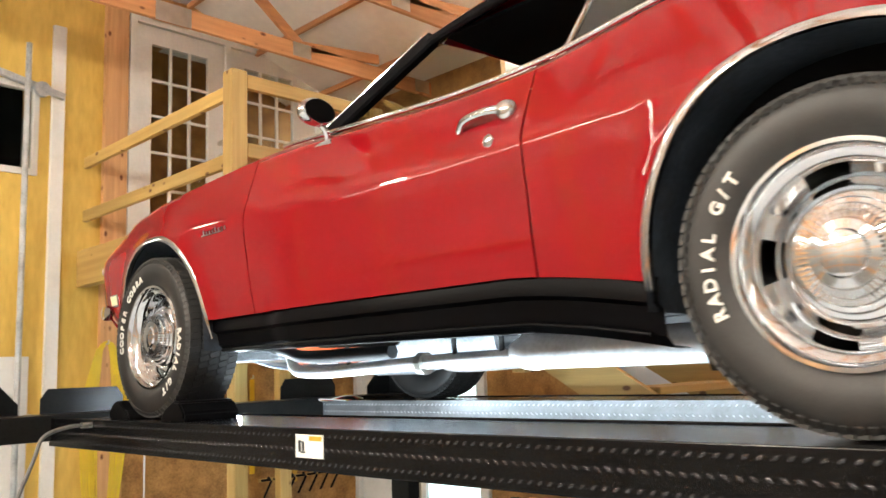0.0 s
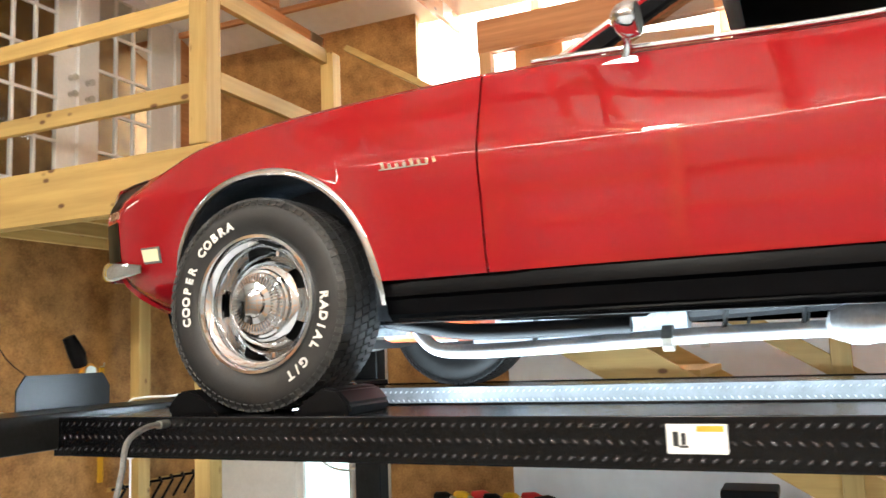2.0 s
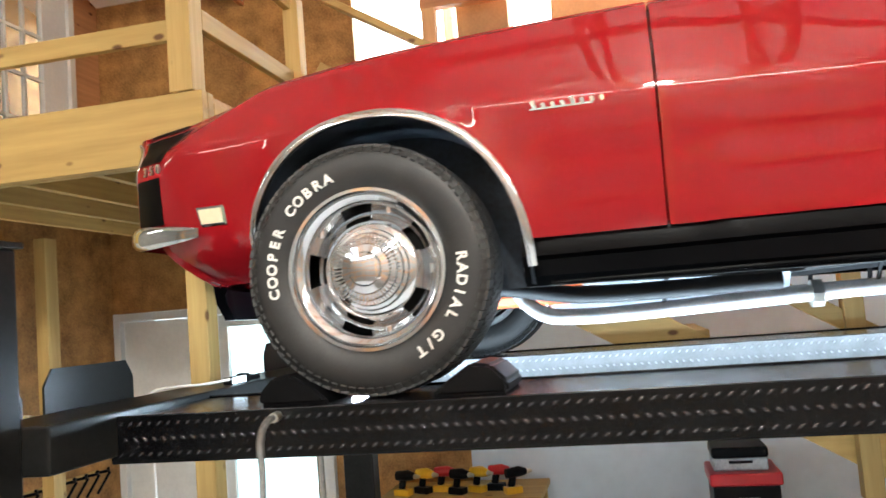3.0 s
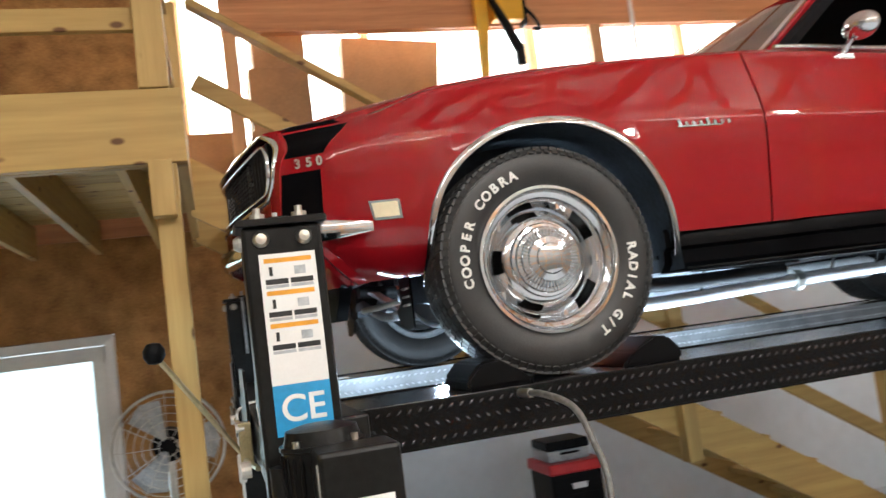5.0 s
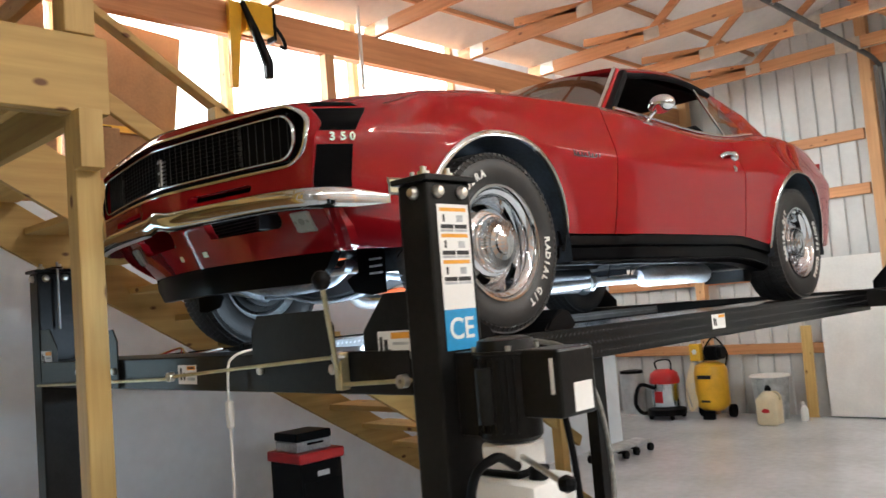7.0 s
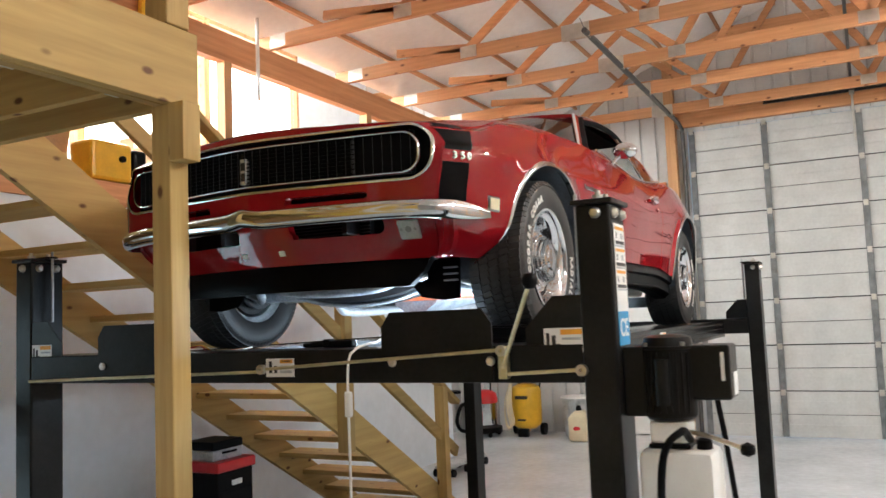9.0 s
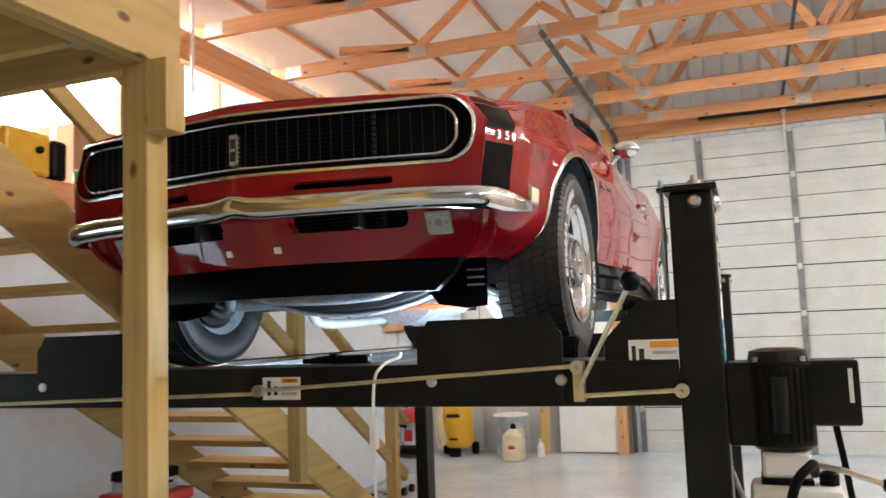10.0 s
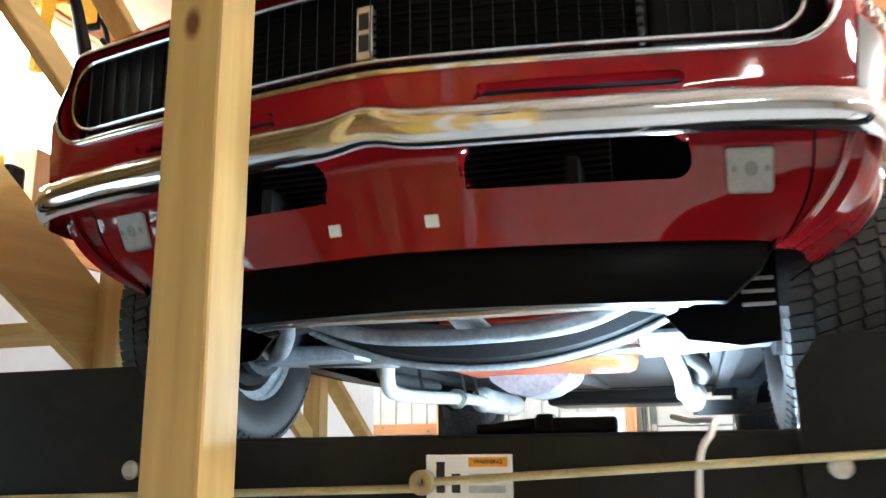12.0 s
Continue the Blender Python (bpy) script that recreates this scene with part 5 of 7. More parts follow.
    c_part("door_lock", kb, CHROME, dr, "", 40)
    # side marker lamp
    b = bmesh.new()
    for x0, x1, z0, z1, o in ((-1.935, -1.815, 0.497, 0.552, 0.006),):
        q = [[skin(x, z, s, d) for x, z in ((x0, z0), (x1, z0), (x1, z1), (x0, z1))] for d in (-0.004, o)]
        V = [[b.verts.new(p) for p in r] for r in q]
        b.faces.new(V[1])
        for k in range(4):
            b.faces.new((V[0][k], V[0][(k + 1) % 4], V[1][(k + 1) % 4], V[1][k]))
        bmesh.ops.bevel(b, geom=list(V[1][0].link_edges) + list(V[1][2].link_edges), offset=0.003, segments=2, affect="EDGES")
    c_part("side_marker", b, CHROME, par_f, "chrome-framed side marker lamp")
    b = bmesh.new()
    V = [b.verts.new(skin(x, z, s, 0.0075)) for x, z in ((-1.925, 0.504), (-1.825, 0.504), (-1.825, 0.545), (-1.925, 0.545))]
    b.faces.new(V)
    c_part("marker_lens", b, CREAM, par_f)
    # name script on the fender: plain bright strokes
    b = bmesh.new()
    for k in range(8):
        x = -0.90 + k * 0.024
        hgt = (0.022, 0.014, 0.014, 0.014, 0.020, 0.014, 0.014, 0.014)[k]
        p = skin(x, 0.690 + hgt / 2, s, 0.002)
        bmesh.ops.create_cube(b, size=1, matrix=Matrix.Translation(p) @ Matrix.Rotation(radians(-18), 4, "Y") @ Matrix.Diagonal((0.010, 0.004, hgt, 1)))
    bmesh.ops.create_cube(b, size=1, matrix=Matrix.Translation(skin(-0.815, 0.689, s, 0.002)) @ Matrix.Diagonal((0.19, 0.003, 0.004, 1)))
    c_part("fender_script", b, CHROME, par_f, "small chrome fender script")
    # engine numerals between the stripe halves
    if s < 0:
        for ch, x in (("3", -2.164), ("5", -2.141), ("0", -2.114)):
            d = skin(x + 0.01, 0.678, s) - skin(x - 0.01, 0.678, s)
            m = Matrix.Translation(skin(x, 0.678, s, 0.004)) @ Matrix.Rotation(math.atan2(d.y, d.x), 4, "Z") @ Matrix.Rotation(radians(90), 4, "X")
            writing("numeral", ch, 0.036, m, STEEL, fender, 0.003, 1.0, 0.0006)
    # mirror
    if s < 0:
        base = Vector((-0.19, s * (side_y(-0.25, 0.90) - 0.02), 0.905))
        mb = bmesh.new()
        bmesh.ops.create_uvsphere(mb, u_segments=24, v_segments=14, radius=1.0, matrix=Matrix.Translation(base + Vector((0.02, s * 0.075, 0.082))) @ Matrix.Diagonal((0.05, 0.068, 0.045, 1)))
        for v in mb.verts:
            v.co.x = min(v.co.x, base.x + 0.04)
        mir = c_part("door_mirror", mb, CHROME, door, "chrome oval door mirror", 50)
        mg = lathe([(0, 0), (0.93, 0), (0.93, 0.002), (0, 0.002)], 28, "X")
        for v in mg.verts:
            v.co = Vector((base.x + 0.0405 + v.co.x, base.y + s * 0.075 + v.co.y * 0.062, base.z + 0.082 + v.co.z * 0.041))
        # black face stands for the dark that the glass reflects
        c_part("mirror_glass", mg, BLACKP, mir, "mirror glass, black for the dark reflected in it")
        c_part("mirror_stalk", tube(arc([base + Vector((-0.02, 0, -0.01)), base + Vector((0.0, s * 0.02, 0.03)), base + Vector((0.0, s * 0.055, 0.06))]), 0.011), CHROME, mir, "", 60)
        c_part("mirror_foot", prism([(base.x - 0.11, 0.892), (base.x + 0.03, 0.888), (base.x + 0.02, 0.912), (base.x - 0.05, 0.91)], "xz", base.y + 0.01, base.y - 0.02, bevel=0.004), CHROME, mir)

# ---- greenhouse ----
WS0, WS1, RR0, RR1 = -0.58, 0.0, 1.08, 1.68   # windscreen and rear screen, foot and head
roof_c = curve([WS1, 0.4, 0.75, RR0], [1.315, 1.358, 1.36, 1.325])
roof_w = curve([WS1, 0.5, RR0], [0.565, 0.58, 0.56])
b = bmesh.new()
rows = []
for x in np.linspace(WS1, RR0, 16).tolist():
    z, w = roof_c(x), roof_w(x)
    P = [(w + 0.03, z - 0.075), (w + 0.022, z - 0.055), (w, z - 0.034)] + [(w * (1 - k / 8), z - 0.034 * (1 - k / 8) ** 2.6) for k in range(1, 9)]
    rows.append([b.verts.new((x, s * y, h)) for s, L in ((-1, P), (1, P[-2::-1])) for y, h in L])
for A, B in zip(rows, rows[1:]):
    for k in range(len(A) - 1):
        b.faces.new((A[k], A[k + 1], B[k + 1], B[k]))
roof = c_part("roof", thick(b, 0.02), RED, smooth=50)


def sheet(A, B, n=12, off=0.0):
    """A ruled surface between two lines of points."""
    b = bmesh.new()
    R0 = [b.verts.new(p) for p in A]
    R1 = [b.verts.new(p) for p in B]
    for k in range(len(A) - 1):
        b.faces.new((R0[k], R0[k + 1], R1[k + 1], R1[k]))
    return b


def across(x_mid, x_side, w, z_mid, z_side, n=16):
    return [Vector((x_mid + (x_side - x_mid) * (abs(u) ** 2), w * u, z_mid + (z_side - z_mid) * u * u)) for u in [k * 2 / n - 1 for k in range(n + 1)]]


foot_f, head_f = across(WS0 - 0.03, WS0 + 0.13, 0.74, 1.0, 0.95), across(WS1 - 0.03, WS1 + 0.03, 0.565, 1.31, 1.265)
c_part("windscreen", sheet(foot_f, head_f), GLASS, smooth=60)
foot_r, head_r = across(RR1 + 0.06, RR1 - 0.10, 0.62, 1.02, 1.005), across(RR0 + 0.02, RR0 - 0.03, 0.55, 1.318, 1.285)
c_part("rear_window", sheet(foot_r, head_r), GLASS, smooth=60)
for s in (-1, 1):
    k = 0 if s < 0 else -1
    a, e = foot_f[k], head_f[k]
    c_part("windscreen_pillar", beam(a + Vector((-0.012, s * 0.014, -0.03)), e + Vector((-0.012, s * 0.014, 0.0)), 0.030, 0.035, bevel=0.008), RED, roof)
    c_part("pillar_lining", beam(a + Vector((0.028, s * 0.024, -0.03)), e + Vector((0.028, s * 0.024, -0.012)), 0.05, 0.045, bevel=0.008), CLOTH, roof, "black pillar lining and weather strip")
    c_part("roof_rail_seal", tube([Vector((x, s * (roof_w(x) + 0.036), roof_c(x) - 0.082)) for x in np.linspace(WS1 + 0.02, RR0 - 0.1, 10).tolist()], 0.016), CLOTH, roof, "black weather strip under the roof edge")
    c_part("pillar_trim", beam(a + Vector((-0.02, s * 0.012, -0.005)), e + Vector((-0.03, s * 0.012, 0.012)), 0.02, 0.014, bevel=0.003), CHROME, roof)
    # broad rear pillar
    A = [Vector((RR0 - 0.12, s * (roof_w(RR0) + 0.028), roof_c(RR0) - 0.075)), Vector((RR0 - 0.03, s * (roof_w(RR0) + 0.02), roof_c(RR0) - 0.05)), Vector((RR0, s * roof_w(RR0), roof_c(RR0) - 0.034))]
    B = [Vector((1.03, s * (side_y(1.03, 0.95) - 0.10), sh_z(1.03) - 0.005)), Vector((1.50, s * (side_y(1.50, 0.97) - 0.10), sh_z(1.50) + 0.0)), Vector((1.72, s * 0.62, 1.01))]
    M = [(p + q) / 2 + Vector((0.0, s * 0.012, 0.018)) for p, q in zip(A, B)]
    b = bmesh.new()
    L = [[b.verts.new(p) for p in row] for row in (A, M, B)]
    for i in range(2):
        for j in range(2):
            b.faces.new((L[i][j], L[i][j + 1], L[i + 1][j + 1], L[i + 1][j]))
    bmesh.ops.subdivide_edges(b, edges=b.edges[:], cuts=3, use_grid_fill=True, smooth=0.6)
    c_part("rear_pillar", thick(b, 0.01), RED, roof, "", 60)
    # belt trim and side glass
    belt = [Vector((x, s * (side_y(x, sh_z(x)) - 0.012), sh_z(x) + 0.010)) for x in np.linspace(-0.46, 1.02, 24).tolist()]
    c_part("belt_trim", tube(belt, 0.008, seg=8), CHROME, door if s < 0 else car, "bright belt trim", 60)
    low = [Vector((x, s * (side_y(x, sh_z(x)) - 0.028), sh_z(x) + 0.002)) for x in np.linspace(-0.40, 0.70, 10).tolist()]
    up = [Vector((x, s * (roof_w(max(x, WS1)) + 0.024), roof_c(max(x, WS1)) - 0.072)) for x in np.linspace(0.06, 0.76, 10).tolist()]
    if s > 0:
        c_part("side_window", sheet(low, up), GLASS, car, "", 60)
    lowq = [Vector((x, s * (side_y(x, sh_z(x)) - 0.030), sh_z(x) + 0.002)) for x in (0.72, 0.86, 1.0)]
    upq = [Vector((x, s * (roof_w(x) + 0.024), roof_c(x) - 0.072)) for x in (0.78, 0.88, 1.0)]
    qw = c_part("quarter_window", sheet(lowq, upq), GLASS, car, "", 60)
    c_part("window_edge", tube([lowq[0], upq[0]], 0.008), CHROME, qw, "bright window edge")
# dark cabin: floor of the greenhouse, dash, seats
c_part("cabin_liner", box(-0.30, 1.45, -0.70, 0.70, 0.55, 0.56), CLOTH)
c_part("cabin_side", box(-0.5, 1.5, -0.735, -0.725, 0.3, 0.90), CLOTH)
c_part("cabin_side", box(-0.5, 1.5, 0.725, 0.735, 0.3, 0.90), CLOTH)
c_part("headliner", box(WS1 + 0.06, RR0 - 0.02, -0.54, 0.54, 1.265, 1.275), CLOTH)
c_part("dashboard", box(-0.44, -0.1, -0.70, 0.70, 0.72, 0.94, 0.03), CLOTH)
for y in (-0.35, 0.35):
    seat = c_part("seat", box(0.30, 0.80, y - 0.25, y + 0.25, 0.56, 0.72, 0.04), CLOTH)
    c_part("backrest", beam((0.74, y, 0.68), (0.90, y, 1.06), 0.48, 0.12, bevel=0.03), CLOTH, seat)
c_part("parcel_shelf", box(1.15, 1.62, -0.62, 0.62, 0.93, 0.97), CLOTH)
sw = lathe([(0.185 + 0.011 * math.cos(a), 0.011 * math.sin(a)) for a in [2 * math.pi * k / 8 for k in range(8)]], 32, "X", closed=True)
bmesh.ops.rotate(sw, cent=(0, 0, 0), matrix=Matrix.Rotation(radians(-20), 3, "Y"), verts=sw.verts)
bmesh.ops.translate(sw, vec=(0.16, -0.36, 0.88), verts=sw.verts)
c_part("steering_wheel", sw, CLOTH, smooth=60)

# tail
c_part("tail_panel", panel(-0.76, 0.76, 0.40, 0.90, 2.30, [lambda y, z: 1.0], 0.05), RED, smooth=40)
b = bumper(-2.185, 0.46, [k * 0.02 - 0.80 for k in range(81)], 1)
for v in b.verts:
    v.co.x = -v.co.x + 0.12
c_part("rear_bumper", b, CHROME, lab="chrome rear bumper bar", smooth=60)

# ---- wheels ----
def tyre_tread(name_parent, w, s):
    """Tread blocks with slanted grooves as one joined ring."""
    b = bmesh.new()
    n = 78
    lanes = ((-0.086, 0.043, 8, 0.0035), (-0.042, 0.036, 18, 0.0), (0.0, 0.038, 18, 0.0), (0.042, 0.036, 18, 0.0), (0.086, 0.043, 8, 0.0035))
    for k in range(n):
        for j, (u, t, turn, drop) in enumerate(lanes):
            a = 2 * math.pi * (k + (0.0, 0.3, 0.75, 1.2, 1.5)[j]) / n
            m = Matrix.Rotation(a, 4, "Y") @ Matrix.Translation((0, u, TR - 0.0045 - drop)) @ Matrix.Rotation(radians(turn), 4, "Z") @ Matrix.Rotation(radians(-5 * (u > 0.06) + 5 * (u < -0.06)), 4, "X")
            bmesh.ops.create_cube(b, size=1, matrix=m @ Matrix.Diagonal((0.0222, t, 0.008, 1)))
        for s_ in (-1, 1):                       # shoulder lugs
            a = 2 * math.pi * (k + 0.3) / n
            m = Matrix.Rotation(a, 4, "Y") @ Matrix.Translation((0, s_ * 0.108, 0.3165)) @ Matrix.Rotation(radians(-52 * s_), 4, "X")
            bmesh.ops.create_cube(b, size=1, matrix=m @ Matrix.Diagonal((0.015, 0.024, 0.006, 1)))
    return b


def wheel(x, y, s, words):
    """A wheel whose outer face looks along s * y. Built about its middle."""
    at = Vector((x, y, HZ))
    w = 0.235
    tprof = [(0.205, -0.095), (0.222, -0.108), (0.262, -0.1165), (0.295, -0.1165), (0.314, -0.112), (0.3255, -0.100), (0.3285, -0.06), (0.329, 0), (0.3285, 0.06), (0.3255, 0.100), (0.314, 0.112), (0.295, 0.1165), (0.262, 0.1165), (0.222, 0.108), (0.205, 0.095)]
    wh = c_part("wheel", lathe([(0.198, -0.09), (0.206, -0.1), (0.206, -0.09), (0.18, -0.07), (0.172, 0.0), (0.182, 0.07), (0.206, 0.09)], 40, "Y", cap=False), GREYMET, car, "road wheel with slotted chrome disc and raised white letters", 40)
    wh.location = at
    ty = part("tyre", lathe(tprof, 72, "Y", closed=True), RUBBER, wh, "", 40)
    tr = part("tread", tyre_tread(ty, w, s), TREADR, ty)
    tagged(tr, kind="stuff")
    # fine moulded ring on the sidewall
    f = 0.118 * s
    part("sidewall_ring", lathe([(0.292, f * 0.955), (0.296, f * 0.985), (0.300, f * 0.955)], 72, "Y", closed=True), RUBBER, ty, "", 40)
    # rim: bright lip and deep polished barrel, disc with five slots at its edge, stepped cap
    q = lambda r, h: (r, s * h)
    part("rim_ring", lathe([q(0.214, 0.088), q(0.218, 0.104), q(0.214, 0.113), q(0.205, 0.113), q(0.199, 0.106), q(0.196, 0.098), q(0.184, 0.092), q(0.176, 0.084), q(0.172, 0.070), q(0.163, 0.052), q(0.156, 0.036), q(0.152, 0.018)], 72, "Y", cap=False), CHROME, wh, "bright trim ring and deep polished rim", 35)
    disc = bmesh.new()
    rad = [0.153, 0.148, 0.142, 0.136, 0.130, 0.122, 0.112, 0.104]
    hgt = [0.024, 0.030, 0.040, 0.048, 0.056, 0.062, 0.066, 0.068]
    seg = 100
    V = [[disc.verts.new((r * math.cos(2 * math.pi * k / seg), s * h, r * math.sin(2 * math.pi * k / seg))) for k in range(seg)] for r, h in zip(rad, hgt)]
    for i in range(len(rad) - 1):
        for k in range(seg):
            if i in (1, 2, 3) and 5 <= k % 20 <= 12:
                continue
            disc.faces.new((V[i][k], V[i][(k + 1) % seg], V[i + 1][(k + 1) % seg], V[i + 1][k]))
    part("wheel_disc", disc, CHROME, wh, "slotted bright wheel disc", 40)
    part("brake_drum", lathe([q(0.0, 0.005), q(0.165, 0.005), q(0.165, -0.07), q(0.0, -0.07)], 32, "Y"), BLACK, wh, "", 40)
    cap = part("hub_cap", lathe([q(0.106, 0.062), q(0.110, 0.070), q(0.106, 0.078), q(0.098, 0.080), q(0.094, 0.088), q(0.084, 0.091), q(0.080, 0.099), q(0.068, 0.103), q(0.064, 0.111), q(0.046, 0.115), q(0.042, 0.122), q(0.022, 0.127), q(0.0, 0.128)], 56, "Y", cap=False), CHROME, wh, "stepped chrome hub cap", 20)
    fl = bmesh.new()
    for k in range(48):
        a = 2 * math.pi * k / 48
        bmesh.ops.create_cube(fl, size=1, matrix=Matrix.Rotation(a, 4, "Y") @ Matrix.Translation((0.070, s * 0.106, 0)) @ Matrix.Diagonal((0.034, 0.010, 0.0034, 1)))
    for k in range(60):
        a = 2 * math.pi * k / 60
        bmesh.ops.create_cube(fl, size=1, matrix=Matrix.Rotation(a, 4, "Y") @ Matrix.Translation((0.089, s * 0.0895, 0)) @ Matrix.Diagonal((0.013, 0.008, 0.0036, 1)))
    tagged(part("fluting", fl, CHROME, cap), kind="stuff")
    for k in range(5):
        a = 2 * math.pi * (k + 0.95) / 5
        part("rim_clip", box(-0.006, 0.006, -0.004, 0.004, -0.012, 0.012, 0.002), CHROME, wh).matrix_local = Matrix.Translation((0.168 * math.cos(a), s * 0.066, 0.168 * math.sin(a)))
    # raised white letters on the sidewall
    for text, mid, spread in words:
        n = len(text)
        for i, chh in enumerate(text):
            if chh == " ":
                continue
            a = radians(mid + (i - (n - 1) / 2) * -spread * 1.0)
            r = 0.258
            # letters stand with their heads outwards
            px_, pz_ = r * math.cos(a), r * math.sin(a)
            xaxis = Vector((math.sin(a), 0, -math.cos(a)))
            yaxis = Vector((math.cos(a), 0, math.sin(a)))
            if s > 0:
                px_, xaxis, yaxis = -px_, Vector((-xaxis.x, 0, xaxis.z)), Vector((-yaxis.x, 0, yaxis.z))
            zaxis = xaxis.cross(yaxis)
            M = Matrix((xaxis, yaxis, zaxis)).transposed().to_4x4()
            M.translation = (px_, s * 0.1165, pz_)
            writing("letter", chh, 0.038, M, LETTER, ty, 0.0025, bold=0.0012)
    return wh


wheel(-AX, -0.770, -1, (("COOPER COBRA", 150, 7.4), ("RADIAL G/T", -28, 6.8)))
wheel(-AX, 0.770, 1, ())
wheel(AX, -0.785, -1, (("RADIAL G/T", 170, 7.0), ("COOPER COBRA", -12, 7.2)))
wheel(AX, 0.785, 1, ())

# ---- underside ----
c_part("floor_pan", box(-0.95, 2.1, -0.74, 0.74, 0.30, 0.315), DARKPAN)
for y in (-0.60, 0.60):
    c_part("floor_rail", box(-0.9, 1.0, y - 0.03, y + 0.03, 0.27, 0.30, 0.006), DARKPAN)
for s in (-1, 1):
    c_part("frame_rail", tube(arc([(-1.72, s * 0.36, 0.36), (-1.5, s * 0.38, 0.34), (-1.05, s * 0.44, 0.26), (-0.8, s * 0.50, 0.225), (-0.3, s * 0.50, 0.225)]), 0.026, seg=8), DARKPAN, car, "", 60)
    c_part("exhaust_pipe", tube(arc([(-1.065, s * 0.38, 0.42), (-1.06, s * 0.40, 0.32), (-1.035, s * 0.42, 0.24), (-0.97, s * 0.44, 0.18), (-0.88, s * 0.44, 0.165), (-0.687, s * 0.44, 0.165), (-0.126, s * 0.44, 0.185), (0.3, s * 0.44, 0.19)]), 0.024), PIPE, car, "bright exhaust pipe", 60)
    for x in (-0.62, -0.05, 0.16):
        c_part("pipe_hanger", beam((x, s * 0.44, 0.165), (x + 0.02, s * 0.47, 0.295), 0.018, 0.008), DARKPAN, car)
    c_part("heat_shield", prism([(-0.70, 0.255), (-0.25, 0.245), (-0.20, 0.285), (-0.66, 0.30)], "xz", s * 0.52, s * 0.525), DARKPAN, car)
    c_part("fuel_line", tube(arc([(-1.0, s * 0.58, 0.31), (-0.5, s * 0.585, 0.285), (0.1, s * 0.58, 0.29), (0.8, s * 0.585, 0.285)]), 0.006), UNDER, car)
    c_part("pipe_clamp", tube([(-0.22, s * 0.44, 0.18), (-0.19, s * 0.44, 0.18)], 0.04), STEEL, car)
    c_part("muffler", lathe([(0, -0.40), (0.035, -0.39), (0.056, -0.34), (0.058, -0.30), (0.054, -0.28), (0.054, 0.28), (0.058, 0.30), (0.056, 0.34), (0.035, 0.39), (0, 0.40)], 20, "X", at=(0.62, s * 0.46, 0.200)), PIPE, car, "bright muffler", 50)
    c_part("control_arm", prism([(-1.42, s * 0.36), (-1.10, s * 0.34), (-1.28, s * 0.62), (-1.30, s * 0.68), (-1.42, s * 0.68), (-1.46, s * 0.60)], "xy", 0.225, 0.262, bevel=0.01), UNDER)
    c_part("lower_link", tube(arc([(-1.72, s * 0.40, 0.30), (-1.52, s * 0.52, 0.25), (-1.38, s * 0.64, 0.235)]), 0.022), UNDER, car, "", 60)
    for k in range(6):
        c_part("spring_coil", lathe([(0.052 + 0.008 * math.cos(a), 0.008 * math.sin(a)) for a in [2 * math.pi * q / 6 for q in range(6)]], 18, "Z", at=(-1.33, s * 0.50, 0.28 + 0.034 * k), closed=True), BLACK)
    c_part("shock", tube([(-1.33, s * 0.50, 0.24), (-1.33, s * 0.50, 0.55)], 0.022), REDP)
    c_part("brake_plate", lathe([(0, -0.01), (0.14, -0.01), (0.14, 0.01), (0, 0.01)], 24, "Y", at=(-AX, s * 0.665, HZ)), DARKPAN)
    shield = c_part("splash_shield", prism([(s * 0.43, 0.245), (s * 0.47, 0.198), (s * 0.57, 0.182), (s * 0.64, 0.188), (s * 0.645, 0.42), (s * 0.50, 0.42), (s * 0.50, 0.27)], "yz", -1.74, -1.734), SATIN, car, "dark ribbed splash shield")
    for z in (0.255, 0.280, 0.305):
        c_part("slot_edge", box(-1.752, -1.74, s * 0.605 - 0.03, s * 0.605 + 0.03, z, z + 0.007, 0.002), ALU, shield)
    c_part("inner_panel", prism([(-1.84, 0.38), (-1.73, 0.36), (-1.73, 0.62), (-1.84, 0.62)], "xz", s * 0.50, s * 0.505), SATIN)
# engine cross member: a pressed box with a dropped middle, and a tie bar
b = bmesh.new()
rows = []
for k in range(25):
    y = -0.46 + k * 0.92 / 24
    a = abs(y) / 0.46
    zl = 0.185 + 0.11 * a ** 2.2
    rows.append([b.verts.new((x, y, z)) for x, z in ((-1.50, zl + 0.02), (-1.47, zl), (-1.36, zl), (-1.32, zl + 0.02), (-1.32, zl + 0.10), (-1.50, zl + 0.10))])
for A, B in zip(rows, rows[1:]):
    for k in range(6):
        b.faces.new((A[k], A[(k + 1) % 6], B[(k + 1) % 6], B[k]))
b.faces.new(rows[0]), b.faces.new(rows[-1])
c_part("cross_member", b, DARKPAN, smooth=40)
# paler bead gives the light caught along the member's lower edge
lip = [(-1.485, y, 0.183 + 0.11 * (abs(y) / 0.46) ** 2.2) for y in np.linspace(-0.46, 0.46, 17).tolist()]
c_part("cross_member_lip", tube(lip, 0.009), UNDER, smooth=60)
for s, k in ((-1, 1.0), (1, 0.8)):
    c_part("steering_arm_cover", prism([(s * 0.24, 0.33), (s * 0.34, 0.285), (s * 0.48, 0.262), (s * 0.62, 0.275), (s * 0.66, 0.34)], "yz", -1.66, -1.60), DARKPAN)
    c_part("brake_hose", tube(arc([(-1.60, s * 0.50, 0.40), (-1.55, s * 0.56, 0.33), (-1.45, s * 0.60, 0.36), (-1.40, s * 0.62, 0.42)]), 0.008), UNDER)
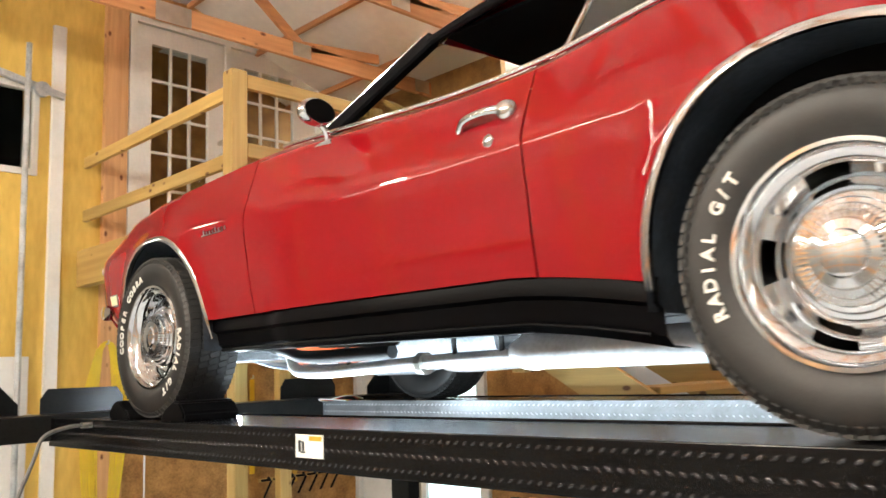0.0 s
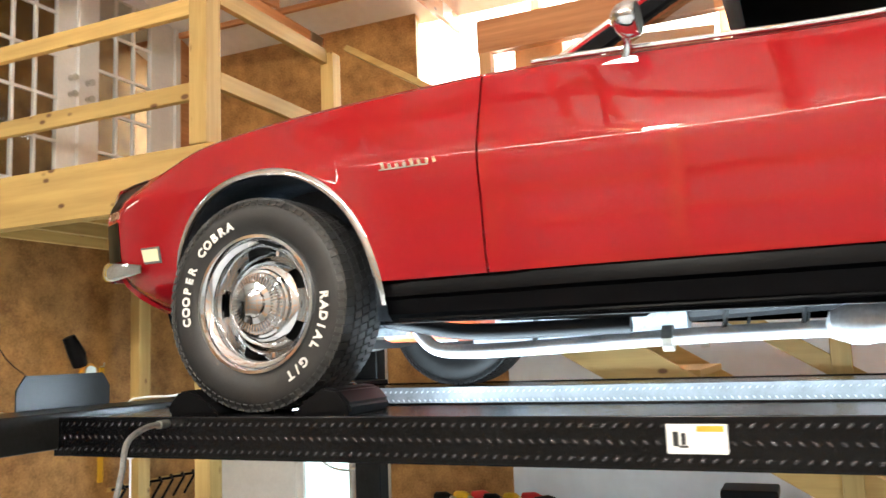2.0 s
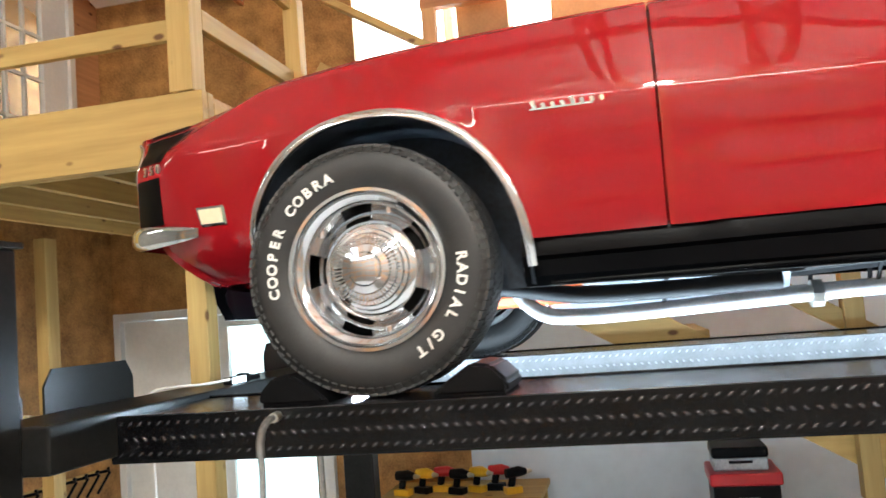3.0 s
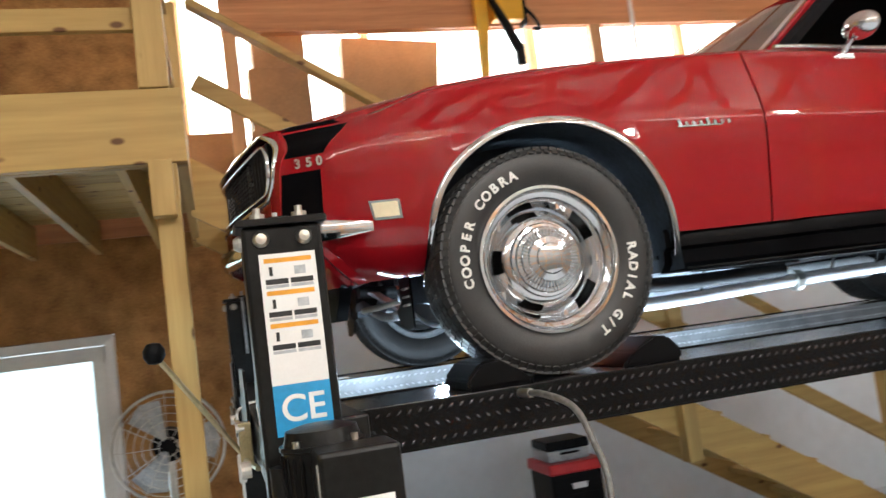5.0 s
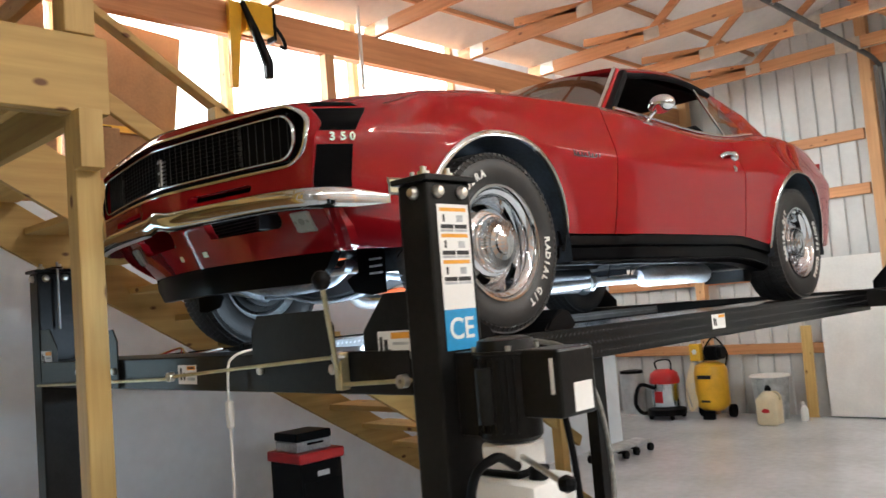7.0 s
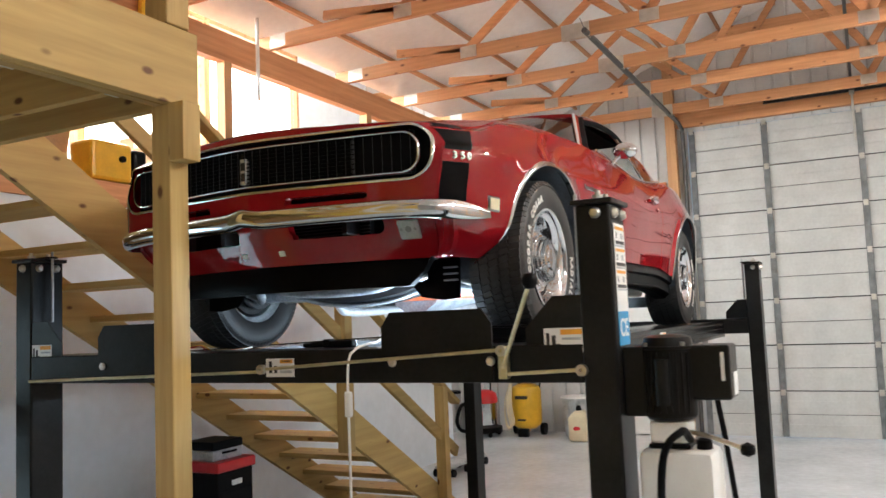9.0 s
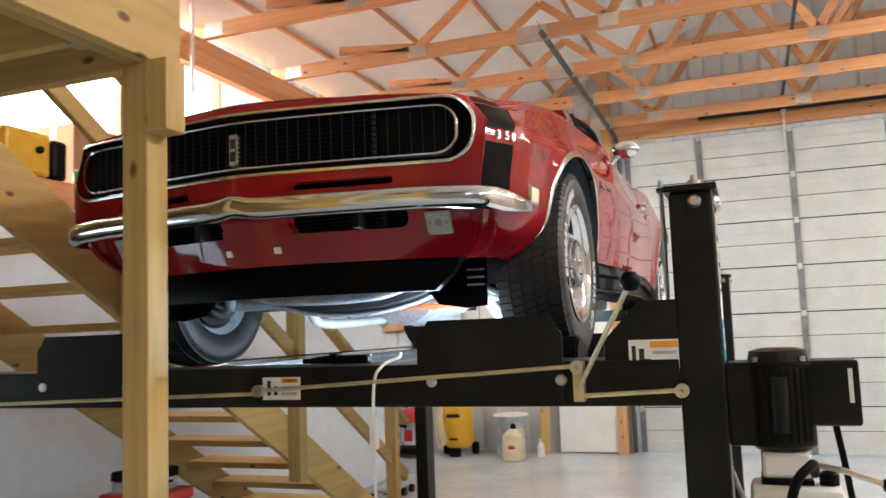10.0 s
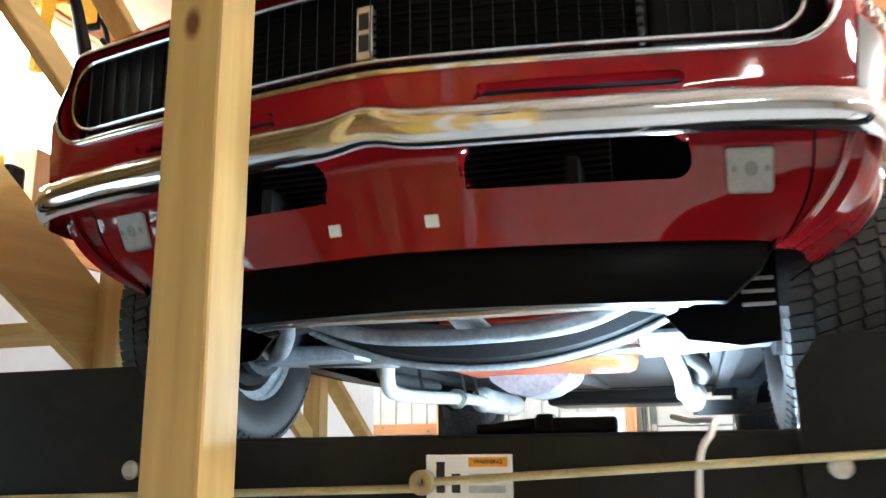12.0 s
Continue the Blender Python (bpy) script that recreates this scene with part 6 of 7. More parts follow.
c_part("tie_bar", tube(arc([(-1.70, -0.42, 0.31), (-1.66, -0.2, 0.245), (-1.66, 0.2, 0.245), (-1.70, 0.42, 0.31)]), 0.018), UNDER, smooth=60)
c_part("radiator_bracket", beam((-1.72, 0.05, 0.34), (-1.60, -0.03, 0.235), 0.10, 0.012), GREYMET)
c_part("oil_filter", lathe([(0, 0.20), (0.045, 0.20), (0.048, 0.21), (0.048, 0.30), (0, 0.30)], 18, "Z", at=(-1.02, -0.24, 0)), STICK, smooth=40)
c_part("clutch_cover", lathe([(0.0, -0.96), (0.16, -0.95), (0.17, -0.90), (0.14, -0.80), (0, -0.80)], 24, "X", at=(0, 0, 0.33)), ALU, smooth=40)
c_part("steering_link", tube([(-1.30, -0.55, 0.23), (-1.30, 0.55, 0.23)], 0.013), STEEL)
c_part("stabiliser_bar", tube(arc([(-1.45, -0.60, 0.24), (-1.68, -0.50, 0.28), (-1.70, 0, 0.28), (-1.68, 0.50, 0.28), (-1.45, 0.60, 0.24)]), 0.012), STEEL)
ENGINE = mat("orange_engine_paint", (0.65, 0.11, 0.03), 0.4, var=0.15, scale=12)
c_part("oil_pan", box(-1.24, -0.86, -0.32, 0.20, 0.205, 0.36, 0.03), ENGINE)
c_part("gearbox", tube([(-0.95, 0, 0.30), (-0.7, 0, 0.28), (-0.2, 0, 0.27)], [0.16, 0.14, 0.07], seg=16), UNDER, smooth=50)
c_part("engine_block", box(-1.6, -0.9, -0.22, 0.22, 0.34, 0.62, 0.03), ENGINE)
c_part("drive_shaft", tube([(-0.2, 0, 0.27), (1.25, 0, 0.32)], 0.035), DARKPAN)
c_part("rear_axle", tube([(AX, -0.66, HZ), (AX, 0.66, HZ)], 0.045), BLACK)
c_part("fuel_tank", box(1.62, 2.15, -0.40, 0.40, 0.22, 0.36, 0.03), BLACK)
c_part("frame_bracket", prism([(0.98, 0.20), (1.12, 0.20), (1.08, 0.13), (1.0, 0.13)], "xz", -0.70, -0.45), BLACK)


# ---- lamps of the place ----
# housings for all strips, the added one at x -7.2 too
for p in STRIPS:
    t = thing("strip_lamp", (p[0], p[1], p[2]), "long white strip lamp hung out of view under the trusses", "strip lamp", "strip lamps")
    part("housing", box(-1.18, 1.18, -0.07, 0.07, 0.0, 0.06, 0.01), WHITE, t)
    part("tube", tube([(-1.15, 0, -0.022), (1.15, 0, -0.022)], 0.016), glow("lamp_tube", (1.0, 0.93, 0.82), 6.0), t)
    for x in (-0.9, 0.9):
        part("chain", tube([(x, 0, 0.06), (x, 0, roof_z(p[1]) - p[2])], 0.004), STEEL, t)
for p in GLOBES:
    t = thing("pendant_lamp", p, "round shop lamp hung from the trusses", "lamp", "shop lamps")
    part("holder", lathe([(0, 0.10), (0.03, 0.10), (0.03, 0.17), (0, 0.17)], 16), BLACKP, t)
    part("flex", tube([(0, 0, 0.17), (0, 0, roof_z(p[1]) - p[2])], 0.005), BLACKP, t)

# ---- on and round the lift ----
fl_ = thing("work_light", (-2.07, -0.22, RZ + 0.02), "black work light lying on the front cross beam", "work light")
part("body", box(-0.02, 0.015, -0.10, 0.02, 0.0, 0.026, 0.006), BLACKP, fl_)
part("clamp", box(-0.024, 0.018, 0.0, 0.03, 0.0, 0.032, 0.006), BLACKP, fl_)
part("handle", tube([(0, 0.03, 0.014), (0, 0.08, 0.012), (0, 0.10, 0.010), (0, 0.13, 0.010)], [0.013, 0.011, 0.009, 0.008], seg=14), BLACKP, fl_, "", 50)
part("diffuser", box(0.0155, 0.019, -0.095, -0.005, 0.004, 0.024), glow("front_diffuser", (0.8, 0.92, 1.0), 4.0), fl_)
# body for the added underside lamp, hidden behind the near runway
wl = thing("work_light_bar", (-0.55, -0.50, RZ - 0.07), "unseen light bar added inside the runway to light the underside", "work light")
part("body", box(-1.32, 1.32, -0.016, 0.012, 0.0, 0.035, 0.005), BLACKP, wl)
part("diffuser", box(-1.30, 1.30, 0.012, 0.016, 0.006, 0.033), glow("work_diffuser", (0.8, 0.92, 1.0), 3.0), wl)
for x in (-1.2, 0.0, 1.2):
    part("clip", box(x - 0.01, x + 0.01, -0.022, 0.0, 0.002, 0.05), STEEL, wl)
cd = thing("power_cable", (-2.28, -0.53, 1.2), "white mains cable with an inline switch, hanging off the lift", "cable")
def cput(o):
    return put(o, cd.location)
cput(part("cord", tube(arc([(-2.02, -0.40, RZ + 0.045), (-2.10, -0.43, RZ + 0.036), (-2.20, -0.46, RZ + 0.034), (-2.275, -0.455, RZ + 0.018), (-2.29, -0.435, RZ - 0.04), (-2.29, -0.432, 1.40), (-2.29, -0.435, 0.8), (-2.28, -0.45, 0.02)]), 0.0045), STICK, cd))
cput(part("switch", box(-2.301, -2.279, -0.445, -0.421, 1.49, 1.575, 0.006), STICK, cd))
ln = thing("loose_cable", (-1.9, 0.5, RZ + 0.002), "loose white and yellow wires on the runway", "cable")
for k, (m, dz) in enumerate(((STICK, 0.0), (YELLOW, 0.004), (REDP, 0.002))):
    part("wire", tube(arc([(-0.05, 0.25 - k * 0.02, 0.005), (0.0, 0.1, 0.03 + dz), (-0.03, -0.05 + 0.03 * k, 0.006), (0.06, -0.14, 0.02), (0.1, 0.02 * k, 0.005)]), 0.0035), m, ln)

# ---- on the strand-board wall under the balcony ----
for y, z in ((1.775, 0.98), (2.238, 0.86)):
    st = thing("yellow_strap", (WX_ + 0.004, y, z), "yellow webbing strap hung on the brown board wall", "strap", "hanging straps")
    part("webbing", prism([(-0.026, 0.0), (0.026, 0.0), (0.022, 0.5), (0.028, 0.85), (-0.02, 0.85), (-0.024, 0.4)], "yz", 0.0, 0.012, bevel=0.003), YELLOW, st)
    part("hook", tube([(0.0, 0.0, 0.86), (0.03, 0.0, 0.86), (0.035, 0.0, 0.89)], 0.006), STEEL, st)
CORD = mat("lemon_cord_jacket", (0.78, 0.60, 0.03), 0.4, var=0.08, scale=10)
yc = thing("extension_cord", (-4.77, 0.40, 2.16), "coiled yellow extension cord hung on the wall", "extension cord")
for k in range(9):
    w = 0.06 + 0.015 * k
    lo = -1.22 - 0.05 * (k % 4)
    part("loop", tube(arc([(0.02 + 0.004 * k, -w * 0.5, -0.05), (0.025, 0, 0.01 * (k % 3)), (0.02, w * 0.5, -0.06), (0.02 + 0.003 * k, w, -0.5), (0.02, w * 0.6, lo), (0.02, -w * 0.2, lo - 0.06), (0.025, -w * 0.9, lo + 0.05), (0.02, -w, -0.5), (0.02 + 0.004 * k, -w * 0.5, -0.05)], 5), 0.005, seg=6), CORD, yc)
part("hook", tube([(0, 0, 0.0), (0.06, 0, 0.0), (0.07, 0, 0.03)], 0.006), STEEL, yc)
cl = thing("clamp_lamp", (-4.55, 0.55, 2.40), "silver clamp lamp with a metal cone shade, hanging by its cord", "lamp")
part("shade", lathe([(0.018, 0.05), (0.022, 0.05), (0.03, 0.02), (0.072, -0.05), (0.068, -0.05), (0.026, 0.018)], 24, closed=True), ALU, cl, "", 40)
part("socket", tube([(0, 0, 0.04), (0, 0, 0.10)], 0.02), BLACKP, cl)
part("cord", tube(arc([(0, 0, 0.10), (-0.02, 0.01, 0.2)]), 0.004), BLACKP, cl)
part("cord", tube(arc([(0, 0, -0.02), (-0.05, 0.12, -0.25), (-0.1, 0.3, -0.48), (-0.12, 0.5, -0.62)]), 0.004), BLACKP, cl)
gr = thing("angle_grinder", (-4.73, 1.45, 1.90), "black and orange power tool hung on the wall", "power tool")
part("body", tube([(0.03, -0.06, 0.16), (0.05, 0.0, 0.03), (0.05, 0.03, -0.05)], [0.045, 0.06, 0.05], seg=12), BLACKP, gr, "", 50)
part("guard", lathe([(0, 0.0), (0.07, 0.0), (0.07, 0.03), (0, 0.03)], 20, "X", at=(0.03, 0.10, -0.10)), ORANGE, gr, "", 40)
part("disc", lathe([(0, 0.0), (0.05, 0.0), (0.05, 0.012), (0, 0.012)], 20, "X", at=(0.065, 0.10, -0.10)), STEEL, gr, "", 40)
rk = thing("hook_rack", (-4.78, 2.25, 0.90), "row of black steel hooks screwed to the wall", "hook rack")
part("rail", box(0, 0.02, -0.42, 0.42, 0.0, 0.03, 0.003), PINE_Y, rk)
for k in range(7):
    y = -0.38 + k * 0.127
    h = part("hook", beam((0.03, y - 0.02, 0.015), (0.14, y, 0.03), 0.02, 0.02), BLACKP, rk)
    part("strut", beam((0.03, y, -0.14), (0.13, y + 0.02, 0.02), 0.018, 0.018), BLACKP, h)
    part("tip", beam((0.13, y, 0.03), (0.15, y - 0.03, 0.055), 0.02, 0.02), BLACKP, h)
ps = thing("support_post", (-4.6, 1.98, 0), "pale pine stud standing in front of the strand-board wall", "post")
part("shaft", box(-0.045, 0.045, -0.06, 0.06, 0, 2.62, 0.004), PINE_Z, ps)
# ---- along the storeroom wall ----
tc = thing("tool_chest", (-0.21, 2.1, 0), "black rolling tool chest with a red rim under the stairs", "tool chest")
part("body", box(-0.175, 0.175, -0.18, 0.18, 0.10, 0.84, 0.01), BLACKP, tc)
part("rim", box(-0.19, 0.19, -0.20, 0.20, 0.84, 0.91, 0.012), REDP, tc, "red plastic rim")
part("badge", box(-0.04, 0.06, -0.185, -0.181, 0.74, 0.775), STICK, tc)
for z in (0.30, 0.52):
    part("drawer", box(-0.155, 0.155, -0.188, -0.18, z, z + 0.19, 0.004), BLACKP, tc)
for x in (-0.13, 0.13):
    for y in (-0.13, 0.13):
        part("castor", lathe([(0, -0.02), (0.048, -0.02), (0.048, 0.02), (0, 0.02)], 16, "X", at=(x, y, 0.05)), BLACKP, tc)
tb = thing("tool_case", (-0.22, 2.1, 0.91), "grey lidded tool case on the chest", "tool case")
part("base", box(-0.15, 0.14, -0.13, 0.13, 0.0, 0.07, 0.01), GREYMET, tb)
part("lid", box(-0.155, 0.145, -0.135, 0.135, 0.071, 0.13, 0.012), BLACKP, tb)
part("handle", tube(arc([(-0.06, -0.132, 0.05), (-0.05, -0.16, 0.055), (0.04, -0.16, 0.055), (0.05, -0.132, 0.05)]), 0.008), BLACKP, tb)
wb = thing("work_bench", (-1.95, 2.65, 0), "narrow pine work bench against the white wall", "work bench")
part("top", box(-0.55, 0.55, -0.25, 0.33, 0.66, 0.70, 0.005), PINE_X, wb)
for x in (-0.5, 0.5):
    for y in (-0.2, 0.28):
        part("leg", box(x - 0.03, x + 0.03, y - 0.03, y + 0.03, 0, 0.66, 0.004), PINE_Z, wb)
random.seed(4)
for k in range(7):
    x = -2.32 + k * 0.125
    m = (BLACKP, YELLOW, REDP)[k % 3]
    dr = thing("cordless_drill", (x, 2.55 + 0.05 * (k % 3), 0.70), "yellow and black cordless drill lying on the bench", "power tool", "cordless drills")
    dr.rotation_euler[2] = random.uniform(-0.6, 0.6)
    part("body", tube([(-0.07, 0, 0.13), (0.02, 0, 0.135), (0.07, 0, 0.13)], [0.032, 0.036, 0.022], seg=12), m, dr, "", 50)
    part("grip", beam((-0.02, 0, 0.12), (-0.04, 0, 0.04), 0.032, 0.045, bevel=0.008), BLACKP, dr)
    part("battery", box(-0.085, 0.03, -0.035, 0.035, 0.0, 0.045, 0.006), YELLOW if k % 2 == 0 else BLACKP, dr)
    part("chuck", tube([(0.07, 0, 0.13), (0.11, 0, 0.13)], [0.018, 0.01], seg=12), STEEL, dr)
fn = thing("pedestal_fan", (-2.62, 1.75, 0), "large round shop fan with a wire guard", "fan")
FANC = Vector((0, 0, 1.42))
part("stand", tube([(0, 0.05, 0.03), (0, 0.05, 1.40)], 0.022), STEEL, fn)
part("base", lathe([(0, 0), (0.25, 0), (0.25, 0.02), (0.04, 0.04), (0, 0.04)], 32), BLACKP, fn, "", 40)
part("motor", lathe([(0, 0.02), (0.09, 0.02), (0.09, 0.13), (0.05, 0.18), (0, 0.18)], 20, "Y", at=FANC), BLACKP, fn, "", 40)
gd_ = part("guard", lathe([(0.29 + 0.008 * math.cos(a), 0.008 * math.sin(a) - 0.04) for a in [2 * math.pi * q / 8 for q in range(8)]], 48, "Y", at=FANC, closed=True), STEEL, fn, "chrome wire guard", 60)
for k in range(6):
    r = 0.05 + 0.042 * k
    part("guard_ring", lathe([(r + 0.0022 * math.cos(a), -0.085 + 0.004 * k + 0.0022 * math.sin(a)) for a in [2 * math.pi * q / 5 for q in range(5)]], 40, "Y", at=FANC, closed=True), STEEL, gd_)
for k in range(12):
    a = 2 * math.pi * k / 12
    part("guard_wire", tube([FANC + Vector((0.04 * math.cos(a), -0.088, 0.04 * math.sin(a))), FANC + Vector((0.2 * math.cos(a), -0.075, 0.2 * math.sin(a))), FANC + Vector((0.29 * math.cos(a), -0.04, 0.29 * math.sin(a)))], 0.0022, seg=5), STEEL, gd_)
for k in range(3):
    a = 2 * math.pi * k / 3
    b = bmesh.new()
    V = [b.verts.new(FANC + Vector((r * math.cos(a + da), dy, r * math.sin(a + da)))) for r, da, dy in ((0.04, -0.3, -0.01), (0.25, -0.42, -0.035), (0.27, 0.0, 0.0), (0.25, 0.42, 0.03), (0.04, 0.3, 0.01))]
    b.faces.new(V)
    part("blade", thick(b, 0.004), GREYMET, fn)

# ---- far corner ----
vc = thing("shop_vacuum", (6.95, 3.35, 0), "red and black wet and dry vacuum with a steel drum", "vacuum cleaner")
part("drum", lathe([(0, 0.14), (0.19, 0.14), (0.2, 0.16), (0.2, 0.50), (0, 0.50)], 32), CHROME, vc, "", 40)
part("head", lathe([(0.21, 0.50), (0.215, 0.55), (0.19, 0.64), (0.12, 0.69), (0, 0.70)], 32), REDP, vc, "red motor head", 40)
part("base", lathe([(0, 0.06), (0.27, 0.06), (0.27, 0.14), (0.2, 0.16), (0, 0.16)], 24), BLACKP, vc, "", 40)
part("label", box(-0.203, -0.199, -0.06, 0.06, 0.24, 0.40), REDP, vc)
part("handle", tube(arc([(0.0, 0.10, 0.66), (0.0, 0.12, 0.80), (0.0, -0.1, 0.82), (0, -0.12, 0.66)]), 0.012), BLACKP, vc)
part("hose", tube(arc([(-0.2, 0.05, 0.45), (-0.34, 0.2, 0.5), (-0.30, 0.32, 0.25), (-0.1, 0.34, 0.08), (0.15, 0.30, 0.06)]), 0.028), BLACKP, vc, "", 60)
for k in range(4):
    a = math.pi / 4 + k * math.pi / 2
    part("castor", lathe([(0, -0.015), (0.032, -0.015), (0.032, 0.015), (0, 0.015)], 14, "X", at=(0.23 * math.cos(a), 0.23 * math.sin(a), 0.032)), BLACKP, vc)
ac = thing("air_compressor", (7.12, 2.72, 0), "yellow upright air compressor with a coiled hose", "air compressor")
part("tank", lathe([(0, 0.10), (0.14, 0.11), (0.21, 0.17), (0.225, 0.22), (0.225, 0.66), (0.20, 0.73), (0.12, 0.77), (0, 0.77)], 36), YELLOW, ac, "", 40)
part("pump", box(-0.12, 0.14, -0.16, 0.02, 0.80, 1.0, 0.02), BLACKP, ac)
part("motor", tube([(0.0, -0.22, 0.90), (0.0, -0.02, 0.90)], 0.085, seg=18), BLACKP, ac, "", 50)
part("control_panel", box(-0.18, -0.08, 0.04, 0.20, 0.80, 1.04, 0.015), YELLOW, ac)
part("gauge", lathe([(0, -0.185), (0.035, -0.185), (0.035, -0.18), (0, -0.18)], 16, "X", at=(0, 0.12, 0.93)), STICK, ac)
part("lettering_bar", box(-0.229, -0.224, -0.11, 0.09, 0.56, 0.61), INK, ac)
part("lettering_bar", box(-0.229, -0.224, -0.07, 0.06, 0.24, 0.27), INK, ac)
part("handle", tube(arc([(0.15, 0.16, 0.7), (0.18, 0.17, 0.9), (0.18, 0.0, 1.10), (0.18, -0.17, 0.9), (0.15, -0.16, 0.7)]), 0.014), BLACKP, ac)
for k in range(4):
    part("hose_loop", tube(arc([(-0.12, 0.18, 0.78), (-0.26 - 0.01 * k, 0.14 + 0.02 * k, 0.5), (-0.27, 0.10 + 0.02 * k, 0.22 - 0.02 * k), (-0.25 - 0.01 * k, 0.22, 0.18), (-0.22, 0.26, 0.5), (-0.12, 0.2, 0.8)]), 0.010), CREAM, ac, "", 60)
for y in (-0.22, 0.22):
    part("wheel", lathe([(0, -0.03), (0.09, -0.03), (0.09, 0.03), (0, 0.03)], 22, "Y", at=(0.12, y, 0.09)), BLACKP, ac, "", 40)
part("foot", box(-0.2, -0.12, -0.08, 0.08, 0, 0.12, 0.01), BLACKP, ac)
jg = thing("fuel_jug", (6.75, 1.78, 0), "cream plastic utility jug with a black cap and a red mark", "jug")
part("body", box(-0.12, 0.12, -0.14, 0.14, 0.0, 0.36, 0.045), CREAM, jg, "", 40)
part("shoulder", lathe([(0.13, 0.34), (0.12, 0.37), (0.06, 0.42), (0.045, 0.43), (0, 0.43)], 24), CREAM, jg, "", 50)
part("cap", lathe([(0, 0.42), (0.04, 0.42), (0.04, 0.47), (0.02, 0.50), (0, 0.50)], 18), BLACKP, jg, "", 40)
part("mark", prism([(-0.05, 0.17), (0.03, 0.16), (0.06, 0.19), (0.02, 0.22), (-0.04, 0.21)], "yz", -0.1225, -0.119), REDP, jg)
part("grip", tube(arc([(-0.0, -0.10, 0.30), (0.0, -0.155, 0.34), (0.0, -0.12, 0.41), (0, -0.05, 0.42)]), 0.014), CREAM, jg, "", 60)
bk = thing("plastic_bin", (7.25, 1.95, 0), "translucent grey plastic bin by the wall", "bin")
part("body", lathe([(0, 0.0), (0.20, 0.0), (0.24, 0.55), (0.25, 0.56), (0.235, 0.56), (0.195, 0.02), (0, 0.02)], 28), GREYMET, bk, "", 40)
part("lid", lathe([(0, 0.60), (0.25, 0.58), (0.26, 0.56), (0, 0.565)], 28), STICK, bk, "", 40)
sb = thing("spray_bottle", (7.15, 1.50, 0), "small white spray bottle on the floor", "spray bottle")
part("body", lathe([(0, 0.0), (0.045, 0.0), (0.048, 0.02), (0.048, 0.15), (0.018, 0.20), (0, 0.20)], 20), STICK, sb, "", 40)
part("trigger", beam((0, 0, 0.22), (-0.06, 0, 0.24), 0.025, 0.04), STICK, sb)
tr_ = thing("steel_bin", (7.3, 4.1, 0), "brushed steel waste bin by the wall", "bin")
part("body", lathe([(0, 0), (0.17, 0), (0.17, 0.6), (0, 0.6)], 28), ALU, tr_, "", 40)
part("lid", lathe([(0.175, 0.6), (0.17, 0.64), (0.0, 0.66)], 28), BLACKP, tr_, "", 40)
wdp = thing("door_4", (FAR - 0.13, 0.42, 0.02), "plain white panel door leaning in the far wall", "door", kind="structure")
part("door_leaf", box(-0.02, 0.02, 0, 0.86, 0, 2.05, 0.005), WHITE, wdp)
part("door_knob", lathe([(0, 0.0), (0.02, 0.0), (0.012, -0.02), (0.026, -0.045), (0.02, -0.06), (0, -0.062)], 14, "X", at=(-0.02, 0.07, 1.0)), STEEL, wdp, "", 40)
bd = thing("leaning_board", (FAR - 0.16, 1.50, 0), "pine board leaning by the door", "board")
part("plank", beam((0, 0, 0.0), (0.06, 0, 1.2), 0.14, 0.03), PINE_Z, bd)
cr = thing("creeper", (4.3, 2.45, 0), "pale mechanic's creeper with dark castors, on its side by the wall", "creeper")
part("board", box(-0.5, 0.45, -0.12, 0.10, 0.10, 0.14, 0.015), GREYMET, cr)
for x in (-0.45, -0.1, 0.12, 0.42):
    for y in (-0.12, 0.10):
        part("castor", lathe([(0, -0.02), (0.045, -0.02), (0.045, 0.02), (0, 0.02)], 14, "Y", at=(x, y, 0.05)), BLACKP, cr)

# ---- in the loft ----
LZ = 2.93
cs = thing("cardboard_sheet", (-0.74, 3.32, LZ), "large brown cardboard sheet standing in the loft", "cardboard sheet")
part("panel", prism([(-0.45, 0.0), (0.28, 0.0), (0.43, 1.27), (-0.38, 1.33)], "xz", 0.0, 0.03), CARD, cs)
part("fold", prism([(-0.43, 0.0), (-0.41, 0.0), (-0.36, 1.31), (-0.38, 1.33)], "xz", 0.031, 0.22), CARD, cs)
for x, y, z, w, d, h in ((-1.66, 3.35, 0, 0.5, 0.45, 0.55), (-1.66, 3.38, 0.55, 0.46, 0.42, 0.50), (-1.64, 3.36, 1.05, 0.40, 0.36, 0.42), (-2.2, 3.5, 0, 0.42, 0.4, 0.6), (0.55, 3.4, 0, 0.5, 0.4, 0.52), (-1.1, 3.30, 0, 0.32, 0.30, 0.42)):
    bx = thing("cardboard_box", (x, y, LZ + z), "taped brown cardboard box in the loft", "cardboard box", "loft boxes")
    part("carton", box(-w / 2, w / 2, -d / 2, d / 2, 0, h, 0.006), CARD, bx)
    part("tape", box(-w / 2 - 0.001, w / 2 + 0.001, -0.025, 0.025, h * 0.8, h + 0.001), CREAM, bx)
ym = thing("thickness_planer", (-0.22, 3.16, LZ), "yellow and black planing machine on the loft floor", "machine")
part("body", box(-0.22, 0.16, -0.12, 0.14, 0.02, 0.33, 0.03), YELLOW, ym)
part("hood", box(0.165, 0.30, -0.13, 0.15, 0.02, 0.30, 0.03), BLACKP, ym)
part("knob", lathe([(0, 0), (0.025, 0), (0.025, -0.03), (0, -0.03)], 14, "Y", at=(0.05, -0.12, 0.2)), BLACKP, ym)
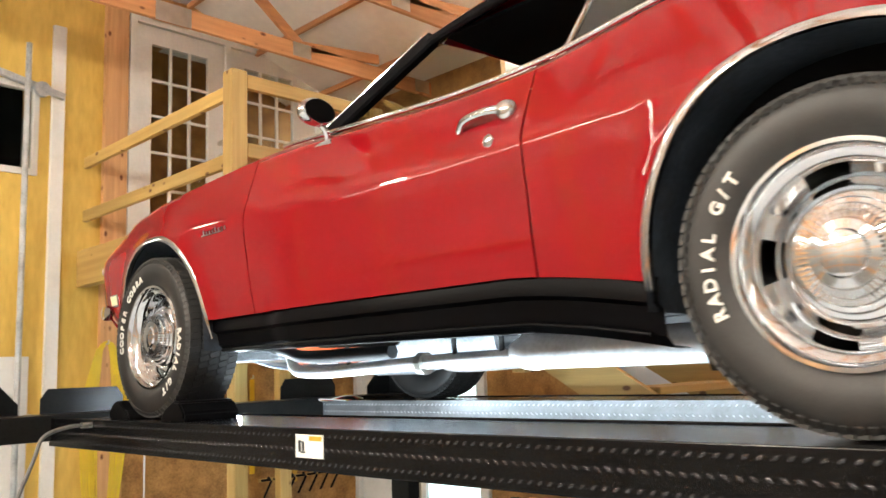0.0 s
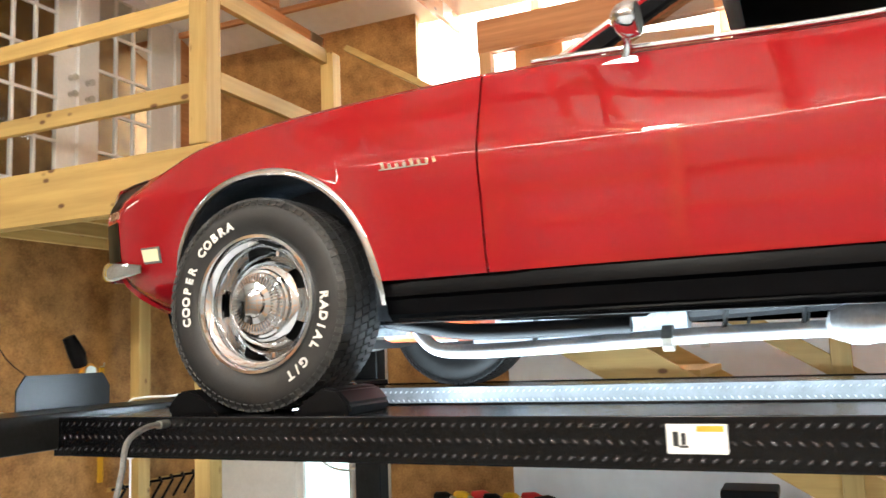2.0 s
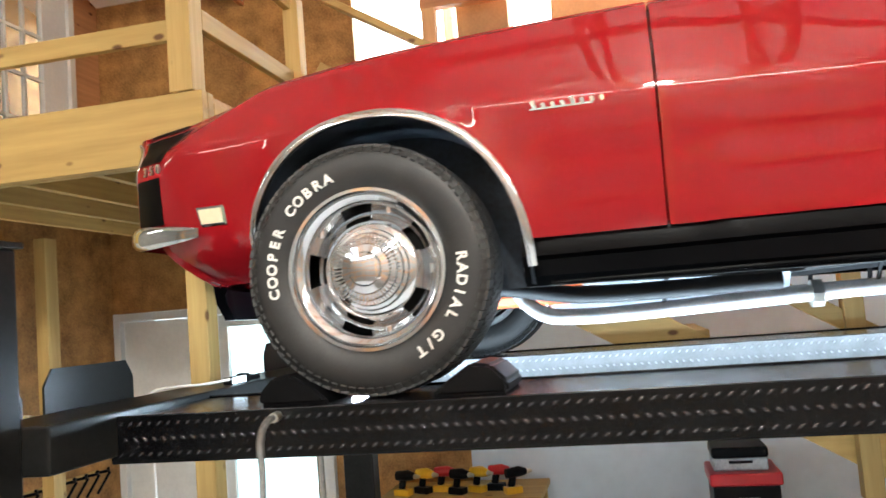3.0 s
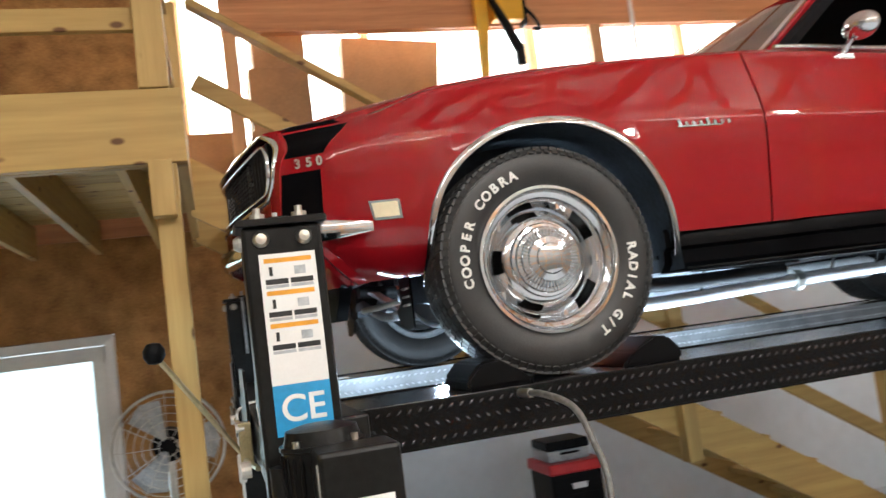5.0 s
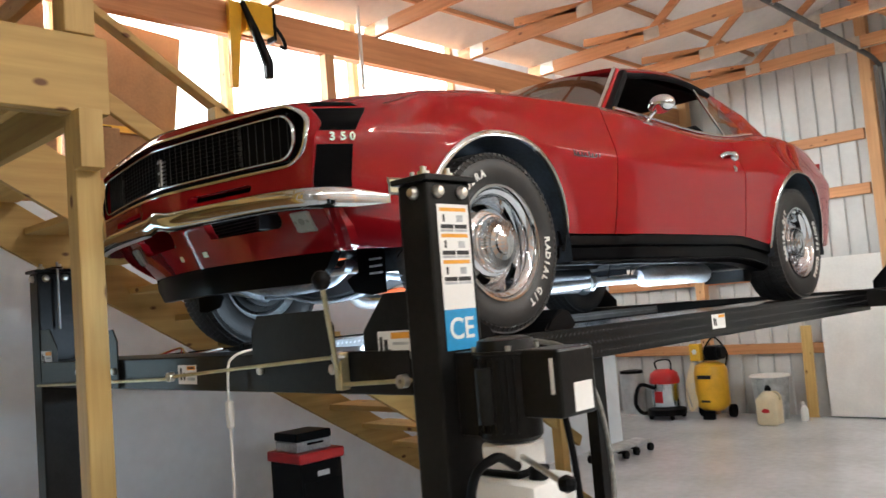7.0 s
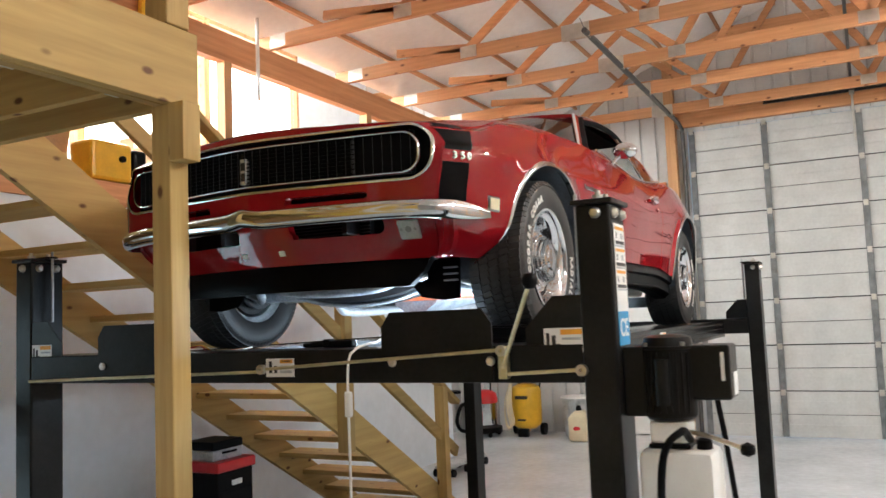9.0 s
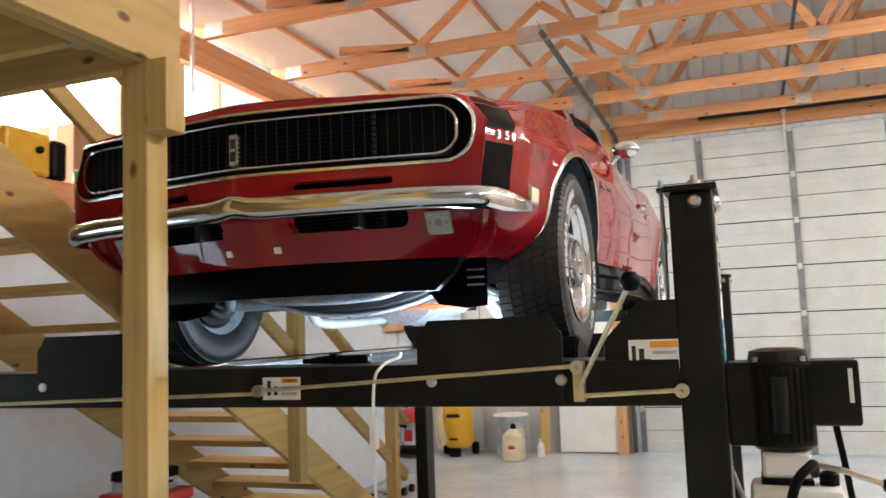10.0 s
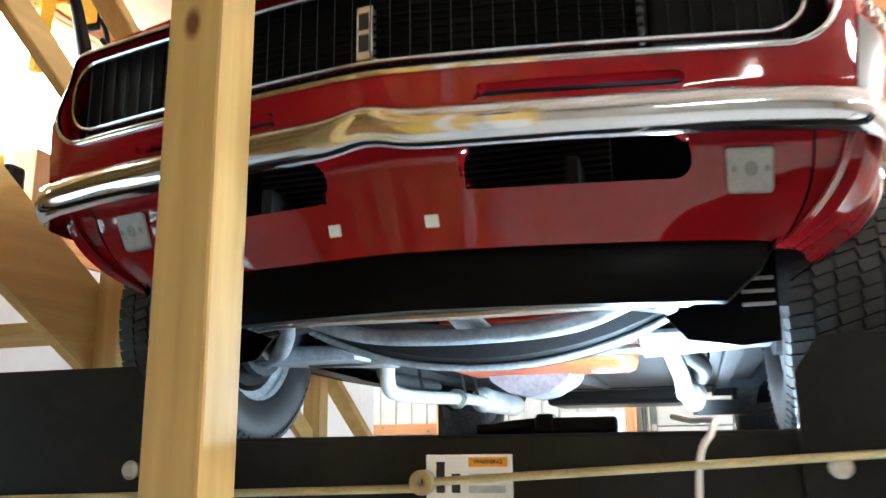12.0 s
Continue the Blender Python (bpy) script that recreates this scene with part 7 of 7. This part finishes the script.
part("foot", box(-0.2, 0.28, -0.1, 0.12, 0, 0.02), BLACKP, ym)
gb = thing("green_bottle", (0.16, 3.02, LZ), "small green bottle at the loft edge", "bottle")
part("body", lathe([(0, 0), (0.03, 0), (0.032, 0.01), (0.032, 0.09), (0.012, 0.12), (0, 0.12)], 16), mat("green_plastic", (0.02, 0.30, 0.12), 0.35), gb, "", 40)
lv = thing("spirit_level", (-1.0, 3.28, LZ + 0.42), "yellow spirit level lying on a box", "spirit level")
part("bar", box(-0.30, 0.32, -0.012, 0.012, 0, 0.05, 0.004), YELLOW, lv)
part("vial", box(-0.05, 0.05, -0.014, 0.014, 0.012, 0.038, 0.003), BLACKP, lv)
ho = thing("chain_hoist", (0.10, 2.93, 4.45), "yellow lifting bracket with a dark arm, hooked over the header beam", "hoist")
part("head", box(-0.08, 0.18, -0.10, 0.015, -0.26, 0.0, 0.012), YELLOW, ho)
part("head_plate", box(0.181, 0.20, -0.11, 0.015, -0.30, -0.01, 0.004), BLACKP, ho)
part("strap", prism([(-0.22, -0.02), (-0.10, -0.02), (-0.12, -0.30), (-0.17, -0.74), (-0.23, -0.74), (-0.22, -0.30)], "xz", -0.07, -0.03), YELLOW, ho, "yellow steel leg")
part("arm", tube([(-0.12, -0.11, -0.03), (-0.02, -0.12, -0.26), (0.10, -0.11, -0.52)], [0.022, 0.035, 0.045], seg=12), BLACKP, ho, "dark hydraulic arm", 50)
part("arm_rod", tube([(-0.26, -0.10, 0.02), (-0.16, -0.11, 0.04), (-0.10, -0.115, -0.06), (-0.05, -0.125, -0.20)], 0.016), STEEL, ho, "", 50)
part("foot", box(0.06, 0.13, -0.14, -0.08, -0.64, -0.50, 0.01), BLACKP, ho)
part("hook", tube(arc([(0.20, -0.08, -0.16), (0.28, -0.08, -0.26), (0.30, -0.08, -0.34), (0.25, -0.08, -0.33)]), 0.016), BLACKP, ho, "", 50)
tagged(part("hanging_conduit", tube([(1.25, 2.86, 3.88), (1.25, 2.86, 5.2)], 0.018), STICK), "white plastic conduit hanging by the header", "conduit")
